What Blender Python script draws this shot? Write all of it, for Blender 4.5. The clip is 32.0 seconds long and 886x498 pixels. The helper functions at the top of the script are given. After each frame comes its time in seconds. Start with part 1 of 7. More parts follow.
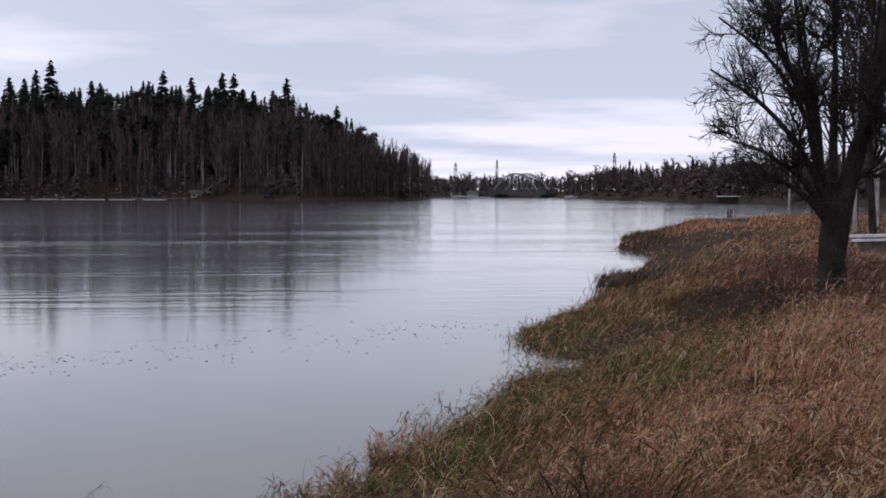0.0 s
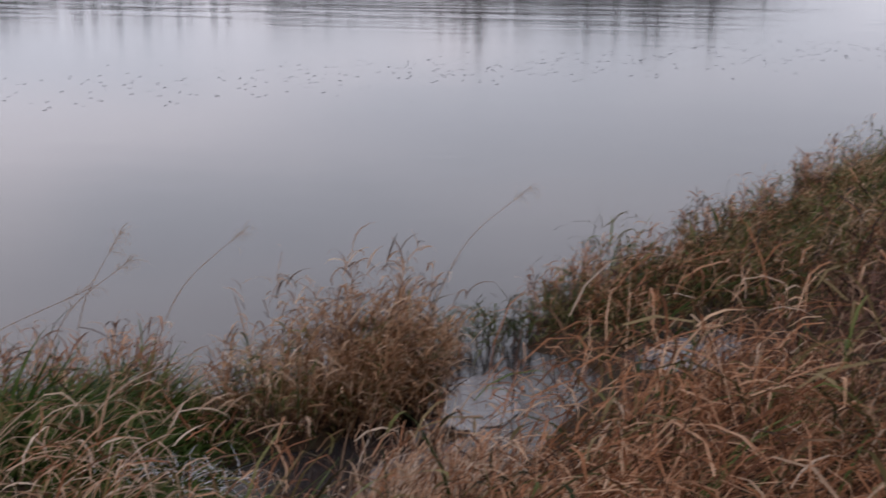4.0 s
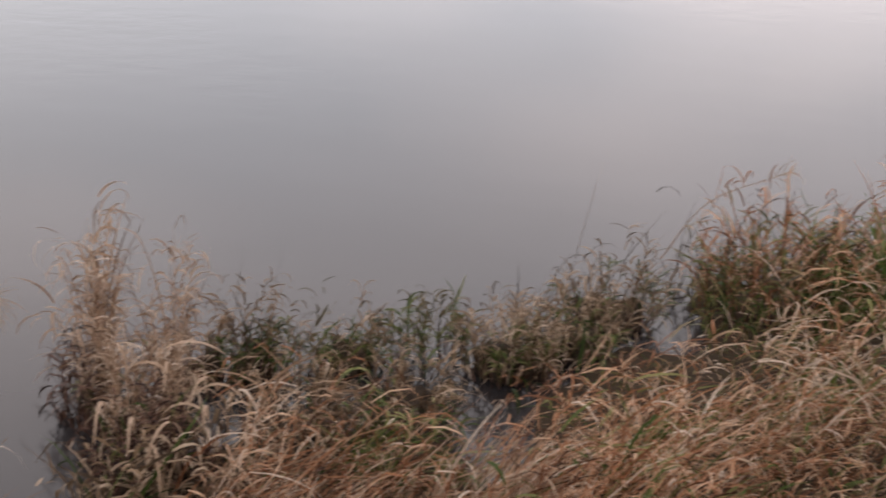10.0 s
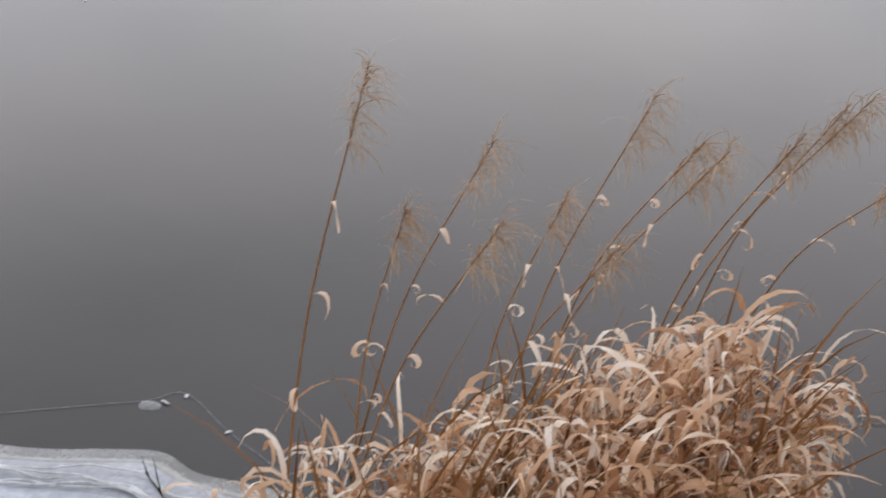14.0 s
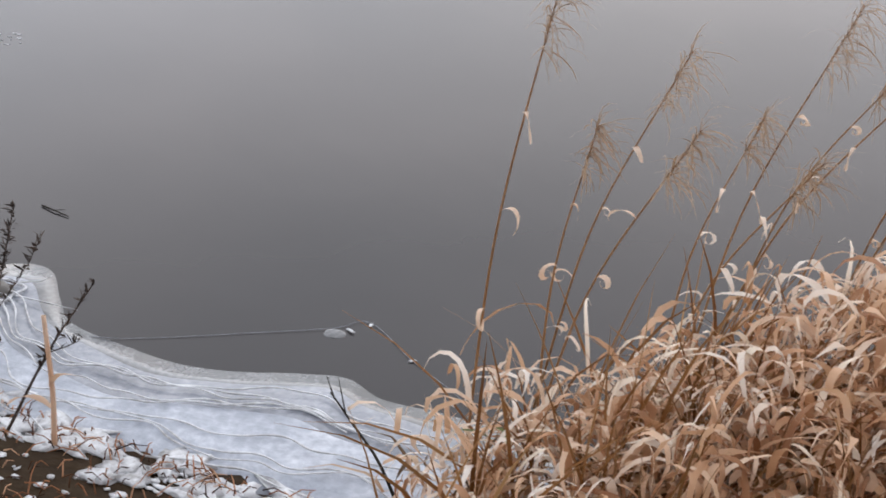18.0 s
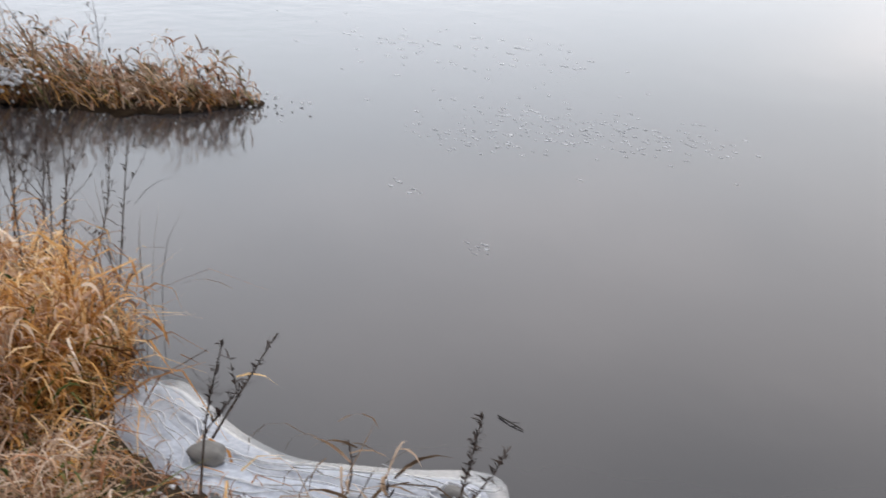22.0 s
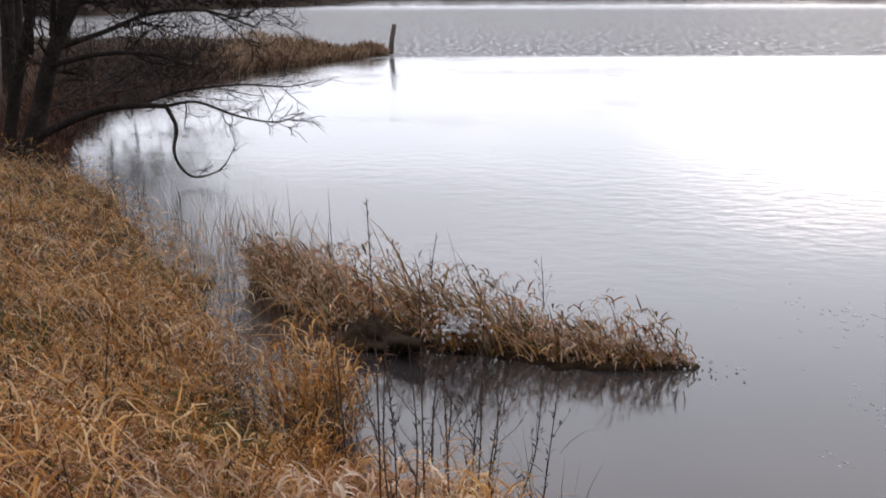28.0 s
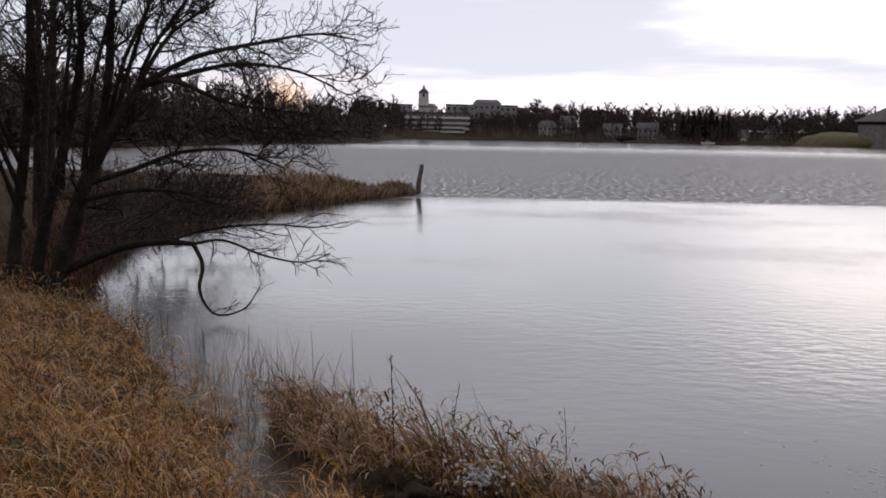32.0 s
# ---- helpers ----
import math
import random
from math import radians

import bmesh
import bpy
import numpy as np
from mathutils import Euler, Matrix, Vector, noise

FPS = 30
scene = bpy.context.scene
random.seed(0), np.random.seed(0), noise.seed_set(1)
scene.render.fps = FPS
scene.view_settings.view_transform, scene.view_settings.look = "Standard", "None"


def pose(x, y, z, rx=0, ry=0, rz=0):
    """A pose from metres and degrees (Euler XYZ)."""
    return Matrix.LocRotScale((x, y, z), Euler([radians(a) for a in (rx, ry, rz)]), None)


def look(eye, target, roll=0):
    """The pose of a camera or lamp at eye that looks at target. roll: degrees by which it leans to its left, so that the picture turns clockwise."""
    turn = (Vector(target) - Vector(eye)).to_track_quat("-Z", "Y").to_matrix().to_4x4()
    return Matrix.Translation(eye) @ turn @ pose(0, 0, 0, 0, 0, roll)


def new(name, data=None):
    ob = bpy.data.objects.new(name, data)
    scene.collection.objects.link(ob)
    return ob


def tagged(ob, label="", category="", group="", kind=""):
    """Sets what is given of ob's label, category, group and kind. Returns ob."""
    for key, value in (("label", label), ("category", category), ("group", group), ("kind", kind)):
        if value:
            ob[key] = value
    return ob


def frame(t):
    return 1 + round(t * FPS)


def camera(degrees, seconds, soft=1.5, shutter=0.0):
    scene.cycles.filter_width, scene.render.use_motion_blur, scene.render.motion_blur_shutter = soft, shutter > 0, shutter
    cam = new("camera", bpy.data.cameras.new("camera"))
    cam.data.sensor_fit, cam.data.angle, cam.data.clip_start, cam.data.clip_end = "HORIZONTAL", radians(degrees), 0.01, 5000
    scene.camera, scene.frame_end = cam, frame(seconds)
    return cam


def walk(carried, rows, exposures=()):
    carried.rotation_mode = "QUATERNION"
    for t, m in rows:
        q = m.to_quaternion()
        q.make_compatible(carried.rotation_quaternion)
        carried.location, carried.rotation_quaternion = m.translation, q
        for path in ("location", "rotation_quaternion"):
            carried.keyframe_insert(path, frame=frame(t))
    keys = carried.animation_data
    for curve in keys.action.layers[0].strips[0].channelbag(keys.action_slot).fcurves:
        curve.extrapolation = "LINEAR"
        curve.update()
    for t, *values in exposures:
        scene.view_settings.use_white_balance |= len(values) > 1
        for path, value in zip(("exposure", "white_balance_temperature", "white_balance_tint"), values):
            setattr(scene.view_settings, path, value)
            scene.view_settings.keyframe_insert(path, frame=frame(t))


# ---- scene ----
cam = camera(31.42, 32.0, soft=1.7, shutter=0.5)
# seconds, eye, target, roll
PATH = [
    (0, (0.094, 0.009, 2.406), (1.8491, 0.9642, 2.3348), 0.02),
    (0.5, (0.103, 0.013, 2.406), (1.8570, 0.9709, 2.3199), -0.17),
    (1, (0.113, 0.017, 2.406), (1.8535, 0.9973, 2.3033), -0.05),
    (1.5, (0.121, 0.019, 2.404), (1.8365, 1.0388, 2.2698), -0.09),
    (2, (0.119, 0.024, 2.394), (1.7883, 1.1079, 2.1955), -0.48),
    (2.5, (0.109, 0.028, 2.384), (1.7337, 1.1664, 2.1285), -0.29),
    (3, (0.087, 0.037, 2.373), (1.6404, 1.2467, 2.0238), 0.02),
    (3.5, (0.064, 0.046, 2.365), (1.5499, 1.3220, 1.9603), 0.09),
    (4, (0.050, 0.052, 2.358), (1.4629, 1.4023, 1.9310), 0.60),
    (4.5, (0.050, 0.056, 2.353), (1.3734, 1.4842, 1.8960), 0.99),
    (6.5, (0.100, 0.061, 2.380), (1.1081, 1.6959, 1.8214), 0.36),
    (7, (0.106, 0.051, 2.387), (1.0486, 1.7163, 1.8043), 1.13),
    (7.5, (0.113, 0.046, 2.386), (0.9841, 1.7464, 1.7951), 1.34),
    (8, (0.124, 0.043, 2.382), (0.9283, 1.7681, 1.7668), 1.61),
    (8.5, (0.125, 0.042, 2.376), (0.8525, 1.7955, 1.7469), 2.04),
    (9, (0.101, 0.041, 2.366), (0.7496, 1.8212, 1.7240), 2.70),
    (9.5, (0.055, 0.051, 2.359), (0.5915, 1.8612, 1.6999), 2.88),
    (10, (0.002, 0.063, 2.359), (0.4235, 1.9051, 1.7051), 2.87),
    (10.5, (-0.038, 0.077, 2.363), (0.2546, 1.9397, 1.6960), 2.72),
    (11, (-0.055, 0.097, 2.373), (0.0820, 1.9685, 1.6815), 1.91),
    (11.5, (-0.041, 0.115, 2.385), (-0.0828, 1.9731, 1.6457), 1.59),
    (12, (-0.012, 0.130, 2.396), (-0.1972, 1.9685, 1.6308), 1.11),
    (12.5, (0.018, 0.140, 2.407), (-0.3030, 1.9525, 1.6254), 0.65),
    (13, (0.033, 0.129, 2.421), (-0.4232, 1.9049, 1.6214), 0.83),
    (13.5, (0.040, 0.127, 2.436), (-0.5481, 1.8476, 1.6035), 0.86),
    (14, (0.038, 0.125, 2.449), (-0.6444, 1.7896, 1.5749), 1.41),
    (14.5, (0.027, 0.115, 2.444), (-0.6865, 1.7422, 1.5261), 0.77),
    (15, (0.023, 0.104, 2.429), (-0.6981, 1.7066, 1.4740), -0.07),
    (15.5, (0.045, 0.098, 2.395), (-0.6994, 1.6769, 1.4190), -2.21),
    (17.5, (0.031, 0.114, 2.295), (-0.8254, 1.6748, 1.3830), -1.41),
    (18, (0.018, 0.110, 2.314), (-0.8604, 1.6623, 1.4093), -0.70),
    (18.5, (-0.037, 0.077, 2.340), (-0.9356, 1.6194, 1.4383), -0.13),
    (19, (-0.098, 0.036, 2.358), (-1.0269, 1.5678, 1.4688), 0.12),
    (19.5, (-0.131, 0.004, 2.363), (-1.1105, 1.5245, 1.5095), 0.21),
    (20, (-0.144, -0.014, 2.364), (-1.1939, 1.4849, 1.5556), 0.54),
    (20.5, (-0.140, -0.008, 2.373), (-1.2772, 1.4479, 1.6069), 0.96),
    (21, (-0.132, 0.002, 2.381), (-1.3537, 1.4190, 1.6744), 1.03),
    (21.5, (-0.131, -0.001, 2.382), (-1.4161, 1.3740, 1.7059), 0.62),
    (22, (-0.126, -0.003, 2.379), (-1.4715, 1.3267, 1.7294), -0.19),
    (22.5, (-0.111, -0.006, 2.376), (-1.5112, 1.2797, 1.7547), -1.03),
    (23, (-0.095, -0.012, 2.376), (-1.5267, 1.2451, 1.7691), -1.13),
    (23.5, (-0.080, -0.017, 2.381), (-1.5449, 1.2155, 1.7998), -1.16),
    (24, (-0.071, -0.016, 2.384), (-1.5659, 1.1864, 1.8194), -1.26),
    (24.5, (-0.078, -0.021, 2.388), (-1.5970, 1.1570, 1.8333), -1.59),
    (26.5, (-0.032, -0.000, 2.360), (-1.6775, 1.0420, 1.9059), 0.06),
    (27, (-0.016, -0.001, 2.358), (-1.7024, 0.9918, 1.9459), -0.44),
    (27.5, (-0.010, -0.011, 2.362), (-1.7246, 0.9480, 1.9879), -0.19),
    (28, (-0.008, -0.020, 2.361), (-1.7473, 0.9147, 2.0411), -0.21),
    (28.5, (-0.015, -0.012, 2.375), (-1.7621, 0.9183, 2.0886), 0.07),
    (29, (-0.025, -0.015, 2.375), (-1.7750, 0.9173, 2.1147), -0.36),
    (29.5, (-0.028, -0.016, 2.372), (-1.7742, 0.9241, 2.1129), -0.61),
    (30, (-0.031, -0.015, 2.373), (-1.7664, 0.9451, 2.1174), 0.29),
    (30.5, (-0.040, -0.017, 2.386), (-1.7899, 0.9220, 2.1514), 0.45),
    (31, (-0.049, -0.019, 2.402), (-1.8100, 0.9085, 2.2094), 0.93),
    (31.5, (-0.052, -0.015, 2.419), (-1.8181, 0.9075, 2.2529), 1.26),
    (32, (-0.049, -0.008, 2.431), (-1.8209, 0.9087, 2.2848), 1.09),
]
EXPOSURES = [(0, 0.05, 6100, 14), (3, 0.0, 6250, 14), (5, 0.35, 6500, 13), (8, 0.8, 6700, 11), (11, 0.64, 6850, 12), (13.5, 0.74, 6500, 6), (15, 1.08, 6450, 7), (19, 0.9, 6400, 6), (21, 0.9, 6400, 5), (24, 0.97, 6750, 10), (28, 0.42, 6600, 11), (30, 0.02, 6750, 12), (32, -0.38, 6700, 12)]
walk(cam, [(t, look(eye, target, roll)) for t, eye, target, roll in PATH], EXPOSURES)

# ---- sky and sun: overcast late autumn afternoon, low sun behind cloud ----
SUN_YAW, SUN_ELEV = -21.0, 14.0
GAP_YAW = -47.0  # where the cloud is thinnest


def heading(yaw, dist, z=0.0):
    a = radians(yaw)
    return Vector((math.sin(a) * dist, math.cos(a) * dist, z))


world = bpy.data.worlds.new("overcast_sky")
scene.world = world
world.use_nodes = True
wt = world.node_tree
wt.nodes.clear()


def wnode(kind, **props):
    n = wt.nodes.new(kind)
    for k, v in props.items():
        setattr(n, k, v)
    return n


sky = wnode("ShaderNodeTexSky", sky_type="NISHITA", sun_disc=False)
sky.sun_elevation, sky.sun_rotation = radians(SUN_ELEV), radians(SUN_YAW)
sky.air_density, sky.dust_density = 1.0, 2.0
coord = wnode("ShaderNodeTexCoord")
# cloud deck: the direction is laid on a flat sheet overhead, so that clouds flatten into streaks near the horizon
sep = wnode("ShaderNodeSeparateXYZ")
wt.links.new(coord.outputs["Generated"], sep.inputs[0])
zc = wnode("ShaderNodeMath", operation="MAXIMUM")
wt.links.new(sep.outputs["Z"], zc.inputs[0])
zc.inputs[1].default_value = 0.0
za = wnode("ShaderNodeMath", operation="ADD")
wt.links.new(zc.outputs[0], za.inputs[0])
za.inputs[1].default_value = 0.07
inv = wnode("ShaderNodeMath", operation="DIVIDE")
inv.inputs[0].default_value = 1.0
wt.links.new(za.outputs[0], inv.inputs[1])
flat = wnode("ShaderNodeVectorMath", operation="SCALE")
wt.links.new(coord.outputs["Generated"], flat.inputs[0])
wt.links.new(inv.outputs[0], flat.inputs["Scale"])
cloud = wnode("ShaderNodeTexNoise")
cloud.inputs["Scale"].default_value, cloud.inputs["Detail"].default_value, cloud.inputs["Roughness"].default_value = 0.75, 5.0, 0.5
wt.links.new(flat.outputs[0], cloud.inputs["Vector"])
ramp = wnode("ShaderNodeValToRGB")
ramp.color_ramp.elements[0].position, ramp.color_ramp.elements[0].color = 0.36, (0.67, 0.71, 0.82, 1)
ramp.color_ramp.elements[1].position, ramp.color_ramp.elements[1].color = 0.6, (1.03, 0.985, 1.065, 1)
# the cover thickens a little way above the horizon, where the deck is seen at a slant
thick = wnode("ShaderNodeValToRGB")
thick.color_ramp.interpolation = "EASE"
while len(thick.color_ramp.elements) < 4:
    thick.color_ramp.elements.new(0.5)
for el, (p, v) in zip(thick.color_ramp.elements, [(0.0, 0.58), (0.026, 0.55), (0.055, 0.41), (0.4, 0.5)]):
    el.position, el.color = p, (v, v, v, 1)
wt.links.new(zc.outputs[0], thick.inputs["Fac"])
cover = wnode("ShaderNodeMath", operation="ADD")
wt.links.new(cloud.outputs["Fac"], cover.inputs[0])
thk = wnode("ShaderNodeMath", operation="SUBTRACT")
wt.links.new(thick.outputs["Color"], thk.inputs[0])
thk.inputs[1].default_value = 0.5
bank = wnode("ShaderNodeMapRange")  # the deck is heaviest and most broken towards the light
bank.inputs["From Min"].default_value, bank.inputs["From Max"].default_value = 0.4, 0.95
bank.inputs["To Min"].default_value, bank.inputs["To Max"].default_value = 1.0, 3.0
sunward = wnode("ShaderNodeVectorMath", operation="DOT_PRODUCT")
wt.links.new(coord.outputs["Generated"], sunward.inputs[0])
sunward.inputs[1].default_value = heading(GAP_YAW, math.cos(radians(12)), math.sin(radians(12)))
wt.links.new(sunward.outputs["Value"], bank.inputs["Value"])
heavy = wnode("ShaderNodeMath", operation="MULTIPLY")
wt.links.new(thk.outputs[0], heavy.inputs[0])
wt.links.new(bank.outputs[0], heavy.inputs[1])
wt.links.new(heavy.outputs[0], cover.inputs[1])
wt.links.new(cover.outputs[0], ramp.inputs["Fac"])
# the deck is brighter towards the hidden sun
gl = wnode("ShaderNodeMapRange")
gl.inputs["From Min"].default_value, gl.inputs["From Max"].default_value = -0.2, 1.0
gl.inputs["To Min"].default_value, gl.inputs["To Max"].default_value = 0.85, 1.45
wt.links.new(sunward.outputs["Value"], gl.inputs["Value"])
# and thinner, so brighter, low over the horizon than overhead
low = wnode("ShaderNodeMapRange")
low.inputs["From Min"].default_value, low.inputs["From Max"].default_value = 0.0, 0.45
low.inputs["To Min"].default_value, low.inputs["To Max"].default_value = 1.16, 0.62
wt.links.new(zc.outputs[0], low.inputs["Value"])
both = wnode("ShaderNodeMath", operation="MULTIPLY")
wt.links.new(gl.outputs[0], both.inputs[0])
wt.links.new(low.outputs[0], both.inputs[1])
lit = wnode("ShaderNodeVectorMath", operation="SCALE")
# a warm break in the cloud low in the west
warm = wnode("ShaderNodeVectorMath", operation="DOT_PRODUCT")
wt.links.new(coord.outputs["Generated"], warm.inputs[0])
warm.inputs[1].default_value = heading(-68.5, 0.99985, 0.017)
wm = wnode("ShaderNodeMapRange")
wm.inputs["From Min"].default_value, wm.inputs["From Max"].default_value = 0.9998, 1.0
wt.links.new(warm.outputs["Value"], wm.inputs["Value"])
tint = wnode("ShaderNodeMix", data_type="RGBA")
wt.links.new(wm.outputs[0], tint.inputs["Factor"])
wt.links.new(ramp.outputs["Color"], tint.inputs["A"])
tint.inputs["B"].default_value = (1.3, 0.9, 0.6, 1)
# a long white break in the deck above the fortress
strip = wnode("ShaderNodeVectorMath", operation="DISTANCE")
squash = wnode("ShaderNodeVectorMath", operation="MULTIPLY")
squash.inputs[1].default_value = (1.0, 1.0, 2.6)
wt.links.new(coord.outputs["Generated"], squash.inputs[0])
wt.links.new(squash.outputs[0], strip.inputs[0])
strip.inputs[1].default_value = heading(-46.0, 0.995, 0.098 * 2.6)
sb = wnode("ShaderNodeMapRange", interpolation_type="SMOOTHSTEP")
sb.inputs["From Min"].default_value, sb.inputs["From Max"].default_value = 0.16, 0.02
sb.inputs["To Min"].default_value, sb.inputs["To Max"].default_value = 0.0, 0.8
frayed = wnode("ShaderNodeMath", operation="MULTIPLY_ADD")
wt.links.new(cloud.outputs["Fac"], frayed.inputs[0])
frayed.inputs[1].default_value = -0.3
wt.links.new(strip.outputs["Value"], frayed.inputs[2])
fr2 = wnode("ShaderNodeMath", operation="ADD")
wt.links.new(frayed.outputs[0], fr2.inputs[0])
fr2.inputs[1].default_value = 0.15
wt.links.new(fr2.outputs[0], sb.inputs["Value"])
torn = wnode("ShaderNodeMix", data_type="RGBA")
wt.links.new(sb.outputs[0], torn.inputs["Factor"])
wt.links.new(tint.outputs["Result"], torn.inputs["A"])
torn.inputs["B"].default_value = (1.75, 1.62, 1.6, 1)
wt.links.new(torn.outputs["Result"], lit.inputs[0])
wt.links.new(both.outputs[0], lit.inputs["Scale"])
dim = wnode("ShaderNodeVectorMath", operation="SCALE")
wt.links.new(sky.outputs["Color"], dim.inputs[0])
dim.inputs["Scale"].default_value = 0.06
mix = wnode("ShaderNodeMix", data_type="RGBA")
mix.inputs["Factor"].default_value = 0.94
wt.links.new(dim.outputs[0], mix.inputs["A"])
wt.links.new(lit.outputs[0], mix.inputs["B"])
bg = wnode("ShaderNodeBackground")
bg.inputs["Strength"].default_value = 1.0
wt.links.new(mix.outputs["Result"], bg.inputs["Color"])
wout = wnode("ShaderNodeOutputWorld")
wt.links.new(bg.outputs[0], wout.inputs["Surface"])

sun_data = bpy.data.lights.new("sun", "SUN")
sun_data.energy, sun_data.angle, sun_data.color = 0.5, radians(180), (1.0, 0.93, 0.84)
sun_lamp = new("sun", sun_data)
sun_lamp.matrix_world = look(heading(SUN_YAW, 100, 100 * math.tan(radians(SUN_ELEV))), (0, 0, 0))

# ---- materials ----
rng = np.random.default_rng(7)


def material(name):
    m = bpy.data.materials.new(name)
    m.use_nodes = True
    return m, m.node_tree, m.node_tree.nodes["Principled BSDF"]


def ramp_node(nt, stops):
    r = nt.nodes.new("ShaderNodeValToRGB")
    e = r.color_ramp.elements
    while len(e) < len(stops):
        e.new(0.5)
    for el, (p, c) in zip(e, stops):
        el.position, el.color = p, (*c, 1)
    return r


def noise_node(nt, scale, detail=4.0, rough=0.55, vec=None):
    n = nt.nodes.new("ShaderNodeTexNoise")
    n.inputs["Scale"].default_value, n.inputs["Detail"].default_value, n.inputs["Roughness"].default_value = scale, detail, rough
    if vec is not None:
        nt.links.new(vec, n.inputs["Vector"])
    return n


def position(nt):
    return nt.nodes.new("ShaderNodeNewGeometry").outputs["Position"]


def rough_surface(name, colours, scale, fine, roughness=0.85, bump=0.3, bump_scale=None, metallic=0.0):
    """A surface whose colour runs through a ramp by a coarse and a fine noise, with relief."""
    m, nt, b = material(name)
    pos = position(nt)
    a, c = noise_node(nt, scale, 5, 0.6, pos), noise_node(nt, fine, 4, 0.6, pos)
    mx = nt.nodes.new("ShaderNodeMath")
    mx.operation = "MULTIPLY_ADD"
    mx.inputs[1].default_value = 0.45
    hf = nt.nodes.new("ShaderNodeMath")
    hf.operation = "MULTIPLY"
    hf.inputs[1].default_value = 0.55
    nt.links.new(a.outputs["Fac"], hf.inputs[0])
    nt.links.new(c.outputs["Fac"], mx.inputs[0])
    nt.links.new(hf.outputs[0], mx.inputs[2])
    n = len(colours)
    r = ramp_node(nt, [(0.32 + 0.36 * i / max(1, n - 1), col) for i, col in enumerate(colours)])
    nt.links.new(mx.outputs[0], r.inputs["Fac"])
    nt.links.new(r.outputs["Color"], b.inputs["Base Color"])
    b.inputs["Roughness"].default_value, b.inputs["Metallic"].default_value = roughness, metallic
    if bump:
        bn = nt.nodes.new("ShaderNodeBump")
        bn.inputs["Strength"].default_value, bn.inputs["Distance"].default_value = bump, 1.0 / (bump_scale or fine) * 0.3
        nt.links.new(c.outputs["Fac"], bn.inputs["Height"])
        nt.links.new(bn.outputs[0], b.inputs["Normal"])
    return m


def blade_material(name, colours, translucent=0.25, rough=0.6):
    """Grass: each blade takes its own tint, with slow drifts of colour from patch to patch."""
    m, nt, b = material(name)
    g = nt.nodes.new("ShaderNodeNewGeometry")
    patch = noise_node(nt, 0.8, 3, 0.6, g.outputs["Position"])
    mx = nt.nodes.new("ShaderNodeMath")
    mx.operation = "MULTIPLY_ADD"
    mx.inputs[1].default_value, mx.inputs[2].default_value = 0.9, -0.45
    nt.links.new(patch.outputs["Fac"], mx.inputs[0])
    ad = nt.nodes.new("ShaderNodeMath")
    ad.operation, ad.use_clamp = "ADD", True
    nt.links.new(g.outputs["Random Per Island"], ad.inputs[0])
    nt.links.new(mx.outputs[0], ad.inputs[1])
    tuft = noise_node(nt, 6.0, 2, 0.5, g.outputs["Position"])
    td = nt.nodes.new("ShaderNodeMath")
    td.operation, td.use_clamp = "MULTIPLY_ADD", True
    td.inputs[1].default_value = 0.9
    nt.links.new(tuft.outputs["Fac"], td.inputs[0])
    lift = nt.nodes.new("ShaderNodeMath")
    lift.operation = "SUBTRACT"
    lift.inputs[1].default_value = 0.45
    nt.links.new(ad.outputs[0], lift.inputs[0])
    nt.links.new(lift.outputs[0], td.inputs[2])
    ad = td
    n = len(colours)
    r = ramp_node(nt, [(i / max(1, n - 1), col) for i, col in enumerate(colours)])
    nt.links.new(ad.outputs[0], r.inputs["Fac"])
    nt.links.new(r.outputs["Color"], b.inputs["Base Color"])
    b.inputs["Roughness"].default_value = rough
    b.inputs["Specular IOR Level"].default_value = 0.08
    if translucent:
        tr = nt.nodes.new("ShaderNodeBsdfTranslucent")
        nt.links.new(r.outputs["Color"], tr.inputs["Color"])
        ms = nt.nodes.new("ShaderNodeMixShader")
        ms.inputs[0].default_value = translucent
        out = nt.nodes["Material Output"]
        nt.links.new(b.outputs[0], ms.inputs[1])
        nt.links.new(tr.outputs[0], ms.inputs[2])
        nt.links.new(ms.outputs[0], out.inputs["Surface"])
    return m


SOIL = rough_surface("damp_soil", [(0.025, 0.018, 0.013), (0.06, 0.042, 0.029), (0.13, 0.095, 0.065)], 2.6, 30, 0.9, 0.8)
GROUND_MAT = rough_surface("bank_ground", [(0.022, 0.015, 0.01), (0.042, 0.028, 0.017), (0.065, 0.046, 0.027)], 0.7, 20, 0.95, 0.6)
GRASS_DRY = blade_material("dry_grass", [(0.04, 0.018, 0.011), (0.22, 0.094, 0.046), (0.46, 0.215, 0.11), (0.74, 0.5, 0.33)])
GRASS_UMBER = blade_material("umber_brush", [(0.02, 0.012, 0.01), (0.06, 0.033, 0.025), (0.13, 0.07, 0.05), (0.25, 0.14, 0.1)])
GRASS_GOLD = blade_material("golden_grass", [(0.08, 0.032, 0.01), (0.42, 0.18, 0.045), (0.7, 0.385, 0.13), (0.88, 0.65, 0.37)])
GRASS_TAN = blade_material("tan_grass", [(0.06, 0.03, 0.016), (0.3, 0.155, 0.078), (0.58, 0.35, 0.2), (0.84, 0.64, 0.45)])
GRASS_FADED = blade_material("faded_grass", [(0.07, 0.046, 0.028), (0.2, 0.13, 0.075), (0.36, 0.245, 0.155), (0.58, 0.44, 0.32)])
GRASS_PALE = blade_material("straw", [(0.17, 0.1, 0.06), (0.4, 0.26, 0.165), (0.58, 0.42, 0.3), (0.74, 0.6, 0.47)])
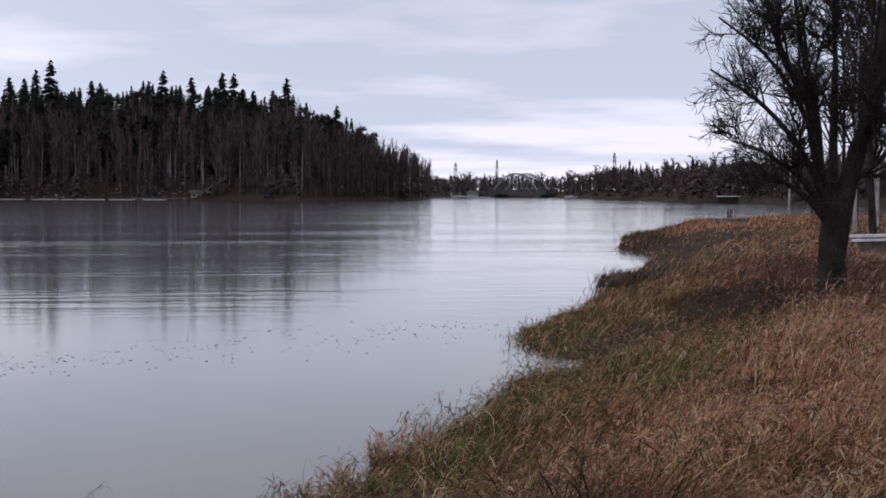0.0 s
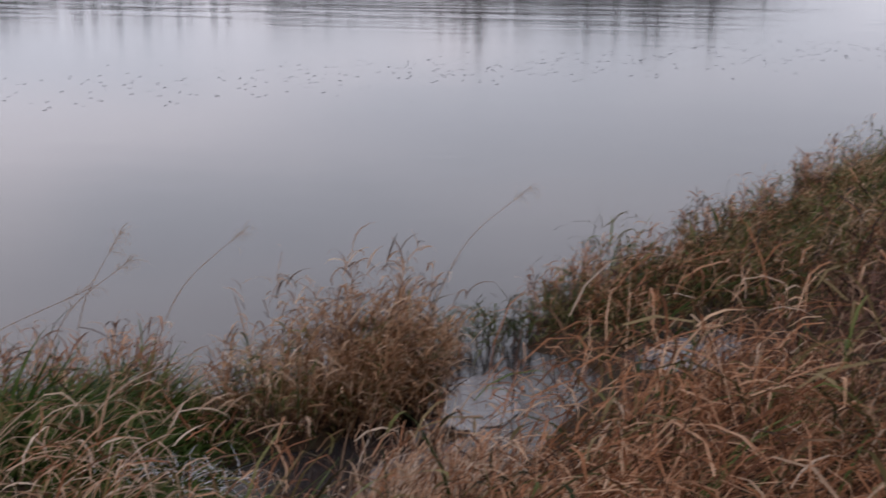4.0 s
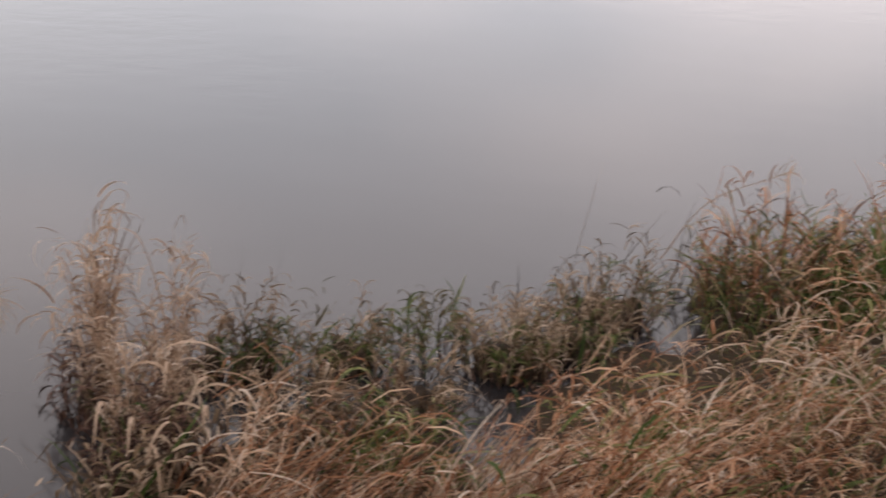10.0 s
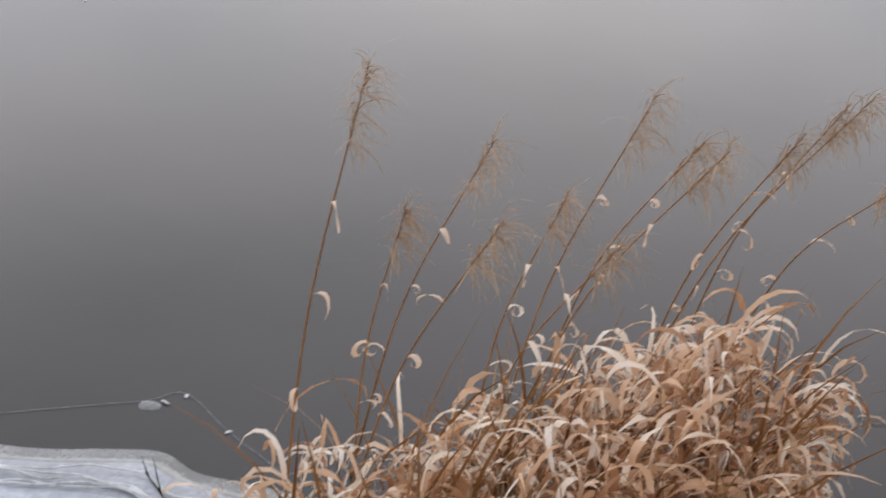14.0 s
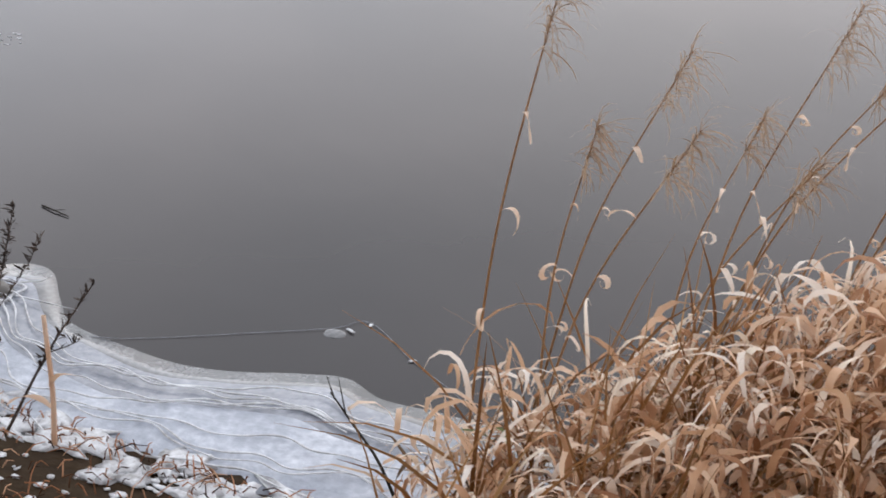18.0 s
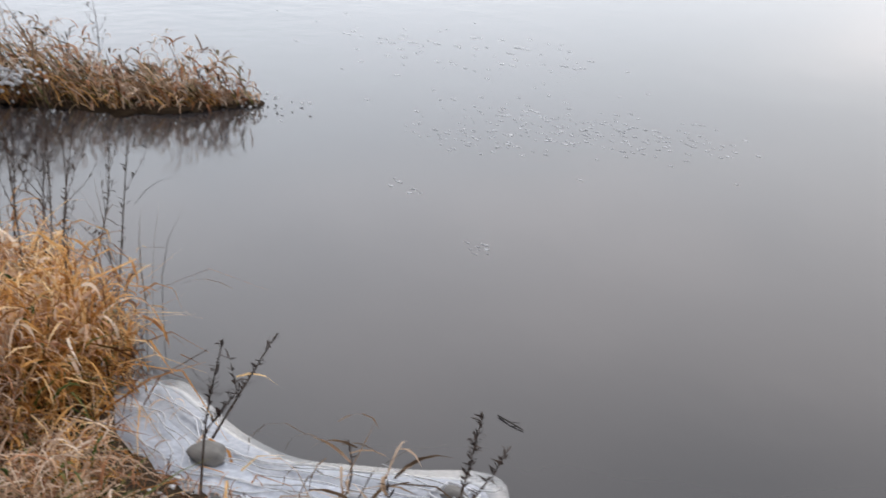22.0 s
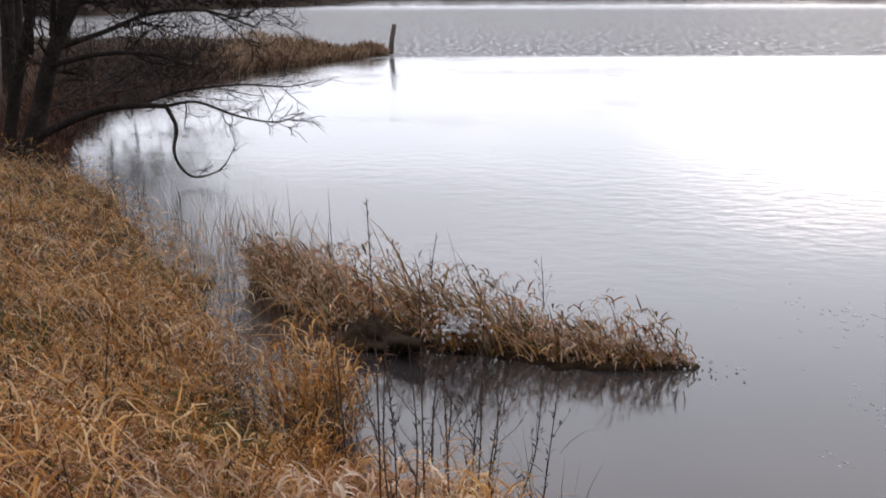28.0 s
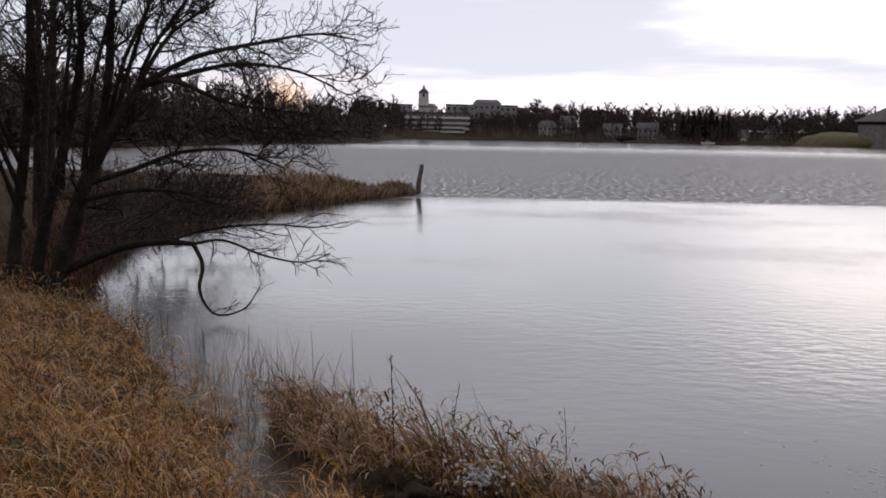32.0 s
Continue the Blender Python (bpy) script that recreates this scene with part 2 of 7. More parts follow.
GRASS_GREEN = blade_material("green_grass", [(0.024, 0.036, 0.01), (0.055, 0.085, 0.02), (0.11, 0.145, 0.04), (0.27, 0.25, 0.1)])
SEDGE = blade_material("green_sedge", [(0.018, 0.036, 0.007), (0.04, 0.078, 0.014), (0.075, 0.125, 0.026), (0.16, 0.2, 0.06)], 0.3, 0.5)
GRASS_OLIVE = blade_material("olive_grass", [(0.03, 0.025, 0.011), (0.075, 0.06, 0.022), (0.14, 0.105, 0.042), (0.33, 0.25, 0.13)])
STALK = blade_material("dark_stalk", [(0.03, 0.022, 0.016), (0.07, 0.05, 0.035), (0.16, 0.11, 0.07)], 0.0)
REED_STEM = blade_material("reed_stem", [(0.2, 0.09, 0.03), (0.3, 0.15, 0.055), (0.38, 0.22, 0.1)], 0.0, 0.5)
REED_LEAF = blade_material("reed_leaf", [(0.36, 0.165, 0.075), (0.66, 0.42, 0.25), (0.82, 0.64, 0.49), (0.92, 0.85, 0.76)], 0.35, 0.45)
REED_LEAF_ORANGE = blade_material("orange_reed_leaf", [(0.3, 0.135, 0.06), (0.6, 0.35, 0.2), (0.76, 0.54, 0.37), (0.9, 0.79, 0.65)], 0.25, 0.55)
REED_PLUME = blade_material("reed_plume", [(0.3, 0.19, 0.1), (0.45, 0.31, 0.2), (0.55, 0.42, 0.3)], 0.3, 0.8)
WEED = blade_material("dead_weed", [(0.025, 0.018, 0.015), (0.05, 0.036, 0.03), (0.1, 0.075, 0.06)], 0.0, 0.8)
for m in (REED_LEAF, REED_LEAF_ORANGE):
    m.node_tree.nodes["Principled BSDF"].inputs["Specular IOR Level"].default_value = 0.4
GREY_ICE = rough_surface("thin_grey_ice", [(0.17, 0.185, 0.215), (0.27, 0.285, 0.32), (0.42, 0.44, 0.49)], 3, 40, 0.18, 0.15)
BARK = rough_surface("dark_bark", [(0.012, 0.01, 0.009), (0.026, 0.022, 0.019), (0.06, 0.052, 0.044)], 3, 30, 0.9, 0.8)
for m in (BARK, SOIL, GROUND_MAT):
    m.node_tree.nodes["Principled BSDF"].inputs["Specular IOR Level"].default_value = 0.12
TWIG = blade_material("twigs", [(0.015, 0.012, 0.011), (0.03, 0.025, 0.022), (0.065, 0.054, 0.045)], 0.0, 0.85)
GREY_TWIG = blade_material("grey_twigs", [(0.03, 0.024, 0.021), (0.06, 0.049, 0.043), (0.12, 0.1, 0.088)], 0.0, 0.85)
BIRCH = rough_surface("birch_bark", [(0.06, 0.05, 0.045), (0.34, 0.32, 0.3), (0.5, 0.48, 0.46)], 1.2, 9, 0.8, 0.3)
STONE = rough_surface("grey_stone", [(0.1, 0.095, 0.09), (0.2, 0.19, 0.175), (0.34, 0.32, 0.3)], 0.8, 9, 0.85, 0.5)
CONCRETE = rough_surface("old_concrete", [(0.1, 0.095, 0.085), (0.19, 0.18, 0.165), (0.28, 0.27, 0.25)], 0.7, 12, 0.9, 0.4)
OLD_WOOD = rough_surface("weathered_wood", [(0.06, 0.05, 0.045), (0.13, 0.11, 0.095), (0.24, 0.22, 0.2)], 2, 26, 0.85, 0.6)
ICE = rough_surface("white_ice", [(0.26, 0.285, 0.335), (0.41, 0.44, 0.5), (0.68, 0.71, 0.765)], 3.2, 30, 0.4, 0.4)
FROST = rough_surface("frosty_rime", [(0.3, 0.29, 0.28), (0.62, 0.63, 0.65), (0.82, 0.84, 0.86)], 9, 60, 0.7, 0.6)
SPRUCE = blade_material("spruce_needles", [(0.012, 0.014, 0.011), (0.022, 0.025, 0.019), (0.042, 0.044, 0.032)], 0.0, 0.9)
BARE_WOOD = blade_material("bare_woods", [(0.035, 0.027, 0.026), (0.075, 0.058, 0.055), (0.15, 0.118, 0.11)], 0.0, 0.9)
PARK_WOOD = blade_material("park_trees", [(0.035, 0.027, 0.025), (0.075, 0.058, 0.053), (0.14, 0.108, 0.098)], 0.0, 0.9)
FLAKE_ICE = rough_surface("flake_ice", [(0.2, 0.205, 0.22), (0.3, 0.31, 0.33), (0.45, 0.46, 0.48)], 9, 60, 0.3, 0.3)
THIN_ICE = rough_surface("clear_ice", [(0.07, 0.072, 0.075), (0.11, 0.113, 0.118), (0.2, 0.205, 0.215)], 6, 60, 0.15, 0.2)
PUDDLE_ICE = rough_surface("puddle_ice", [(0.06, 0.055, 0.058), (0.15, 0.14, 0.145), (0.3, 0.285, 0.29)], 4, 40, 0.12, 0.15)
WHITE_WALL = rough_surface("pale_plaster", [(0.5, 0.49, 0.46), (0.62, 0.61, 0.58), (0.72, 0.7, 0.67)], 0.15, 1.2, 0.8, 0.1)
GREY_WALL = rough_surface("grey_facade", [(0.2, 0.2, 0.205), (0.3, 0.295, 0.295), (0.38, 0.37, 0.36)], 0.15, 1.2, 0.8, 0.1)
YELLOW_WALL = rough_surface("ochre_facade", [(0.3, 0.24, 0.15), (0.4, 0.32, 0.2), (0.48, 0.4, 0.27)], 0.15, 1.2, 0.8, 0.1)
RED_PAINT = rough_surface("red_paint", [(0.13, 0.03, 0.025), (0.2, 0.045, 0.035), (0.26, 0.07, 0.05)], 0.5, 4, 0.7, 0.2)
ROOF = rough_surface("dark_roof", [(0.03, 0.03, 0.032), (0.06, 0.06, 0.062), (0.09, 0.085, 0.085)], 0.3, 3, 0.6, 0.2)
STEEL = rough_surface("grey_green_steel", [(0.11, 0.128, 0.126), (0.17, 0.195, 0.19), (0.25, 0.275, 0.27)], 0.2, 2, 0.55, 0.1)
TURF = rough_surface("winter_turf", [(0.08, 0.065, 0.03), (0.14, 0.115, 0.055), (0.2, 0.165, 0.085)], 0.2, 2.5, 0.95, 0.4)
GLASS_DARK, nt, b = material("window_glass")
b.inputs["Base Color"].default_value, b.inputs["Roughness"].default_value = (0.02, 0.025, 0.03, 1), 0.08

# ---- ground: one sheet with the river bed let into it ----
SHORE = [(420, 40), (200, 44), (112, 36), (84, 33), (71, 28.2), (62, 25), (55, 21), (37, 15.4), (30, 13), (24.2, 11.7), (20.5, 9.3), (15.4, 7.8), (13, 7.25), (11.3, 6.75), (9.6, 6.2),
         (8.4, 5.9), (7, 5.6), (6.4, 5.5), (5.6, 5.75), (4.9, 5.85), (3.6, 6.15), (2.6, 6.1), (2.12, 5.6), (1.55, 5.05), (1.1, 4.88), (0.4, 4.8), (-0.04, 4.55), (-0.1, 4.1), (-0.02, 3.6), (0.03, 3.2), (-0.35, 3.05), (-0.8, 3.0), (-1.5, 2.74),
         (-2.2, 2.7), (-2.9, 2.66), (-3.3, 2.74), (-3.6, 2.72), (-3.95, 2.6), (-4.4, 2.66), (-4.8, 2.88), (-5.3, 3.1), (-6.1, 2.8), (-8, 3.1), (-9.8, 3.5), (-13.2, 4.3), (-18.9, 5.4),
         (-23.5, 5.7), (-28.5, 7.2), (-33.8, 9.9), (-39.5, 12.9), (-46, 17.3), (-51.5, 22.2), (-56, 27.1), (-57.4, 27.4), (-58.8, 25.5), (-60, 20), (-66, 13), (-80, 8), (-120, 4), (-200, -60)]
# puddles and inlets in the bank: two ends and a half width
PITS = [((6.0, 5.9), (5.75, 5.2), 0.4), ((5.9, 5.15), (4.85, 4.65), 0.42), ((4.85, 4.6), (4.1, 4.85), 0.26), ((6.75, 4.75), (7.2, 4.85), 0.26), ((1.4, 5.2), (1.22, 4.5), 0.1), ((4.9, 4.7), (4.0, 4.25), 0.22), ((0.86, 5.1), (0.84, 4.95), 0.07), ((2.3, 5.75), (2.22, 5.5), 0.1), ((22.2, 7.4), (24.4, 7.6), 0.55), ((20.6, 9.3), (19.2, 8.9), 0.4),
        ((0.62, 5.3), (0.58, 5.0), 0.1), ((0.95, 5.4), (0.93, 5.0), 0.1)]
LAND = np.array(SHORE + [(-200, -3000), (420, -3000)], float)


def shore_distance(x, y):
    """Metres from the waterline, positive on land."""
    x, y = np.asarray(x, float), np.asarray(y, float)
    best = np.full(x.shape, 1e9)
    inside = np.zeros(x.shape, bool)
    n = len(LAND)
    for i in range(n):
        (ax, ay), (bx, by) = LAND[i], LAND[(i + 1) % n]
        dx, dy = bx - ax, by - ay
        u = np.clip(((x - ax) * dx + (y - ay) * dy) / (dx * dx + dy * dy), 0, 1)
        best = np.minimum(best, np.hypot(x - ax - u * dx, y - ay - u * dy))
        if dy != 0:
            inside ^= ((ay > y) != (by > y)) & (x < dx * (y - ay) / dy + ax)
    return np.where(inside, best, -best)


# far shore: heading, metres to the waterline, height of the rise behind it
FAR_SHORE = [(-130, 300, 8), (-100, 150, 6), (-80, 175, 2), (-74, 190, 2), (-70.6, 250, 2), (-66.6, 345, 3), (-65.2, 480, 4), (-64.2, 640, 8), (-62, 690, 9), (-54, 710, 7), (-47, 700, 7), (-40, 700, 10),
             (-10, 600, 20), (30, 480, 30), (46, 560, 34), (52, 520, 32), (56, 470, 24), (59, 520, 10), (60.6, 590, 4), (61.0, 800, 3), (65.5, 800, 3), (67, 620, 4), (70, 430, 3), (74, 360, 3), (78, 330, 3), (100, 420, 6), (180, 3000, 6)]
FS = np.array(FAR_SHORE)


def pit_depth(x, y, spread=1.0):
    out = np.zeros(np.shape(x))
    for (ax, ay), (bx, by), w in PITS:
        dx, dy = bx - ax, by - ay
        u = np.clip(((x - ax) * dx + (y - ay) * dy) / (dx * dx + dy * dy), 0, 1)
        out = np.maximum(out, np.exp(-(np.hypot(x - ax - u * dx, y - ay - u * dy) / (w * spread)) ** 4))
    return out


def ground_height(x, y):
    x, y = np.asarray(x, float), np.asarray(y, float)
    s = shore_distance(x, y)
    k = np.clip((s - 0.6) / 3.2, 0, 1)
    lumps = 0.085 * np.sin(x * 2.1 + 1.3 * np.sin(y * 1.7)) * np.sin(y * 2.6 + np.sin(x * 1.1)) * np.clip(s, 0, 1)
    bank = np.where(s > 0, 0.03 + 0.09 * np.clip(s, 0, 1) + 0.72 * k * k * (3 - 2 * k) + lumps, np.maximum(s * 0.3, -0.8))
    p = pit_depth(x, y)
    hollow = pit_depth(x, y, 2.3)
    bank = np.where(s > 0, np.minimum(bank, bank * (1 - 0.9 * hollow) + 0.02 * hollow), bank) * (1 - p) - 0.1 * p
    u = np.clip(((x - 3.5) * 1.9 + (y - 3.6) * 0.8) / 4.25, 0, 1)  # trodden hollow before the puddle
    bank = np.where(s > 0, bank * (1 - 0.62 * np.exp(-(np.hypot(x - 3.5 - 1.9 * u, y - 3.6 - 0.8 * u) / 0.75) ** 4)), bank)
    yaw, r = np.degrees(np.arctan2(x, y)), np.hypot(x, y)
    d, rise = np.interp(yaw, FS[:, 0], FS[:, 1]), np.interp(yaw, FS[:, 0], FS[:, 2])
    u = r - d
    far = np.where(u > 0, 0.5 + rise * (1 - np.exp(-u / 110.0)), -0.8)
    return np.where((u > 0) & (s < 0), far, bank)


def mesh_object(name, verts, faces, mat=None, smooth=False):
    me = bpy.data.meshes.new(name)
    me.from_pydata([tuple(v) for v in verts], [], faces)
    if mat:
        me.materials.append(mat)
    if smooth:
        me.polygons.foreach_set("use_smooth", [True] * len(me.polygons))
    return new(name, me)


def polar_sheet(name, radii, steps, height):
    ang = np.linspace(0, 2 * math.pi, steps, endpoint=False)
    R, A = np.meshgrid(radii, ang, indexing="ij")
    X, Y = R * np.sin(A), R * np.cos(A)
    Z = height(X.ravel(), Y.ravel())
    V = np.stack([X.ravel(), Y.ravel(), Z], 1)
    V = np.vstack([V, [[0, 0, float(height(np.array([0.0]), np.array([0.0]))[0])]]])
    n = len(radii)
    i, j = np.meshgrid(np.arange(n - 1), np.arange(steps), indexing="ij")
    a, b = i * steps + j, i * steps + (j + 1) % steps
    F = np.stack([a, a + steps, b + steps, b], -1).reshape(-1, 4).tolist()
    c = len(V) - 1
    F += [(c, k, (k + 1) % steps) for k in range(steps)]
    return V, F


radii = np.concatenate([np.arange(0.3, 12, 0.14), np.geomspace(12, 300, 60), np.linspace(306, 780, 60), np.geomspace(800, 4500, 16)])
V, F = polar_sheet("ground", radii, 360, ground_height)
ground = tagged(mesh_object("ground", V, F, GROUND_MAT, True), "damp brown soil of the river bank and bed", "ground", kind="structure")

# ---- water ----
WATER, nt, b = material("river_water")
pos = position(nt)
b.inputs["IOR"].default_value = 1.333
murk = noise_node(nt, 0.35, 4, 0.6, pos)
mr = ramp_node(nt, [(0.3, (0.025, 0.0215, 0.022)), (0.7, (0.042, 0.038, 0.0385))])
nt.links.new(murk.outputs["Fac"], mr.inputs["Fac"])
nt.links.new(mr.outputs["Color"], b.inputs["Base Color"])


def math_node(nt, op, a, b2=None, c=None):
    n = nt.nodes.new("ShaderNodeMath")
    n.operation = op
    for i, v in enumerate((a, b2, c)):
        if v is None:
            continue
        if isinstance(v, (int, float)):
            n.inputs[i].default_value = v
        else:
            nt.links.new(v, n.inputs[i])
    return n.outputs[0]


# open rippled water lies beyond the skin of ice, along a wavering edge
ln = nt.nodes.new("ShaderNodeVectorMath")
ln.operation = "LENGTH"
nt.links.new(pos, ln.inputs[0])
wob = noise_node(nt, 0.03, 3, 0.5, pos)
edge = math_node(nt, "ADD", ln.outputs["Value"], math_node(nt, "MULTIPLY_ADD", wob.outputs["Fac"], 14.0, -7.0))
mrg = nt.nodes.new("ShaderNodeMapRange")
mrg.inputs["From Min"].default_value, mrg.inputs["From Max"].default_value = 59.0, 62.0
nt.links.new(edge, mrg.inputs["Value"])


def turned(angle, scale):
    """Coordinates turned first and then drawn out, so that crests lie across the given way."""
    a, s = nt.nodes.new("ShaderNodeMapping"), nt.nodes.new("ShaderNodeMapping")
    a.inputs["Rotation"].default_value = (0, 0, radians(angle))
    s.inputs["Scale"].default_value = (*scale, 1)
    nt.links.new(pos, a.inputs["Vector"])
    nt.links.new(a.outputs[0], s.inputs["Vector"])
    return s.outputs[0]


skin = noise_node(nt, 1.7, 3, 0.5, pos)
film = noise_node(nt, 3.2, 3, 0.6, pos)  # wind ripples frozen into the skin
sheets = noise_node(nt, 0.16, 3, 0.55, pos)
wave_w = noise_node(nt, 1.0, 4, 0.6, turned(-62, (2.4, 0.5)))
wave_e = noise_node(nt, 0.9, 2, 0.5, turned(55, (0.2, 1.0)))
streak = noise_node(nt, 1.0, 5, 0.65, turned(55, (0.008, 0.05)))
sr = nt.nodes.new("ShaderNodeMapRange")
sr.inputs["From Min"].default_value, sr.inputs["From Max"].default_value = 0.45, 0.6
nt.links.new(streak.outputs["Fac"], sr.inputs["Value"])
sx = nt.nodes.new("ShaderNodeSeparateXYZ")
nt.links.new(pos, sx.inputs[0])
west = nt.nodes.new("ShaderNodeMapRange")
west.inputs["From Min"].default_value, west.inputs["From Max"].default_value = 20.0, -20.0
nt.links.new(sx.outputs["X"], west.inputs["Value"])
calm = nt.nodes.new("ShaderNodeMapRange")  # sheltered water under the far shore
calm.inputs["From Min"].default_value, calm.inputs["From Max"].default_value = 330.0, 210.0
nt.links.new(edge, calm.inputs["Value"])
open_w = math_node(nt, "MULTIPLY", math_node(nt, "MULTIPLY", mrg.outputs[0], west.outputs[0]), calm.outputs[0])
far_e = nt.nodes.new("ShaderNodeMapRange")
far_e.inputs["From Min"].default_value, far_e.inputs["From Max"].default_value = 25.0, 60.0
nt.links.new(ln.outputs["Value"], far_e.inputs["Value"])
ice_e = math_node(nt, "MULTIPLY", math_node(nt, "MULTIPLY", sr.outputs[0], far_e.outputs[0]), math_node(nt, "SUBTRACT", 1.0, west.outputs[0]))
amp = math_node(nt, "ADD", math_node(nt, "MULTIPLY_ADD", open_w, 0.52, 0.005), math_node(nt, "MULTIPLY", ice_e, 0.15))
# cat's paws: wind-roughened patches on the open water
paws = noise_node(nt, 1.0, 6, 0.7, turned(-62, (4.2, 0.8)))
pw = nt.nodes.new("ShaderNodeMapRange")
pw.inputs["From Min"].default_value, pw.inputs["From Max"].default_value = 0.4, 0.62
pw.inputs["To Min"].default_value, pw.inputs["To Max"].default_value = 0.12, 0.48
nt.links.new(paws.outputs["Fac"], pw.inputs["Value"])
rime_at = nt.nodes.new("ShaderNodeVectorMath")  # duller, frosted skin by the willow
rime_at.operation = "DISTANCE"
nt.links.new(pos, rime_at.inputs[0])
rime_at.inputs[1].default_value = (-16.0, 6.0, 0)
rm = nt.nodes.new("ShaderNodeMapRange")
rm.interpolation_type = "SMOOTHSTEP"
rm.inputs["From Min"].default_value, rm.inputs["From Max"].default_value = 7.0, 1.5
rm.inputs["To Min"].default_value, rm.inputs["To Max"].default_value = 0.09, 0.2
nt.links.new(rime_at.outputs["Value"], rm.inputs["Value"])
nt.links.new(math_node(nt, "MULTIPLY_ADD", open_w, pw.outputs[0], rm.outputs[0]), b.inputs["Roughness"])
bn = nt.nodes.new("ShaderNodeBump")
bn.inputs["Distance"].default_value = 0.35
nt.links.new(amp, bn.inputs["Strength"])
wmix = nt.nodes.new("ShaderNodeMix")
nt.links.new(west.outputs[0], wmix.inputs["Factor"])
nt.links.new(wave_e.outputs["Fac"], wmix.inputs["A"])
nt.links.new(wave_w.outputs["Fac"], wmix.inputs["B"])
hgt = math_node(nt, "MULTIPLY_ADD", skin.outputs["Fac"], 0.4, wmix.outputs["Result"])
nt.links.new(hgt, bn.inputs["Height"])
sheet = nt.nodes.new("ShaderNodeMapRange")
sheet.inputs["From Min"].default_value, sheet.inputs["From Max"].default_value = 0.42, 0.62
sheet.inputs["To Min"].default_value, sheet.inputs["To Max"].default_value = 0.006, 0.05
nt.links.new(sheets.outputs["Fac"], sheet.inputs["Value"])
off = nt.nodes.new("ShaderNodeMapRange")
off.inputs["From Min"].default_value, off.inputs["From Max"].default_value = 8.0, 16.0
nt.links.new(ln.outputs["Value"], off.inputs["Value"])
fb = nt.nodes.new("ShaderNodeBump")
fb.inputs["Distance"].default_value = 0.35
nt.links.new(math_node(nt, "MULTIPLY", math_node(nt, "MULTIPLY", sheet.outputs[0], off.outputs[0]), west.outputs[0]), fb.inputs["Strength"])
nt.links.new(film.outputs["Fac"], fb.inputs["Height"])
nt.links.new(bn.outputs[0], fb.inputs["Normal"])
nt.links.new(fb.outputs[0], b.inputs["Normal"])
V, F = polar_sheet("water", np.geomspace(1.0, 4400, 40), 96, lambda x, y: np.zeros(len(x)))
water = tagged(mesh_object("water", V, F, WATER), "still dark river water with a thin skin of ice", "water", kind="structure")


# ---- builders ----
def raw_mesh(name, V, F, mat, smooth=True):
    F = np.asarray(F)
    me = bpy.data.meshes.new(name)
    me.vertices.add(len(V))
    me.vertices.foreach_set("co", np.asarray(V, np.float32).ravel())
    me.loops.add(F.size)
    me.loops.foreach_set("vertex_index", F.astype(np.int32).ravel())
    me.polygons.add(len(F))
    me.polygons.foreach_set("loop_start", np.arange(0, F.size, F.shape[1], dtype=np.int32))
    me.polygons.foreach_set("use_smooth", np.full(len(F), smooth, bool))
    me.update(calc_edges=True)
    me.materials.append(mat)
    return me


def triangles(F):
    F = np.asarray(F)
    return np.vstack([F[:, :3], F[:, [0, 2, 3]]]) if F.shape[1] == 4 else F


def joined(pieces):
    Vs, Fs, n = [], [], 0
    for V, F in pieces:
        Vs.append(np.asarray(V, float))
        Fs.append(np.asarray(F) + n)
        n += len(V)
    return np.concatenate(Vs), np.concatenate(Fs)


def part(name, vf, mat, parent, label="", smooth=True, kind=""):
    ob = new(name, raw_mesh(name, vf[0], vf[1], mat, smooth))
    ob.parent = parent
    return tagged(ob, label, kind=kind)


def thing(name, at, label, category, group="", kind=""):
    ob = new(name)
    ob.empty_display_size = 0.2
    ob.location = at
    return tagged(ob, label, category, group, kind)


def tubes(P, R, sides=5):
    """Tapered round rods along polylines P (n, k, 3) with radii R (n, k)."""
    P, R = np.asarray(P, float), np.asarray(R, float)
    if P.ndim == 2:
        P, R = P[None], R[None]
    n, k, _ = P.shape
    D = np.gradient(P, axis=1)
    D /= np.linalg.norm(D, axis=-1, keepdims=True) + 1e-9
    ref = np.where(np.abs(D[..., 2:3]) > 0.8, np.array([1.0, 0, 0]), np.array([0, 0, 1.0]))
    ref = np.broadcast_to(ref[:, :1], D.shape)
    A = np.cross(D, ref)
    A /= np.linalg.norm(A, axis=-1, keepdims=True) + 1e-9
    B = np.cross(D, A)
    a = np.arange(sides) * 2 * math.pi / sides
    ring = A[:, :, None] * np.cos(a)[:, None] + B[:, :, None] * np.sin(a)[:, None]
    V = (P[:, :, None] + ring * R[:, :, None, None]).reshape(-1, 3)
    i, j = np.meshgrid(np.arange(k - 1), np.arange(sides), indexing="ij")
    q = np.stack([i * sides + j, i * sides + (j + 1) % sides, (i + 1) * sides + (j + 1) % sides, (i + 1) * sides + j], -1).reshape(-1, 4)
    F = (np.arange(n)[:, None, None] * (k * sides) + q[None]).reshape(-1, 4)
    return V, F


def rod(pts, r0, r1, sides=6, steps=0):
    P = np.array(pts, float)
    if steps:
        P = smooth_line(P, steps)
    return tubes(P, np.linspace(r0, r1, len(P))[None].repeat(1, 0)[0][None] if P.ndim == 3 else np.linspace(r0, r1, len(P)), sides)


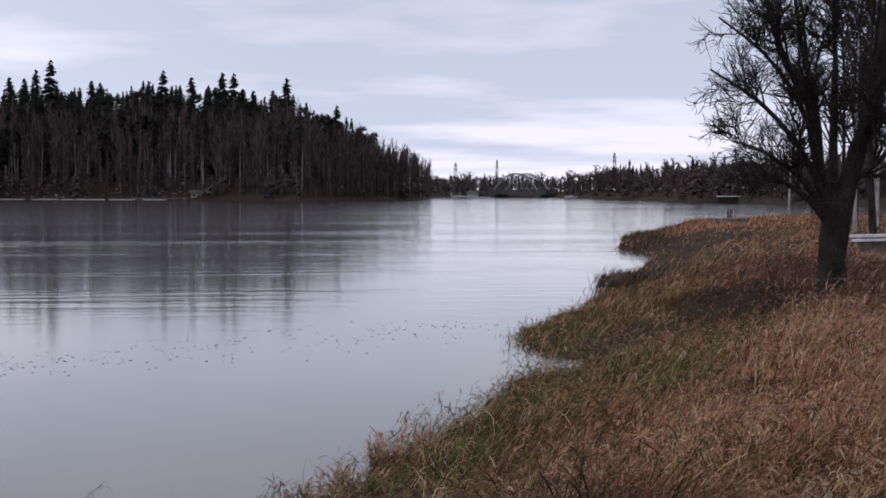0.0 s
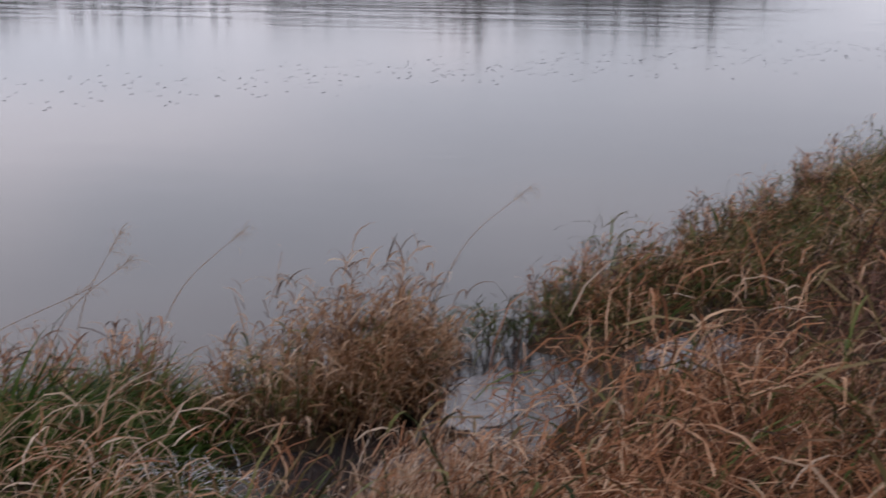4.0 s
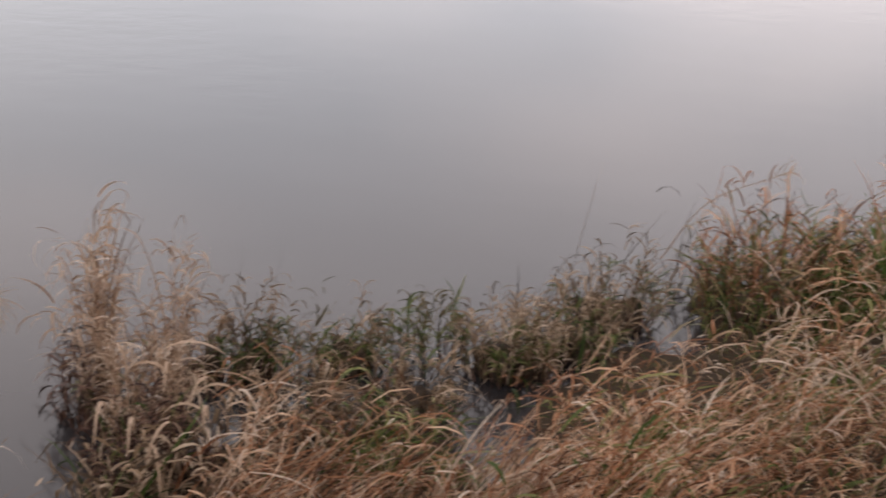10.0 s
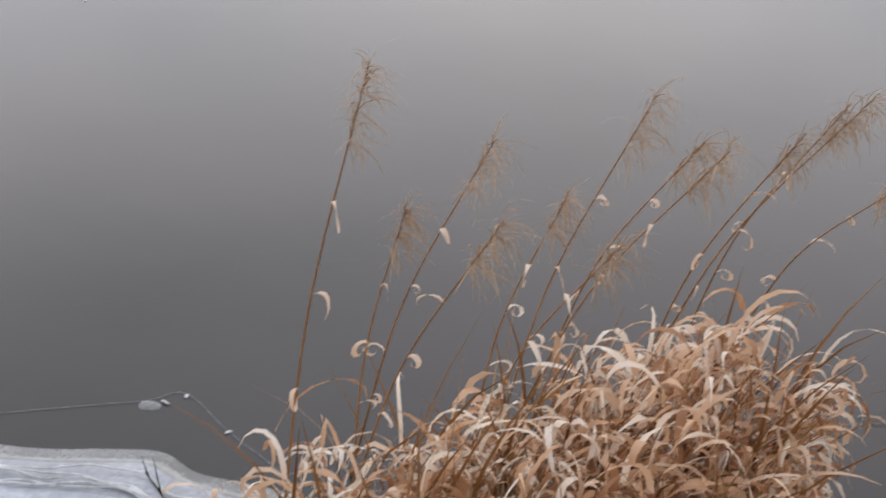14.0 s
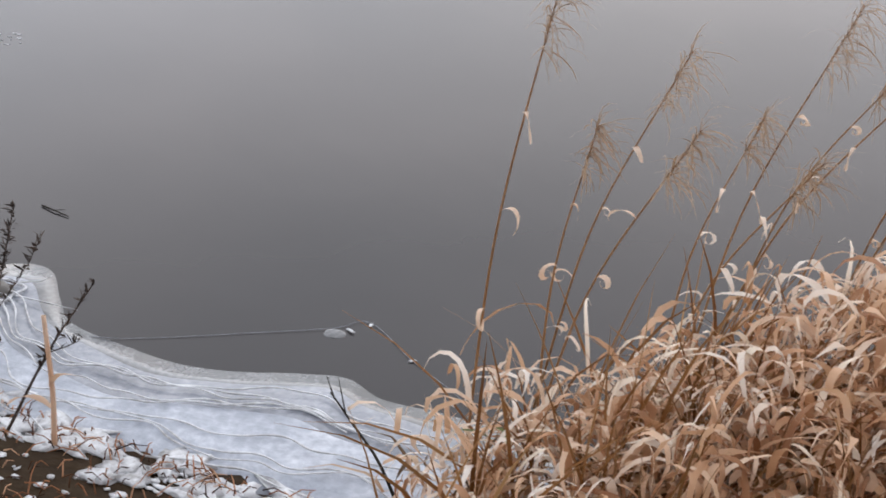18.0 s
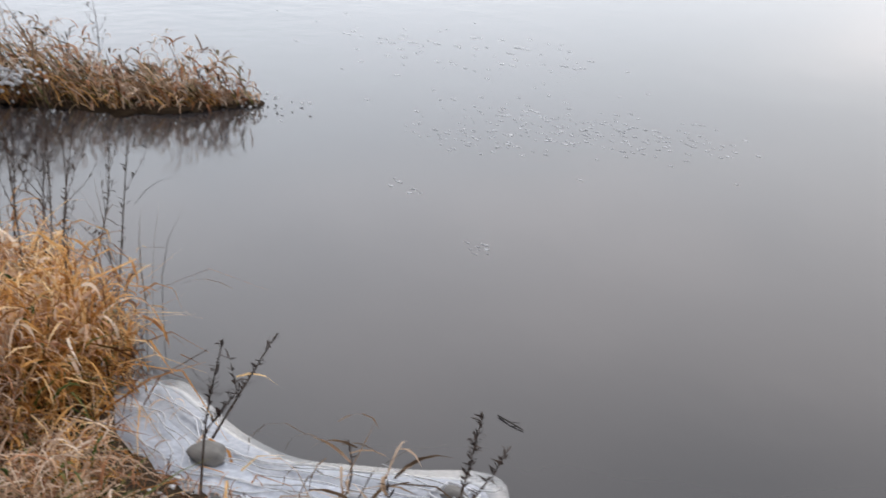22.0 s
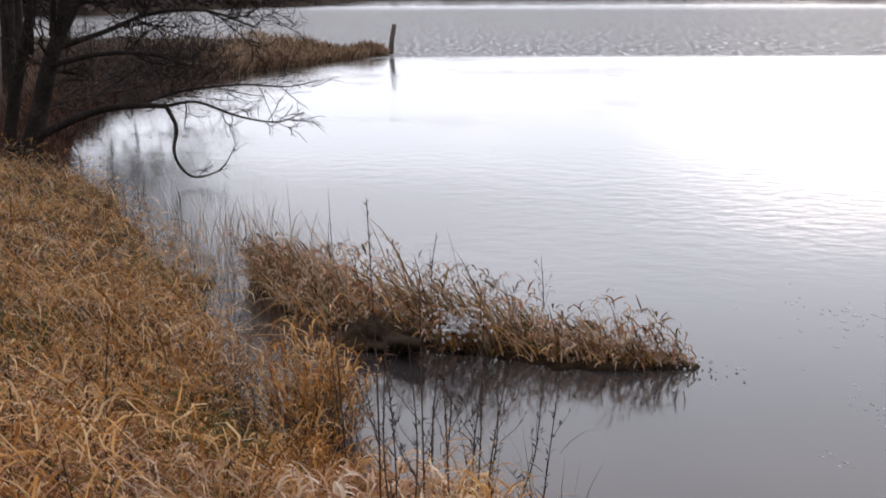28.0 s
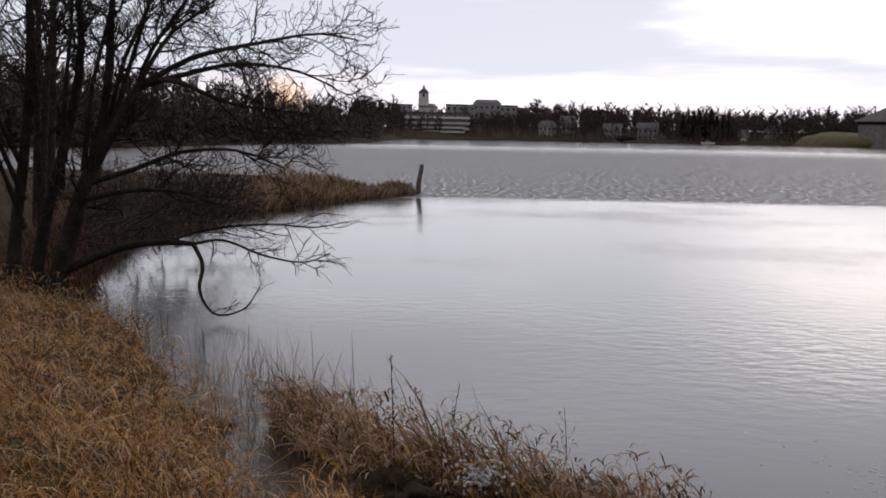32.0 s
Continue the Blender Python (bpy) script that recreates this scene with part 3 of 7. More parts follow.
def smooth_line(P, steps):
    """A Catmull-Rom line through the points."""
    P = np.array(P, float)
    Q = np.vstack([2 * P[0] - P[1], P, 2 * P[-1] - P[-2]])
    out = []
    for i in range(1, len(Q) - 2):
        for t in np.linspace(0, 1, steps, endpoint=False):
            a, b, c, d = Q[i - 1 : i + 3]
            out.append(0.5 * (2 * b + (c - a) * t + (2 * a - 5 * b + 4 * c - d) * t * t + (3 * b - a - 3 * c + d) * t**3))
    out.append(P[-1])
    return np.array(out)


def box(x0, x1, y0, y1, z0, z1):
    V = np.array([(x, y, z) for z in (z0, z1) for y in (y0, y1) for x in (x0, x1)], float)
    F = np.array([(0, 2, 3, 1), (4, 5, 7, 6), (0, 1, 5, 4), (2, 6, 7, 3), (0, 4, 6, 2), (1, 3, 7, 5)])
    return V, F


def placed(vf, at, yaw=0.0, scale=1.0):
    """Turn by yaw degrees (clockwise from above) and move."""
    a = radians(yaw)
    c, s = math.cos(a), math.sin(a)
    V = np.asarray(vf[0], float) * scale
    return np.column_stack([V[:, 0] * c + V[:, 1] * s, -V[:, 0] * s + V[:, 1] * c, V[:, 2]]) + np.asarray(at, float), vf[1]


def lump(radius, rough=0.25, seed=0, squash=0.6, sub=3):
    bm = bmesh.new()
    bmesh.ops.create_icosphere(bm, subdivisions=sub, radius=1.0)
    V = np.array([v.co[:] for v in bm.verts])
    F = np.array([[v.index for v in f.verts] for f in bm.faces])
    bm.free()
    k = np.array([1 + rough * noise.noise(Vector(v) * 1.4 + Vector((seed * 3.1, 0, 0))) + 0.35 * rough * noise.noise(Vector(v) * 4 + Vector((0, seed * 2.3, 0))) for v in V])
    V = V * k[:, None] * np.array([1, 1, squash]) * np.asarray(radius)
    return V, F


def children(P, R, count, length, angle, k=5, start=0.3, lift=0.0, wander=0.15, thin=0.55, taper=0.25, end=1.0):
    """Side branches off polylines: polylines and radii of the next order."""
    n, kp, _ = P.shape
    m = n * count
    idx = np.repeat(np.arange(n), count)
    t = rng.uniform(start, end, m) * (kp - 1)
    i = np.minimum(t.astype(int), kp - 2)
    u = (t - i)[:, None]
    base = P[idx, i] * (1 - u) + P[idx, i + 1] * u
    r0 = (R[idx, i] * (1 - u[:, 0]) + R[idx, i + 1] * u[:, 0]) * thin
    d = P[idx, i + 1] - P[idx, i]
    d /= np.linalg.norm(d, axis=1, keepdims=True) + 1e-9
    rnd = rng.normal(size=(m, 3))
    side = rnd - (rnd * d).sum(1, keepdims=True) * d
    side /= np.linalg.norm(side, axis=1, keepdims=True) + 1e-9
    a = rng.uniform(*angle, m)[:, None]
    cur = d * np.cos(a) + side * np.sin(a)
    L = rng.uniform(*length, m) * (1.15 - 0.5 * (t / (kp - 1)))
    pts = [base]
    for _ in range(k - 1):
        cur = cur + rng.normal(size=(m, 3)) * wander + np.array([0, 0, lift])
        cur /= np.linalg.norm(cur, axis=1, keepdims=True)
        pts.append(pts[-1] + cur * (L / (k - 1))[:, None])
    Q = np.stack(pts, 1)
    S = r0[:, None] * np.linspace(1, taper, k)[None]
    return Q, S


# ---- grass ----
WIND = 2.25


def ribbons(base, head, length, lean, bend, width, segs=4, twist=None, curl=0.0):
    """Curved blades: base points, heading of the lean, length, first lean and total bend in radians, width."""
    n = len(base)
    t = np.linspace(0, 1, segs + 1)
    ang = lean[:, None] + bend[:, None] * t[None, :] ** 1.3
    step = (length / segs)[:, None]
    hd = head[:, None] + (curl * rng.normal(size=n))[:, None] * t[None, :]
    dh, dz = np.sin(ang) * step, np.cos(ang) * step
    dx, dy = dh * np.sin(hd), dh * np.cos(hd)
    run = lambda d: np.concatenate([np.zeros((n, 1)), np.cumsum((d[:, :-1] + d[:, 1:]) / 2, 1)], 1)
    C = np.stack([base[:, :1] + run(dx), base[:, 1:2] + run(dy), base[:, 2:3] + run(dz)], -1)
    tw = (head + math.pi / 2 if twist is None else twist)[:, None] + 0 * t[None, :]
    w = width[:, None] * (0.55 + 0.45 * np.sin(np.clip(t * 1.25, 0, 1) * math.pi))[None, :] * 0.5
    w[:, -1] *= 0.12
    S = np.stack([np.sin(tw) * w, np.cos(tw) * w, 0.35 * w * np.sin(tw * 3)], -1)
    V = np.stack([C - S, C + S], 2).reshape(-1, 3)
    k = np.arange(segs) * 2
    q = np.stack([k, k + 1, k + 3, k + 2], 1)
    F = (np.arange(n)[:, None, None] * (2 * (segs + 1)) + q[None]).reshape(-1, 4)
    return V, F


def clumped(xy, per, radius):
    """Blade bases gathered round the given clump centres, with the way each one points out of its clump."""
    n = len(xy) * per
    a, r = rng.uniform(0, 2 * math.pi, n), np.sqrt(rng.uniform(0, 1, n)) * np.repeat(radius, per)
    p = np.repeat(xy, per, 0) + np.column_stack([np.sin(a) * r, np.cos(a) * r])
    return p, a


def wind_heading(out, share):
    """Blade headings: partly out of the clump, mostly down the wind."""
    x = np.sin(WIND) * share + np.sin(out) * (1 - share) + rng.normal(0, 0.22, len(out))
    y = np.cos(WIND) * share + np.cos(out) * (1 - share) + rng.normal(0, 0.22, len(out))
    return np.arctan2(x, y)


def drift(p, size, seed):
    """A smooth random field over the plan, 0 to 1, with lumps of about the given size in metres."""
    g = np.random.default_rng(seed)
    v = np.zeros(len(p))
    for _ in range(9):
        a, k, f = g.uniform(0, 6.28), g.uniform(0.6, 1.7) * 3.1 / size, g.uniform(0, 6.28)
        v += np.sin((p[:, 0] * np.sin(a) + p[:, 1] * np.cos(a)) * k + f)
    return 0.5 + 0.5 * np.tanh(v / 2.6)


SHORT_SPOTS = [(4.3, 4.0, 0.35), (4.8, 4.3, 0.4), (5.9, 4.75, 0.4), (6.7, 4.5, 0.4), (3.5, 4.7, 0.3), (0.7, 5.0, 0.4), (1.2, 5.0, 0.35), (1.8, 5.2, 0.35), (0.3, 4.8, 0.2), (3.3, 4.0, 0.5), (3.8, 4.0, 0.4), (5.45, 4.65, 0.55), (4.5, 4.15, 0.5), (3.9, 4.35, 0.45), (6.2, 4.25, 0.5), (5.2, 4.3, 0.45), (7.0, 4.4, 0.4), (21.5, 6.7, 1.0), (23.5, 6.9, 1.0), (3.4, 4.5, 0.4), (3.65, 4.7, 0.35), (2.95, 4.75, 0.35), (3.2, 4.3, 0.4), (4.3, 4.4, 0.4), (3.0, 4.3, 0.3), (3.7, 4.2, 0.4), (2.9, 3.9, 0.3)]


def grass(name, label, mat, centres, per, tall, lean=0.35, bend=(0.9, 2.1), width=(0.006, 0.012), share=0.6, radius=0.1, segs=4, leafy=0.0):
    r = np.hypot(centres[:, 0], centres[:, 1])
    p, out = clumped(centres, per, radius * np.clip(r / 6, 0.8, 5))
    n = len(p)
    rr = np.repeat(r, per)
    z = np.maximum(ground_height(p[:, 0], p[:, 1]), -0.1) - 0.02
    lumps = (0.36 + 1.2 * drift(centres, 0.7, 11)) * (0.6 + 0.8 * drift(centres, 2.0, 12)) * np.interp(r, [7, 13, 26, 70], [1.0, 0.9, 0.6, 0.5])
    lumps *= np.where(near_any(centres, SHORT_SPOTS), 0.34, 1.0) * (1 - 0.8 * pit_depth(centres[:, 0], centres[:, 1], 3.0))
    size = np.repeat(lumps * rng.uniform(0.75, 1.2, len(centres)), per) * rng.uniform(*tall, n)
    w = np.maximum(rng.uniform(*width, n), 0.00042 * rr)
    ln, ft, bd = np.abs(rng.normal(lean, 0.22, n)), np.zeros(n), rng.uniform(*bend, n)
    if leafy:
        # short leaves spring from the standing stems and curl over
        up = rng.uniform(size=n) < leafy
        z = z + np.where(up, rng.uniform(0.0, 1.0, n) ** 0.8 * np.repeat(lumps, per) * np.mean(tall) * 1.05, 0)
        size, ln, bd, w = np.where(up, size * rng.uniform(0.22, 0.5, n), size), np.where(up, rng.uniform(0.4, 1.5, n), ln), np.where(up, rng.uniform(0.4, 3.0, n), bd), np.where(up, w * 1.15, w)
    hd = wind_heading(out, share)
    if leafy:
        hd = hd + np.where(up, rng.normal(0, 0.9, n), 0)
    swirl = np.repeat(1.5 * (drift(centres, 1.1, 13) - 0.5), per)
    vf = ribbons(np.column_stack([p, z]), hd + swirl, size, ln, bd, w, segs, rng.uniform(0, 6.3, n), 0.7)
    return tagged(new(name, raw_mesh(name, *vf, mat)), label, "grass", kind="stuff")


def polar_points(n, yaw, dist):
    a, r = np.radians(rng.uniform(*yaw, n)), np.exp(rng.uniform(math.log(dist[0]), math.log(dist[1]), n))
    return np.column_stack([np.sin(a) * r, np.cos(a) * r])


def near_any(p, spots):
    out = np.zeros(len(p), bool)
    for x, y, r in spots:
        out |= np.hypot(p[:, 0] - x, p[:, 1] - y) < r
    return out


GREEN_SPOTS = [(3.3, 5.35, 0.55), (3.75, 5.35, 0.55), (3.9, 5.0, 0.35), (3.3, 4.95, 0.35), (3.6, 5.7, 0.45), (0.95, 4.4, 0.25), (-7.5, 2.6, 0.3), (1.0, 4.55, 0.3), (18.3, 6.6, 1.1), (16.0, 6.3, 1.0), (14.5, 5.7, 0.9), (24.5, 8.9, 1.2), (11.5, 6.2, 0.5),]
UMBER_SPOTS = [(5.3, 3.3, 0.6), (6.1, 3.7, 0.6), (7.0, 4.1, 0.5), (6.2, 3.0, 0.6), (5.0, 2.7, 0.6), (5.2, 2.25, 0.55), (4.6, 2.3, 0.5), (6.6, 2.4, 0.7), (5.8, 2.4, 0.6), (6.9, 3.3, 0.6), (4.5, 3.0, 0.35), (4.7, 3.25, 0.4), (22.8, 7.3, 1.8), (25.5, 6.7, 2.4), (20.5, 5.0, 1.7), (29, 7.4, 2.6), (34, 8.4, 3.0), (23, 5.4, 1.8)]
pts = np.vstack([polar_points(21000, (-96, 92), (2.7, 30)), polar_points(15000, (50, 90), (8, 40)), polar_points(17000, (55, 88), (26, 130)), polar_points(7000, (60, 76), (17, 36)), polar_points(8500, (-88, -60), (4.2, 26)), np.column_stack([rng.uniform(-9, 9, 3400), rng.uniform(-9, 4, 3400)])])
pts = pts[np.hypot(pts[:, 0], pts[:, 1]) > 0.7]
sd = shore_distance(pts[:, 0], pts[:, 1])
dry_land = (rng.uniform(size=len(pts)) > 0.92 * pit_depth(pts[:, 0], pts[:, 1], 1.45)) & (sd > -0.12) & (pit_depth(pts[:, 0], pts[:, 1]) < 0.25)
bare = near_any(pts, [(-2.4, 2.1, 0.5), (-2.9, 2.3, 0.55), (-2.0, 1.8, 0.4), (-3.0, 1.9, 0.4), (-1.9, 2.2, 0.4), (-1.55, 2.3, 0.3), (-2.2, 2.4, 0.35), (-1.75, 2.45, 0.3), (-2.65, 2.4, 0.3), (-3.4, 2.35, 0.28), (-4.4, 2.62, 0.22), (-4.15, 2.5, 0.2), (-3.15, 2.5, 0.3), (-3.6, 2.55, 0.28), (-3.9, 2.45, 0.2), (-2.9, 2.6, 0.25), (-2.4, 2.6, 0.25), (-2.0, 2.6, 0.25), (-1.7, 2.65, 0.2)])
bare |= near_any(pts, [(3.4, 4.5, 0.35), (3.1, 4.4, 0.3), (3.7, 4.4, 0.3), (3.0, 4.7, 0.25), (4.3, 4.5, 0.2), (4.6, 4.3, 0.35), (5.2, 4.75, 0.4), (5.7, 4.85, 0.35), (4.9, 4.5, 0.3), (3.9, 4.1, 0.2), (5.0, 4.3, 0.25)]) & (rng.uniform(size=len(pts)) < 0.72)
bare |= (pts[:, 0] > -0.1) & (pts[:, 0] < 2.3) & (pts[:, 1] > 4.7) & (rng.uniform(size=len(pts)) < 0.7)
pts, sd = pts[dry_land & ~bare], sd[dry_land & ~bare]
r_all, pick = np.hypot(pts[:, 0], pts[:, 1]), rng.uniform(size=len(pts))
golden = (pts[:, 0] < -3.8) & ~((pts[:, 0] > -7.5) & (pts[:, 1] < 2.3) & (rng.uniform(size=len(pts)) < 0.5))
# green and olive growth follows the wet edge, russet grass the higher ground
wet = np.clip(1.25 - sd / np.interp(r_all, [4, 12, 30], [1.0, 1.6, 3.0]), 0, 1) * (0.35 + 0.9 * drift(pts, 1.6, 21))
green = (near_any(pts, GREEN_SPOTS) & (pick < np.where(r_all > 9, 0.42, 0.9))) | (pick < 0.05 + 0.22 * wet * (pts[:, 0] > 1.0))
olive = ~green & ~golden & (pts[:, 0] > 1.6) & (rng.uniform(size=len(pts)) < (0.1 + 0.75 * wet) * np.interp(r_all, [8, 16], [1, 0.6]) + 0.2 * (drift(pts, 4.0, 22) > 0.6))
fringe = (sd < 0.3) & ~green & ~golden & ~olive & (r_all < 12)
golden &= ~green
far = r_all > 26
mid = (r_all > 9) & ~far
dry = ~green & ~golden & ~fringe & ~olive
umber = (dry | olive) & near_any(pts, UMBER_SPOTS) & (rng.uniform(size=len(pts)) < np.where(r_all > 9, 0.6, 0.9))
dry &= ~umber
olive &= ~umber
straw = dry & ~far & (rng.uniform(size=len(pts)) < 0.08 + 0.2 * (drift(pts, 1.3, 23) > 0.65))
# brighter spots get their sunlit look from colour: more pale straw, no olive
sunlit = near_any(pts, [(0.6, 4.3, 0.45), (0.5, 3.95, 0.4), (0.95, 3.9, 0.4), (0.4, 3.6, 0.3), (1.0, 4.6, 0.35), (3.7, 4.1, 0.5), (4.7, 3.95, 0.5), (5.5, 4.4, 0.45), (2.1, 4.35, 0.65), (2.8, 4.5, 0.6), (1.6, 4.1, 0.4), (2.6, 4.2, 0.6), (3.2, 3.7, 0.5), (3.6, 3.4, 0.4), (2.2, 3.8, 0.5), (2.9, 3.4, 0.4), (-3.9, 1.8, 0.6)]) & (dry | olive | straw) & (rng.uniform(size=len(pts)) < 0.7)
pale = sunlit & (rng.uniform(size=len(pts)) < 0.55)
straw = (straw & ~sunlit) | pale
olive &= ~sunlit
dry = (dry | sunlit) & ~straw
bleached = golden & (pts[:, 0] < -3) & (rng.uniform(size=len(pts)) < np.where(near_any(pts, [(-4.6, 1.9, 0.5), (-4.2, 1.7, 0.5), (-5.1, 1.9, 0.5)]), 0.6, np.interp(pts[:, 0], [-13, -9, -7, -6], [0.45, 0.4, 0.25, 0.1])))
bleached |= near_any(pts, [(-3.95, 1.65, 0.6), (-4.4, 1.7, 0.5)]) & (golden | dry) & (rng.uniform(size=len(pts)) < 0.6)
straw |= bleached
dry &= ~bleached
golden &= ~bleached
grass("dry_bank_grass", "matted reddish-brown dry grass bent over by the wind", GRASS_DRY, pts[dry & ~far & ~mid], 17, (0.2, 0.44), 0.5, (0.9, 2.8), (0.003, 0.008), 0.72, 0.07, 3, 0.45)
grass("russet_bank_grass", "matted russet grass along the bank", GRASS_DRY, pts[dry & mid], 9, (0.24, 0.5), 0.4, (0.6, 2.2), (0.003, 0.008), 0.7, 0.09, 3, 0.35)
grass("umber_bank_brush", "dark umber withered brush below the bank tree", GRASS_UMBER, pts[umber], 9, (0.25, 0.5), 0.35, (0.4, 1.8), (0.004, 0.009), 0.5, 0.1, 3, 0.5)
grass("straw_bank_grass", "bleached straw blades among the russet bank grass, thicker to brighten sunlit spots", GRASS_PALE, pts[straw], 10, (0.2, 0.42), 0.5, (1.2, 3.4), (0.004, 0.009), 0.62, 0.09, 4, 0.7)
grass("golden_bank_grass", "golden dry grass lying in matted swirls on the bank", GRASS_GOLD, pts[golden & ~far], 11, (0.24, 0.56), 0.5, (1.0, 3.0), (0.004, 0.011), 0.6, 0.07, 3, 0.45)
grass("green_bank_grass", "fresh green grass among the dry bank grass", GRASS_GREEN, pts[green & ~far], 11, (0.22, 0.42), 0.4, (0.8, 2.4), (0.006, 0.013), 0.5, 0.1, 4, 0.3)
grass("olive_bank_grass", "olive-brown half-withered grass near the water", GRASS_OLIVE, pts[olive & ~far], 11, (0.22, 0.46), 0.45, (1.0, 2.8), (0.006, 0.013), 0.5, 0.1, 3, 0.5)
grass("shore_fringe_grass", "faded brown and grey grass at the water's edge", GRASS_FADED, pts[fringe & ~far], 8, (0.14, 0.32), 0.3, (1.0, 2.8), (0.007, 0.014), 0.4, 0.1, 4, 0.5)
grass("distant_russet_turf", "low russet turf on the bank farther up the river", GRASS_DRY, pts[far & dry], 6, (0.22, 0.45), 0.5, (0.5, 1.8), (0.006, 0.012), 0.6, 0.12, 2)
grass("distant_olive_turf", "low olive-green turf on the bank farther up the river", GRASS_OLIVE, pts[far & (olive | green)], 8, (0.22, 0.45), 0.5, (0.5, 1.8), (0.006, 0.012), 0.6, 0.12, 2)
# trodden turf of the bank top round the path
tq = np.column_stack([rng.uniform(-9, 9, 5200), rng.uniform(-9, 2.4, 5200)])
tq = tq[(np.hypot(tq[:, 0], tq[:, 1]) < 9) & ((np.hypot(tq[:, 0], tq[:, 1]) < 2.6) | (tq[:, 1] < 0.3))]
grass("trodden_turf", "short trodden brown turf on top of the bank", GRASS_DRY, tq, 10, (0.12, 0.3), 0.7, (0.5, 1.6), (0.005, 0.01), 0.5, 0.14, 2)
# broad green sedge before the golden tussock, and the frosted hollow in front of it
sq = np.column_stack([rng.uniform(2.95, 4.25, 460), rng.uniform(4.5, 5.95, 460)])
sq = sq[np.hypot((sq[:, 0] - 3.6) / 0.62, (sq[:, 1] - 5.2 - 0.25 * (sq[:, 0] - 3.6)) / 0.66) < 1]
grass("green_sedge", "lush broad green sedge blades among dry grass", SEDGE, sq, 10, (0.3, 0.62), 0.45, (0.5, 1.9), (0.009, 0.017), 0.55, 0.1, 5)
# long straw combed over the edge of the puddle
sq = np.column_stack([rng.uniform(3.0, 4.6, 190), rng.uniform(3.3, 4.5, 190)])
sq = sq[np.abs(sq[:, 1] - 3.75 - 0.42 * (sq[:, 0] - 3.3)) < 0.24]
sq = np.vstack([sq, np.column_stack([rng.uniform(0.15, 1.2, 60), rng.uniform(3.5, 4.2, 60)])])
combed = np.repeat(sq, 12, 0) + rng.normal(0, 0.06, (len(sq) * 12, 2))
m = len(combed)
for nm, label, mat, pick_ in [("combed_straw", "long pale straw combed over the puddle", GRASS_PALE, rng.uniform(size=m) < 0.6), ("combed_russet_grass", "long russet blades combed over the puddle", GRASS_DRY, rng.uniform(size=m) < 0.5)]:
    c, k = combed[pick_], int(pick_.sum())
    vf = ribbons(np.column_stack([c, np.maximum(ground_height(c[:, 0], c[:, 1]), 0)]), 1.35 + rng.normal(0, 0.4, k), rng.uniform(0.22, 0.5, k) * np.interp(c[:, 0], [1.2, 3.0, 3.6, 4.0], [0.9, 0.45, 0.55, 1.0]), np.abs(rng.normal(0.5, 0.2, k)), rng.uniform(0.7, 1.9, k), rng.uniform(0.004, 0.009, k), 5, rng.uniform(0, 6.3, k), 0.5)
    tagged(new(nm, raw_mesh(nm, *vf, mat)), label, "grass", kind="stuff")
m = 130
fx, fy = rng.normal(3.52, 0.13, m), rng.normal(4.7, 0.2, m)
fz = np.maximum(ground_height(fx, fy), 0) + rng.uniform(0.02, 0.12, m)
vf = ribbons(np.column_stack([fx, fy, fz]), rng.uniform(0, 6.3, m), rng.uniform(0.06, 0.2, m), rng.uniform(0.9, 1.6, m), rng.uniform(-0.2, 0.9, m), rng.uniform(0.003, 0.007, m), 4, rng.uniform(0, 6.3, m), 0.6)
tagged(new("frosted_blades", raw_mesh("frosted_blades", *vf, FROST)), "blades white with frost lying in a hollow", "frost", kind="stuff")
# thin upright stalks along the water
sp = polar_points(9000, (-90, 80), (3.0, 40))
ss = shore_distance(sp[:, 0], sp[:, 1])
sp = sp[(ss > -0.45) & (ss < 0.25) & ((sp[:, 0] > 0.2) | (sp[:, 0] < -5))]
grass("shore_stalks", "thin dark upright stalks standing in the shallows", STALK, sp, 3, (0.3, 0.62), 0.12, (0.1, 0.7), (0.003, 0.006), 0.8, 0.12, 4, 0.35)


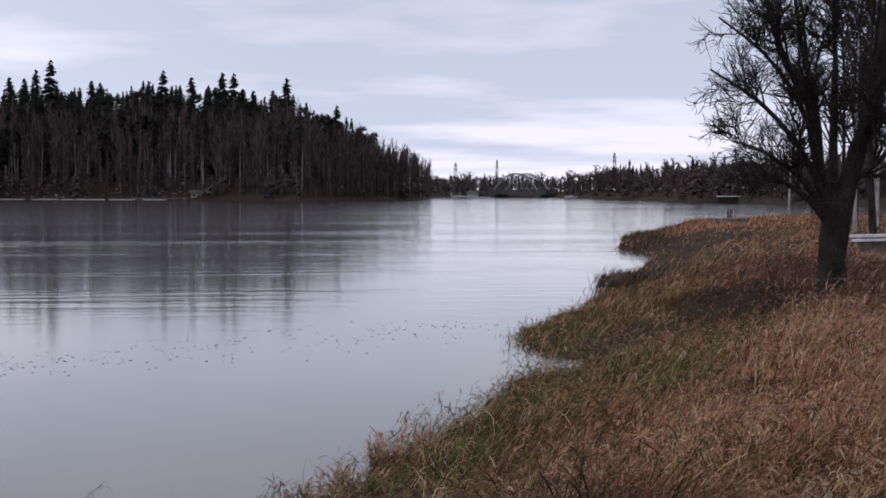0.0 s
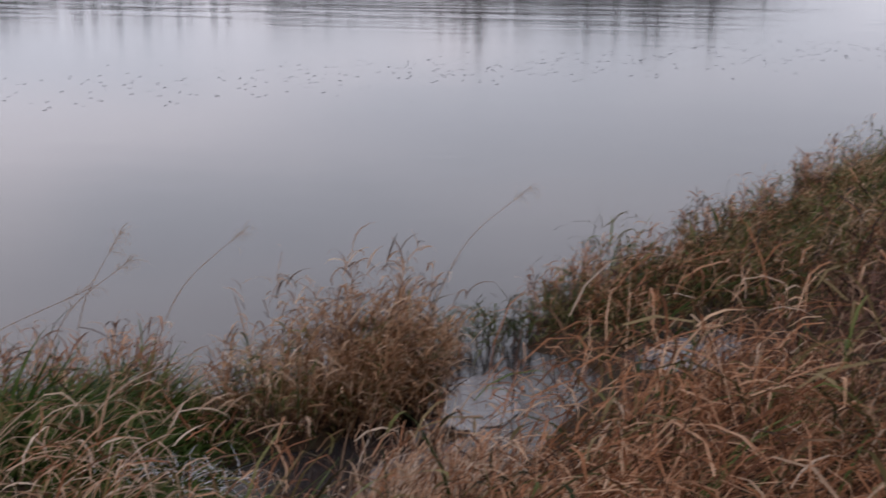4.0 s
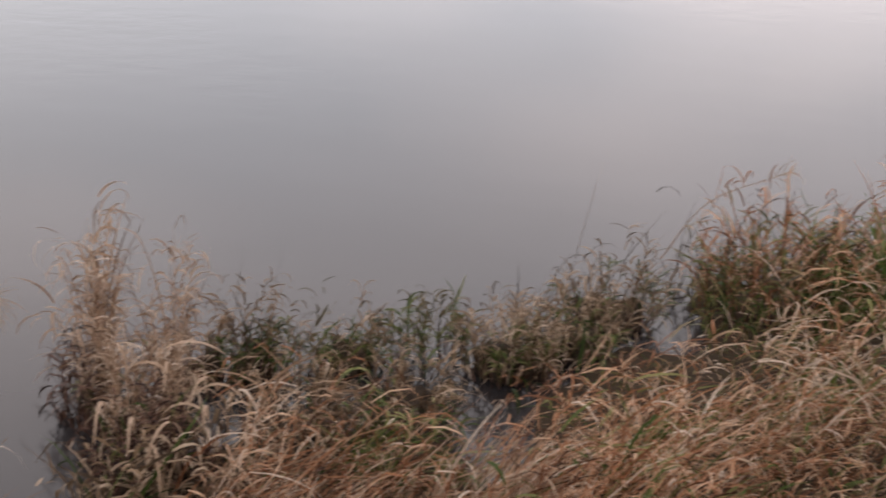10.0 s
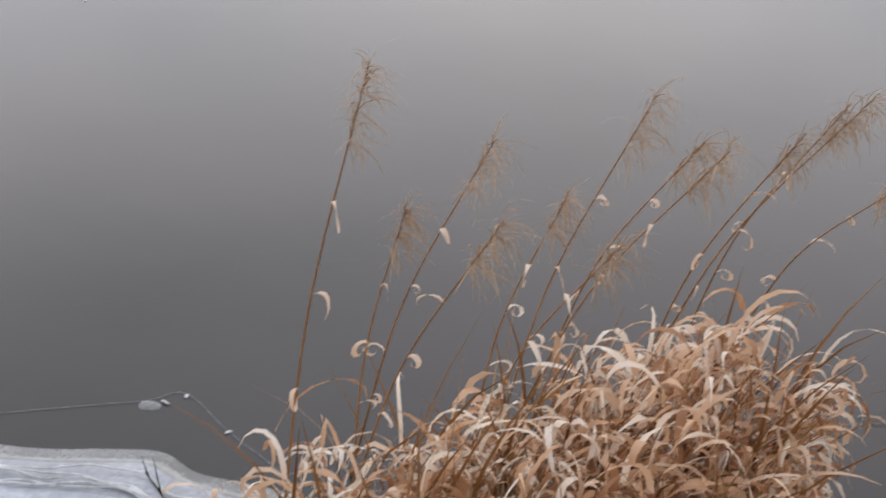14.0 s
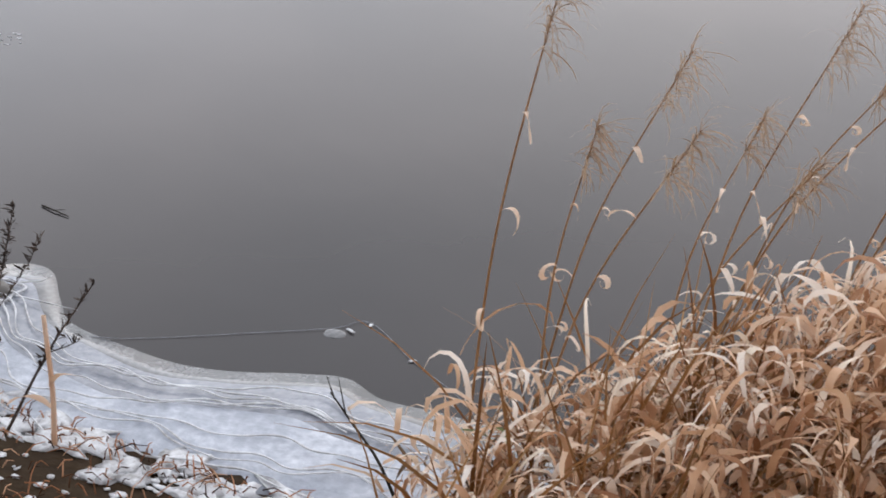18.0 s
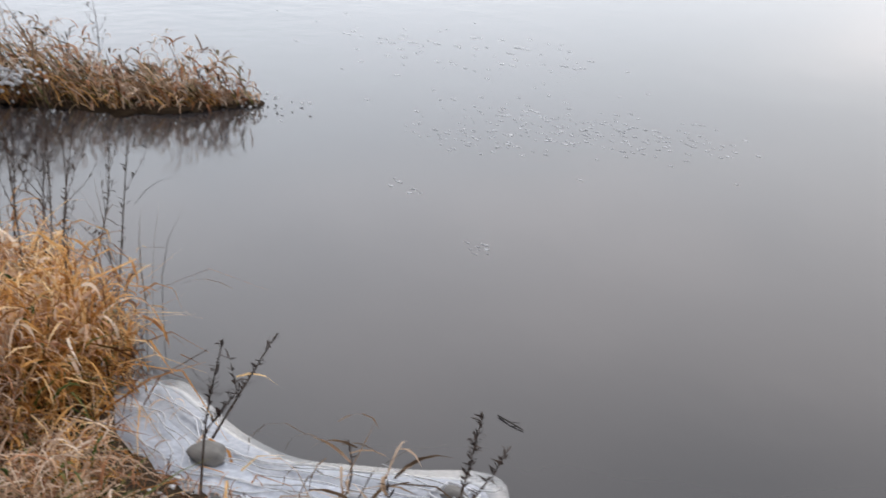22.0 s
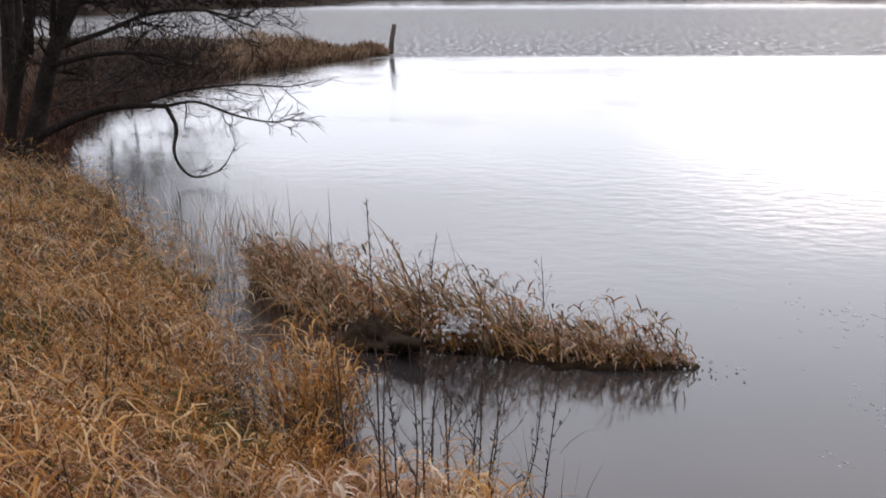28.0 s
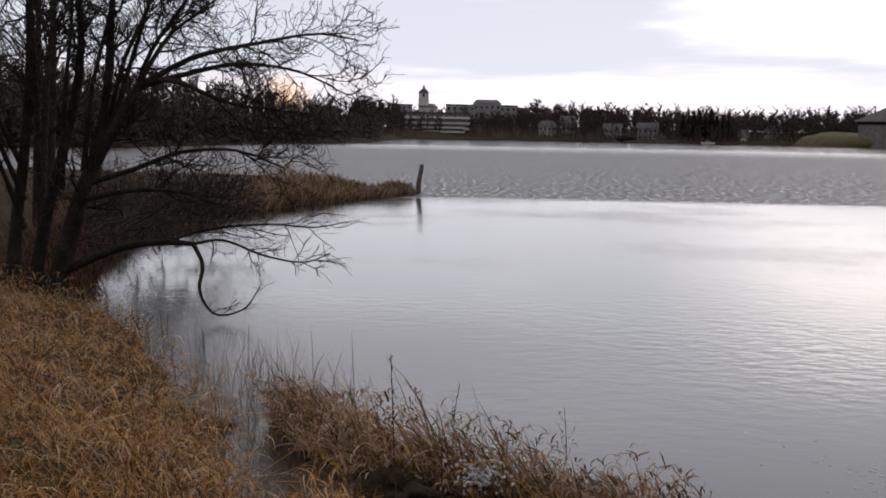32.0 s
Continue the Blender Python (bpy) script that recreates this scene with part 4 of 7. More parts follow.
def tussock(at, radius, tall, n, label, dry_mat, green_share=0.25, share=0.4, lean=0.35, bend=(0.9, 3.0), mound=True):
    """A clump of grass standing in the shallows on its root mound."""
    x, y = at
    root = thing("grass_tussock", (0, 0, 0), label, "tussock", "tussocks along the water")
    if mound:
        V, F = lump((radius * 0.65, radius * 0.65, 0.1), 0.8, x + y, 0.9)
        part("root_mound", (V + [x, y, 0.0], F), SOIL, root, "dark matted root mound")
    m = max(10, int(n * 0.5))
    p, out = clumped(np.array([[x, y]]), m, np.array([radius * 0.9]))
    part("wet_foot", ribbons(np.column_stack([p, np.zeros(m) - 0.02]), out, rng.uniform(0.15, 0.5, m) * tall, np.abs(rng.normal(0.15, 0.15, m)), rng.uniform(0.1, 1.2, m), rng.uniform(0.005, 0.011, m), 3, rng.uniform(0, 6.3, m)), GRASS_UMBER, root, "dark wet stems at the foot", kind="stuff")
    for nm, mat, k, hh in (("dry_foliage", dry_mat, 1 - green_share, 1.0), ("green_foliage", GRASS_GREEN, green_share, 0.7)):
        m = int(n * k * 2.9)
        if m < 5:
            continue
        ns = max(6, m // 13)
        p, out = clumped(np.array([[x, y]]), ns, np.array([radius]))
        dist = np.hypot(p[:, 0] - x, p[:, 1] - y) / radius
        H = rng.uniform(0.5, 1.05, ns) * tall * hh * (1.08 - 0.35 * dist)
        hd, tilt = wind_heading(out, share), np.abs(rng.normal(lean * 0.6, 0.12, ns)) * (0.3 + dist)
        foot = np.column_stack([p, 0.1 * (1 - dist**2) - 0.04])
        way = np.column_stack([np.sin(tilt) * np.sin(hd), np.sin(tilt) * np.cos(hd), np.cos(tilt)])
        stems = ribbons(foot, hd, H, tilt, rng.uniform(0.1, 0.7, ns), rng.uniform(0.004, 0.008, ns), 6, rng.uniform(0, 6.3, ns))
        i = rng.integers(0, ns, m)
        u = rng.uniform(0.08, 1.0, m) ** 0.8
        at0 = foot[i] + way[i] * (u * H[i])[:, None]
        leaves = ribbons(at0, hd[i] + rng.normal(0, 1.3, m), rng.uniform(0.05, 0.17, m) * (tall / 0.45) ** 0.6, rng.uniform(0.2, 1.1, m), rng.uniform(*bend, m), rng.uniform(0.004, 0.011, m), 5, rng.uniform(0, 6.3, m), 0.9)
        part(nm, joined([stems, leaves]), mat, root, "green grass blades" if mat is GRASS_GREEN else "dry curled blades", kind="stuff")
    return root


TUFT = "faded tan grass tussock standing in shallow water"
tussock((-0.03, 5.26), 0.05, 0.7, 130, "narrow leafy straw spike at the corner of the inlet", GRASS_PALE, 0.0, 0.1, 0.1, (1.0, 3.4), False)
tussock((0.24, 5.3), 0.06, 0.58, 90, "narrow leafy straw spike at the corner of the inlet", GRASS_PALE, 0.0, 0.1, 0.1, (1.0, 3.4), False)
tussock((0.1, 4.98), 0.16, 0.38, 230, "tall pale straw tussock at the corner of the inlet", GRASS_PALE, 0.06, 0.15, 0.2, (0.8, 3.4))
# umber blades carry the shade at the clump's base and left side
tussock((0.12, 4.58), 0.16, 0.3, 200, "low withered tussock under drooping straw, darkened as its shaded base", GRASS_UMBER, 0.06, 0.3)
tussock((-0.1, 5.06), 0.06, 0.32, 70, "hanging leaves at the corner of the inlet, dark for the shaded side", GRASS_UMBER, 0.0, 0.1, 0.3, (1.4, 3.4), False)
droop = thing("drooping_straw", (0, 0, 0), "long straw leaves drooping over dark roots", "grass leaves")
for lx, ly, lz in [(0.05, 4.72, 0.3), (0.12, 4.7, 0.33), (0.2, 4.66, 0.32), (0.0, 4.62, 0.22), (0.16, 4.5, 0.26), (0.26, 4.54, 0.3), (0.08, 4.46, 0.24), (0.3, 4.44, 0.28), (0.02, 4.8, 0.34), (0.22, 4.4, 0.25), (0.34, 4.6, 0.3), (0.12, 4.36, 0.2)]:
    part("leaf", joined([ribbons(np.array([[lx, ly, lz]]), np.array([rng.uniform(1.9, 4.4)]), np.array([rng.uniform(0.2, 0.36)]), np.array([0.5]), np.array([rng.uniform(1.6, 2.6)]), np.array([0.012]), 8)]), GRASS_PALE, droop)
for tx, ty, tr, th, tn, tg in [(0.54, 5.4, 0.11, 0.32, 130, 0.35), (0.9, 5.42, 0.11, 0.28, 110, 0.45), (0.66, 4.86, 0.2, 0.26, 190, 0.05), (1.48, 5.3, 0.18, 0.33, 240, 0.2), (1.76, 5.46, 0.15, 0.3, 160, 0.35),
                               (1.0, 4.9, 0.18, 0.3, 160, 0.15), (2.02, 5.75, 0.18, 0.34, 180, 0.3), (0.36, 5.36, 0.09, 0.26, 80, 0.3)]:
    tussock((tx, ty), tr, th, tn, TUFT, GRASS_FADED, tg)
for tx, ty, tr, th, tn, tg in [(4.85, 5.2, 0.26, 0.74, 620, 0.1), (4.5, 5.35, 0.24, 0.64, 420, 0.25), (5.08, 5.08, 0.18, 0.76, 330, 0.1), (5.2, 5.25, 0.14, 0.6, 160, 0.5), (3.3, 5.75, 0.4, 0.6, 460, 0.5), (2.75, 5.7, 0.35, 0.62, 420, 0.4), (3.9, 5.7, 0.34, 0.56, 400, 0.4)]:
    tussock((tx, ty), tr, th, tn, "thick golden-brown tussock beside a dark puddle", GRASS_TAN if tx > 4.4 else GRASS_DRY, tg, 0.4, 0.2, (0.7, 2.8))
for tx, ty in [(7.0, 5.6), (7.6, 5.7), (8.3, 5.8), (9.2, 6.1), (10.2, 6.4), (12.0, 6.9)]:
    tussock((tx, ty), 0.34, 0.4, 260, "brown shore tussock with dark thin stems", GRASS_DRY, 0.2, 0.45, 0.25, (0.7, 2.6))

for tx, ty in [(5.8, 5.62), (6.0, 5.5), (6.25, 5.6), (6.5, 5.5), (6.75, 5.6), (7.1, 5.75), (1.1, 5.4), (0.7, 5.3), (1.25, 5.55)]:
    tussock((tx, ty), 0.13, 0.34, 46, "sparse dark-green leafy stems standing in shallow water", GRASS_OLIVE, 0.5, 0.3, 0.12, (0.6, 2.6), False)

# ---- tall reeds and their curled leaves at the water's edge ----
def curl_leaf(base, head, length, width, turns, segs=9, rise=0.5):
    """One dry leaf that springs out, droops and rolls in on itself."""
    t = np.linspace(0, 1, segs + 1)
    ang = rise + turns * t**1.5
    dh, dz = np.sin(ang) * length / segs, np.cos(ang) * length / segs
    H = np.concatenate([[0], np.cumsum((dh[:-1] + dh[1:]) / 2)])
    Z = np.concatenate([[0], np.cumsum((dz[:-1] + dz[1:]) / 2)])
    hd = head + 0.7 * t * math.sin(base[0] * 91 + base[2] * 57)
    C = np.column_stack([base[0] + H * np.sin(hd), base[1] + H * np.cos(hd), base[2] + Z])
    tw = head + math.pi / 2 + 3.2 * t * math.sin(base[1] * 77 + base[0] * 13)
    w = width * np.sin(np.clip(0.25 + t * 0.85, 0, 1) * math.pi) ** 0.6 * 0.5 + 0.0006
    S = np.column_stack([np.sin(tw) * w, np.cos(tw) * w, 0.4 * w * np.sin(5 * t + base[0] * 40)])
    V = np.stack([C - S, C + S], 1).reshape(-1, 3)
    k = np.arange(segs) * 2
    return V, np.stack([k, k + 1, k + 3, k + 2], 1)


def reed(base, top, label, leaves=3, plume=True, bow=0.085, thick=1.0, fluff=190):
    base, top = np.array(base, float), np.array(top, float)
    root = thing("reed", (0, 0, 0), label, "reed", "tall reeds at the water's edge")
    mid = (base + top) / 2 + np.array([-math.sin(WIND), -math.cos(WIND), 0.6]) * bow
    line = smooth_line([base, mid, top], 8)
    part("stem", tubes(line, np.linspace(0.0042, 0.0016, len(line)) * thick, 6), REED_STEM, root)
    H = np.linalg.norm(top - base)
    for i in range(leaves):
        u = 0.25 + 0.5 * i / max(1, leaves - 1)
        q = line[int(u * (len(line) - 1))]
        part("leaf", curl_leaf(q, WIND + rng.normal(0, 1.0), rng.uniform(0.07, 0.16), rng.uniform(0.008, 0.014), rng.uniform(2.5, 8.0), rise=rng.uniform(0.2, 1.2)), REED_LEAF, root, "curled dry leaf")
    if plume:
        m = fluff
        at = rng.uniform(0.86, 1.0, m) * (len(line) - 1)
        i = np.minimum(at.astype(int), len(line) - 2)
        b0 = line[i] + (line[i + 1] - line[i]) * (at - i)[:, None]
        vf = ribbons(b0, WIND + rng.normal(0, 0.45, m), rng.uniform(0.04, 0.13, m), np.abs(rng.normal(1.0, 0.5, m)), rng.uniform(0.9, 2.2, m), rng.uniform(0.0014, 0.003, m), 4, rng.uniform(0, 6.3, m), 1.0)
        part("plume", vf, REED_PLUME, root, "feathery pale seed plume", kind="stuff")
    return root


RL = "tall dry reed bowed by the wind with curled leaves"
REEDS = [((-1.54, 2.94, 0), (-1.14, 2.62, 1.49)), ((-1.44, 3.14, 0), (-1.21, 2.95, 1.04)), ((-1.55, 3.37, 0), (-1.0, 2.92, 1.25)), ((-1.46, 3.13, 0), (-0.88, 2.66, 1.2)), ((-1.26, 3.48, 0), (-0.93, 3.21, 1.02)),
         ((-1.21, 3.51, 0), (-0.72, 3.11, 1.33)), ((-1.23, 3.74, 0), (-0.58, 3.22, 1.19)), ((-1.24, 3.97, 0), (-0.7, 3.53, 1.08)), ((-0.96, 3.97, 0), (-0.48, 3.58, 1.12)), ((-0.97, 4.09, 0), (-0.34, 3.58, 1.23)),
         ((-0.9, 4.22, 0), (-0.43, 3.84, 1.1)), ((-0.77, 4.49, 0), (-0.29, 4.1, 0.82)), ((-1.26, 3.46, 0), (-0.75, 3.05, 1.01))]
for rb, rt in REEDS:
    reed(rb, rt, RL, 4, True, 0.06, 0.9, 130)
for rb, rt in [((3.2, 6.6, 0), (4.05, 6.1, 0.62)), ((2.5, 6.5, 0), (2.95, 6.2, 0.5)), ((4.1, 6.7, 0), (4.5, 6.45, 0.62)), ((4.7, 6.6, 0), (5.15, 6.35, 0.7)), ((4.0, 6.2, 0), (4.2, 6.1, 0.85)), ((6.6, 6.4, 0), (7.2, 6.15, 0.7))]:
    reed(rb, rt, "slender reed swaying above the outer grass tussocks", 1, True, 0.08, 0.6, 40)

# the thick skirt of curled leaves round the reeds
pieces, brown = [], []
for _ in range(3000):
    u = rng.uniform() ** 0.75 * 1.1
    x, y = -1.5 + 1.1 * u + rng.normal(0, 0.04), 2.68 + 0.72 * u + rng.uniform(-0.5, 0.45) + rng.normal(0, 0.04)
    if x > -0.36 or (x < -1.25 and y > 2.95) or (x < -1.36 and rng.uniform() < 0.6):
        continue
    z = rng.uniform(0.02, 0.26 + 0.5 * min(u, 1.0)) * (1 - 0.3 * abs(y - 2.7 - 0.72 * u))
    if x > -0.55:
        z *= 0.6
    wd = rng.uniform(0.008, 0.022)
    (pieces if rng.uniform() < 0.42 else brown).append(curl_leaf(np.array([x, y, z]), WIND + rng.normal(0, 1.2), rng.uniform(0.1, 0.32), wd, rng.uniform(1.6, 6.5), 7, rng.uniform(0.0, 0.8)))
for _ in range(70):
    x, y = rng.uniform(-1.62, -1.28), rng.uniform(2.66, 3.02)
    pieces.append(curl_leaf(np.array([x, y, rng.uniform(0.04, 0.36)]), WIND + rng.normal(0, 1.6), rng.uniform(0.16, 0.38), rng.uniform(0.008, 0.016), rng.uniform(2.5, 6.5), 7, rng.uniform(0.0, 0.5)))
tagged(new("reed_leaf_litter", raw_mesh("reed_leaf_litter", *joined(pieces), REED_LEAF)), "thick skirt of curled tan reed leaves", "reed leaves", kind="stuff")
tagged(new("brown_reed_leaves", raw_mesh("brown_reed_leaves", *joined(brown), REED_LEAF_ORANGE)), "orange-brown curled leaves in the reed skirt", "reed leaves", kind="stuff")
n = 500
u = rng.uniform(size=n)
b0 = np.column_stack([-1.4 + 0.92 * u, 2.68 + 0.78 * u + rng.uniform(-0.5, 0.4, n), np.full(n, 0.0)])
vf = ribbons(b0, WIND + rng.normal(0, 0.8, n), rng.uniform(0.45, 0.8, n), np.abs(rng.normal(0.15, 0.15, n)), rng.uniform(0.2, 1.2, n), rng.uniform(0.006, 0.011, n), 5, rng.uniform(0, 6.3, n), 0.5)
tagged(new("reed_stubble", raw_mesh("reed_stubble", *vf, REED_STEM)), "orange-brown broken reed stems under the leaves", "reed stems", kind="stuff")

# ---- ice shelf along the shore ----
def ice_sheet(name, outline, inner, label, thick=0.018, mat=None):
    """A slab between an outer and an inner line of the same number of points, domed a little and broken into strips."""
    O, I = smooth_line([(*p, 0) for p in outline], 8), smooth_line([(*p, 0) for p in inner], 8)
    k = 7
    rows = []
    for j in range(k + 1):
        u = j / k
        L = O * (1 - u) + I * u
        wob = np.array([noise.noise(Vector((p[0] * 3, p[1] * 3, 1.7))) for p in L])
        L[:, 2] = thick * min(1.0, 0.35 + u * 3) + 0.012 * wob * (u > 0) + 0.02 * u
        if j == 0:
            L[:, :2] += 0.02 * np.column_stack([wob, -wob])
        if j == k:
            L[:, 2] = -0.03
        rows.append(L)
    low = rows[0].copy()
    low[:, 2] = -0.02
    V = np.concatenate([low] + rows)
    n = len(O)
    F = [(j * n + i, j * n + i + 1, (j + 1) * n + i + 1, (j + 1) * n + i) for j in range(k + 1) for i in range(n - 1)]
    return V, np.array(F), rows


shelf = thing("ice_shelf", (-3.0, 2.8, 0), "white shore ice with curved pressure ridges along the bank", "ice shelf")
OUTER = [(-5.6, 3.3), (-4.85, 3.0), (-4.65, 3.09), (-4.42, 3.05), (-4.2, 3.0), (-4.0, 2.99), (-3.82, 3.01), (-3.65, 3.11), (-3.5, 3.22), (-3.36, 3.34), (-3.24, 3.35), (-3.1, 3.23), (-2.98, 3.14), (-2.78, 3.1), (-2.55, 3.08), (-2.35, 3.13), (-2.2, 3.2), (-2.07, 3.25), (-1.94, 3.21), (-1.75, 3.21), (-1.45, 3.2), (-1.0, 3.1)]
INNER = [(-5.6, 2.85), (-4.85, 2.6), (-4.6, 2.6), (-4.35, 2.62), (-4.15, 2.6), (-3.95, 2.56), (-3.75, 2.62), (-3.6, 2.68), (-3.45, 2.68), (-3.3, 2.7), (-3.15, 2.68), (-3.02, 2.62), (-2.9, 2.62), (-2.72, 2.6), (-2.55, 2.58), (-2.37, 2.64), (-2.2, 2.66), (-2.05, 2.66), (-1.9, 2.66), (-1.75, 2.66), (-1.4, 2.68), (-1.0, 2.85)]
INNER = [(x, y - 0.05) for x, y in INNER]
V, F, ROWS = ice_sheet("sheet", OUTER, INNER, "")
NS = len(ROWS[0]) - 1
part("thin_sheet", (V - np.array([-3.0, 2.8, 0]), F[: 2 * NS]), THIN_ICE, shelf, "clear thin outermost ice")
part("grey_sheet", (V - np.array([-3.0, 2.8, 0]), F[2 * NS : 4 * NS]), GREY_ICE, shelf, "thin grey outer ice")
part("sheet", (V - np.array([-3.0, 2.8, 0]), F[4 * NS :]), ICE, shelf, "white inner ice sheet")
for u, wv in [(0.22, 0.05), (0.3, 0.06), (0.37, 0.07), (0.44, 0.05), (0.5, 0.08), (0.58, 0.06), (0.66, 0.08), (0.76, 0.06), (0.88, 0.05)]:
    a, b2 = ROWS[0], ROWS[-1]
    L = a * (1 - u) + b2 * u
    off = np.array([noise.noise(Vector((p[0] * 2.2, u * 9, 0.4))) + 0.6 * noise.noise(Vector((p[0] * 7, u * 5, 2.4))) for p in L]) * wv * 1.4
    L[:, 1] += off
    L[:, 2] = 0.034 + 0.012 * u
    lo, hi = int(rng.integers(0, 30)), len(L) - int(rng.integers(0, 25))
    part("ridge", tubes(L[lo:hi] - np.array([-3.0, 2.8, 0]), np.full(hi - lo, 0.0034) * (0.5 + 0.6 * rng.uniform(size=hi - lo)), 5), FROST, shelf, "thin white pressure ridge")
for ang in range(5):
    a = ang * 1.1 + 0.3
    p0 = np.array([-3.27, 3.13, 0.035])
    L = [p0 + np.array([math.sin(a) * d, math.cos(a) * d * 0.5, 0]) + np.array([0.02 * math.sin(d * 30 + ang), 0, 0]) for d in (0.09, 0.16, 0.24, 0.33)]
    part("crack", tubes(np.array(L) - np.array([-3.0, 2.8, 0]), np.array([0.003, 0.003, 0.002, 0.001]), 4), FROST, shelf, "white crack in the ice")
ring = smooth_line([(-3.27 + 0.08 * math.sin(a) + 0.02 * math.sin(3 * a), 3.15 + 0.06 * math.cos(a), 0.03) for a in np.linspace(0, 6.2, 12)], 3)
part("frost_ring", tubes(ring - np.array([-3.0, 2.8, 0]), np.full(len(ring), 0.005), 5), FROST, shelf, "white frost ring round a frozen-in stone")


def stone(at, size, label, mat, seed):
    V, F = lump(size, 0.35, seed, 0.7)
    ob = new("stone", raw_mesh("stone", V, F, mat))
    ob.location = at
    return tagged(ob, label, "stone")


stone((-3.27, 3.15, 0.03), (0.045, 0.035, 0.035), "small brown stone frozen into the shore ice", STONE, 3)
stone((-4.03, 2.75, 0.05), (0.07, 0.055, 0.05), "grey stone frozen into the ice below the bank", STONE, 5)
stone((-2.08, 3.06, 0.02), (0.04, 0.025, 0.012), "dark wet leaf-sized stone under the ice", SOIL, 8)
# snow-dusted soil crust above the ice
pieces = []
for _ in range(70):
    x, y = rng.uniform(-3.7, -1.7), rng.normal(2.6, 0.055)
    V, F = lump((rng.uniform(0.02, 0.1), rng.uniform(0.012, 0.045), rng.uniform(0.004, 0.009)), 1.3, rng.uniform(0, 90), 1.0, 2)
    pieces.append(placed((V, F), (x, y, max(0.02, float(ground_height(np.array([x]), np.array([y]))[0])) + 0.004), rng.uniform(-30, 30)))
tagged(new("snow_crust", raw_mesh("snow_crust", *joined(pieces), FROST)), "crusted snow patches on dark soil by the ice", "snow", kind="stuff")
pieces = []
for _ in range(300):
    x, y = rng.uniform(-4.0, -1.7), 2.62 - 0.4 * rng.uniform() ** 2
    V, F = lump((rng.uniform(0.003, 0.018), rng.uniform(0.003, 0.014), rng.uniform(0.0015, 0.004)), 0.9, rng.uniform(0, 50), 1.0, 1)
    pieces.append((V + [x, y, float(ground_height(np.array([x]), np.array([y]))[0]) + 0.005], F))
tagged(new("frost_crumbs", raw_mesh("frost_crumbs", *joined(pieces), FROST)), "scattered frost and ice crumbs on dark soil", "frost", kind="stuff")
pieces = []
for _ in range(1700):
    x, y = rng.uniform(-4.2, -1.4), 2.66 - rng.uniform() ** 1.4 * 1.1
    z = float(ground_height(np.array([x]), np.array([y]))[0])
    a, L = rng.uniform(0, 6.3), 0.015 + 0.08 * rng.uniform() ** 2
    p0 = np.array([x, y, z + 0.01])
    p1 = p0 + np.array([math.sin(a) * L, math.cos(a) * L, rng.uniform(0, 0.03)])
    pieces.append(tubes(np.array([p0, (p0 + p1) / 2 + [0, 0, 0.012], p1]), np.array([0.002, 0.0018, 0.001]), 4))
tagged(new("twig_litter", raw_mesh("twig_litter", *joined(pieces), GRASS_DRY)), "broken dry stems strewn over the dark soil", "litter", kind="stuff")

# skin of grey ice on the bank puddles
for ends, half, sd_ in [(((3.95, 4.2), (4.95, 4.72)), 0.17, 3), (((4.95, 4.72), (5.75, 5.15)), 0.2, 5), (((6.55, 4.62), (7.25, 4.85)), 0.2, 8)]:
    (ax, ay), (bx, by) = ends
    k, way = 40, np.array([bx - ax, by - ay])
    long_, way = np.hypot(*way), way / np.hypot(*way)
    a = np.linspace(0, 2 * math.pi, k, endpoint=False)
    wob_ = 1 + 0.16 * np.sin(3 * a + sd_) + 0.1 * np.sin(7 * a + 2 * sd_) + 0.06 * np.sin(13 * a)
    rim_ = np.column_stack([np.sin(a) * (long_ / 2 + 0.1) * wob_, np.cos(a) * half * wob_])
    xy = np.array([(ax + bx) / 2, (ay + by) / 2]) + rim_[:, :1] * way + rim_[:, 1:] * np.array([-way[1], way[0]])
    V = np.vstack([np.column_stack([xy, np.full(k, 0.006)]), np.column_stack([xy, np.full(k, -0.01)])])
    mesh = bpy.data.meshes.new("puddle_ice")
    mesh.from_pydata(V.tolist(), [], [list(range(k))[::-1]] + [(i, (i + 1) % k, k + (i + 1) % k, k + i) for i in range(k)])
    mesh.materials.append(PUDDLE_ICE)
    tagged(new("puddle_ice", mesh), "thin grey skin of ice on a bank puddle", "ice", "iced puddles on the bank")

# withered brown growth on the hump above the ice
m = 1500
u = rng.uniform(size=m)
hx, hy = -3.5 + 0.85 * u + rng.normal(0, 0.05, m), 2.46 - 0.14 * u - 0.42 * rng.uniform(size=m) ** 1.2
hz = np.maximum(ground_height(hx, hy), 0)
for nm, label, mat, q in [("hump_grass", "short withered russet grass on the soil above the ice", GRASS_DRY, u < 2), ("hump_moss", "short umber growth on the soil above the ice", GRASS_UMBER, rng.uniform(size=m) < 0.5)]:
    k = int(q.sum())
    vf = ribbons(np.column_stack([hx, hy, hz])[q] + rng.normal(0, 0.02, (k, 3)) * [1, 1, 0], rng.uniform(0, 6.3, k), rng.uniform(0.04, 0.13, k), np.abs(rng.normal(0.5, 0.35, k)), rng.uniform(0.2, 2.0, k), rng.uniform(0.0016, 0.0036, k), 3, rng.uniform(0, 6.3, k), 0.8)
    tagged(new(nm, raw_mesh(nm, *vf, mat)), label, "grass", kind="stuff")

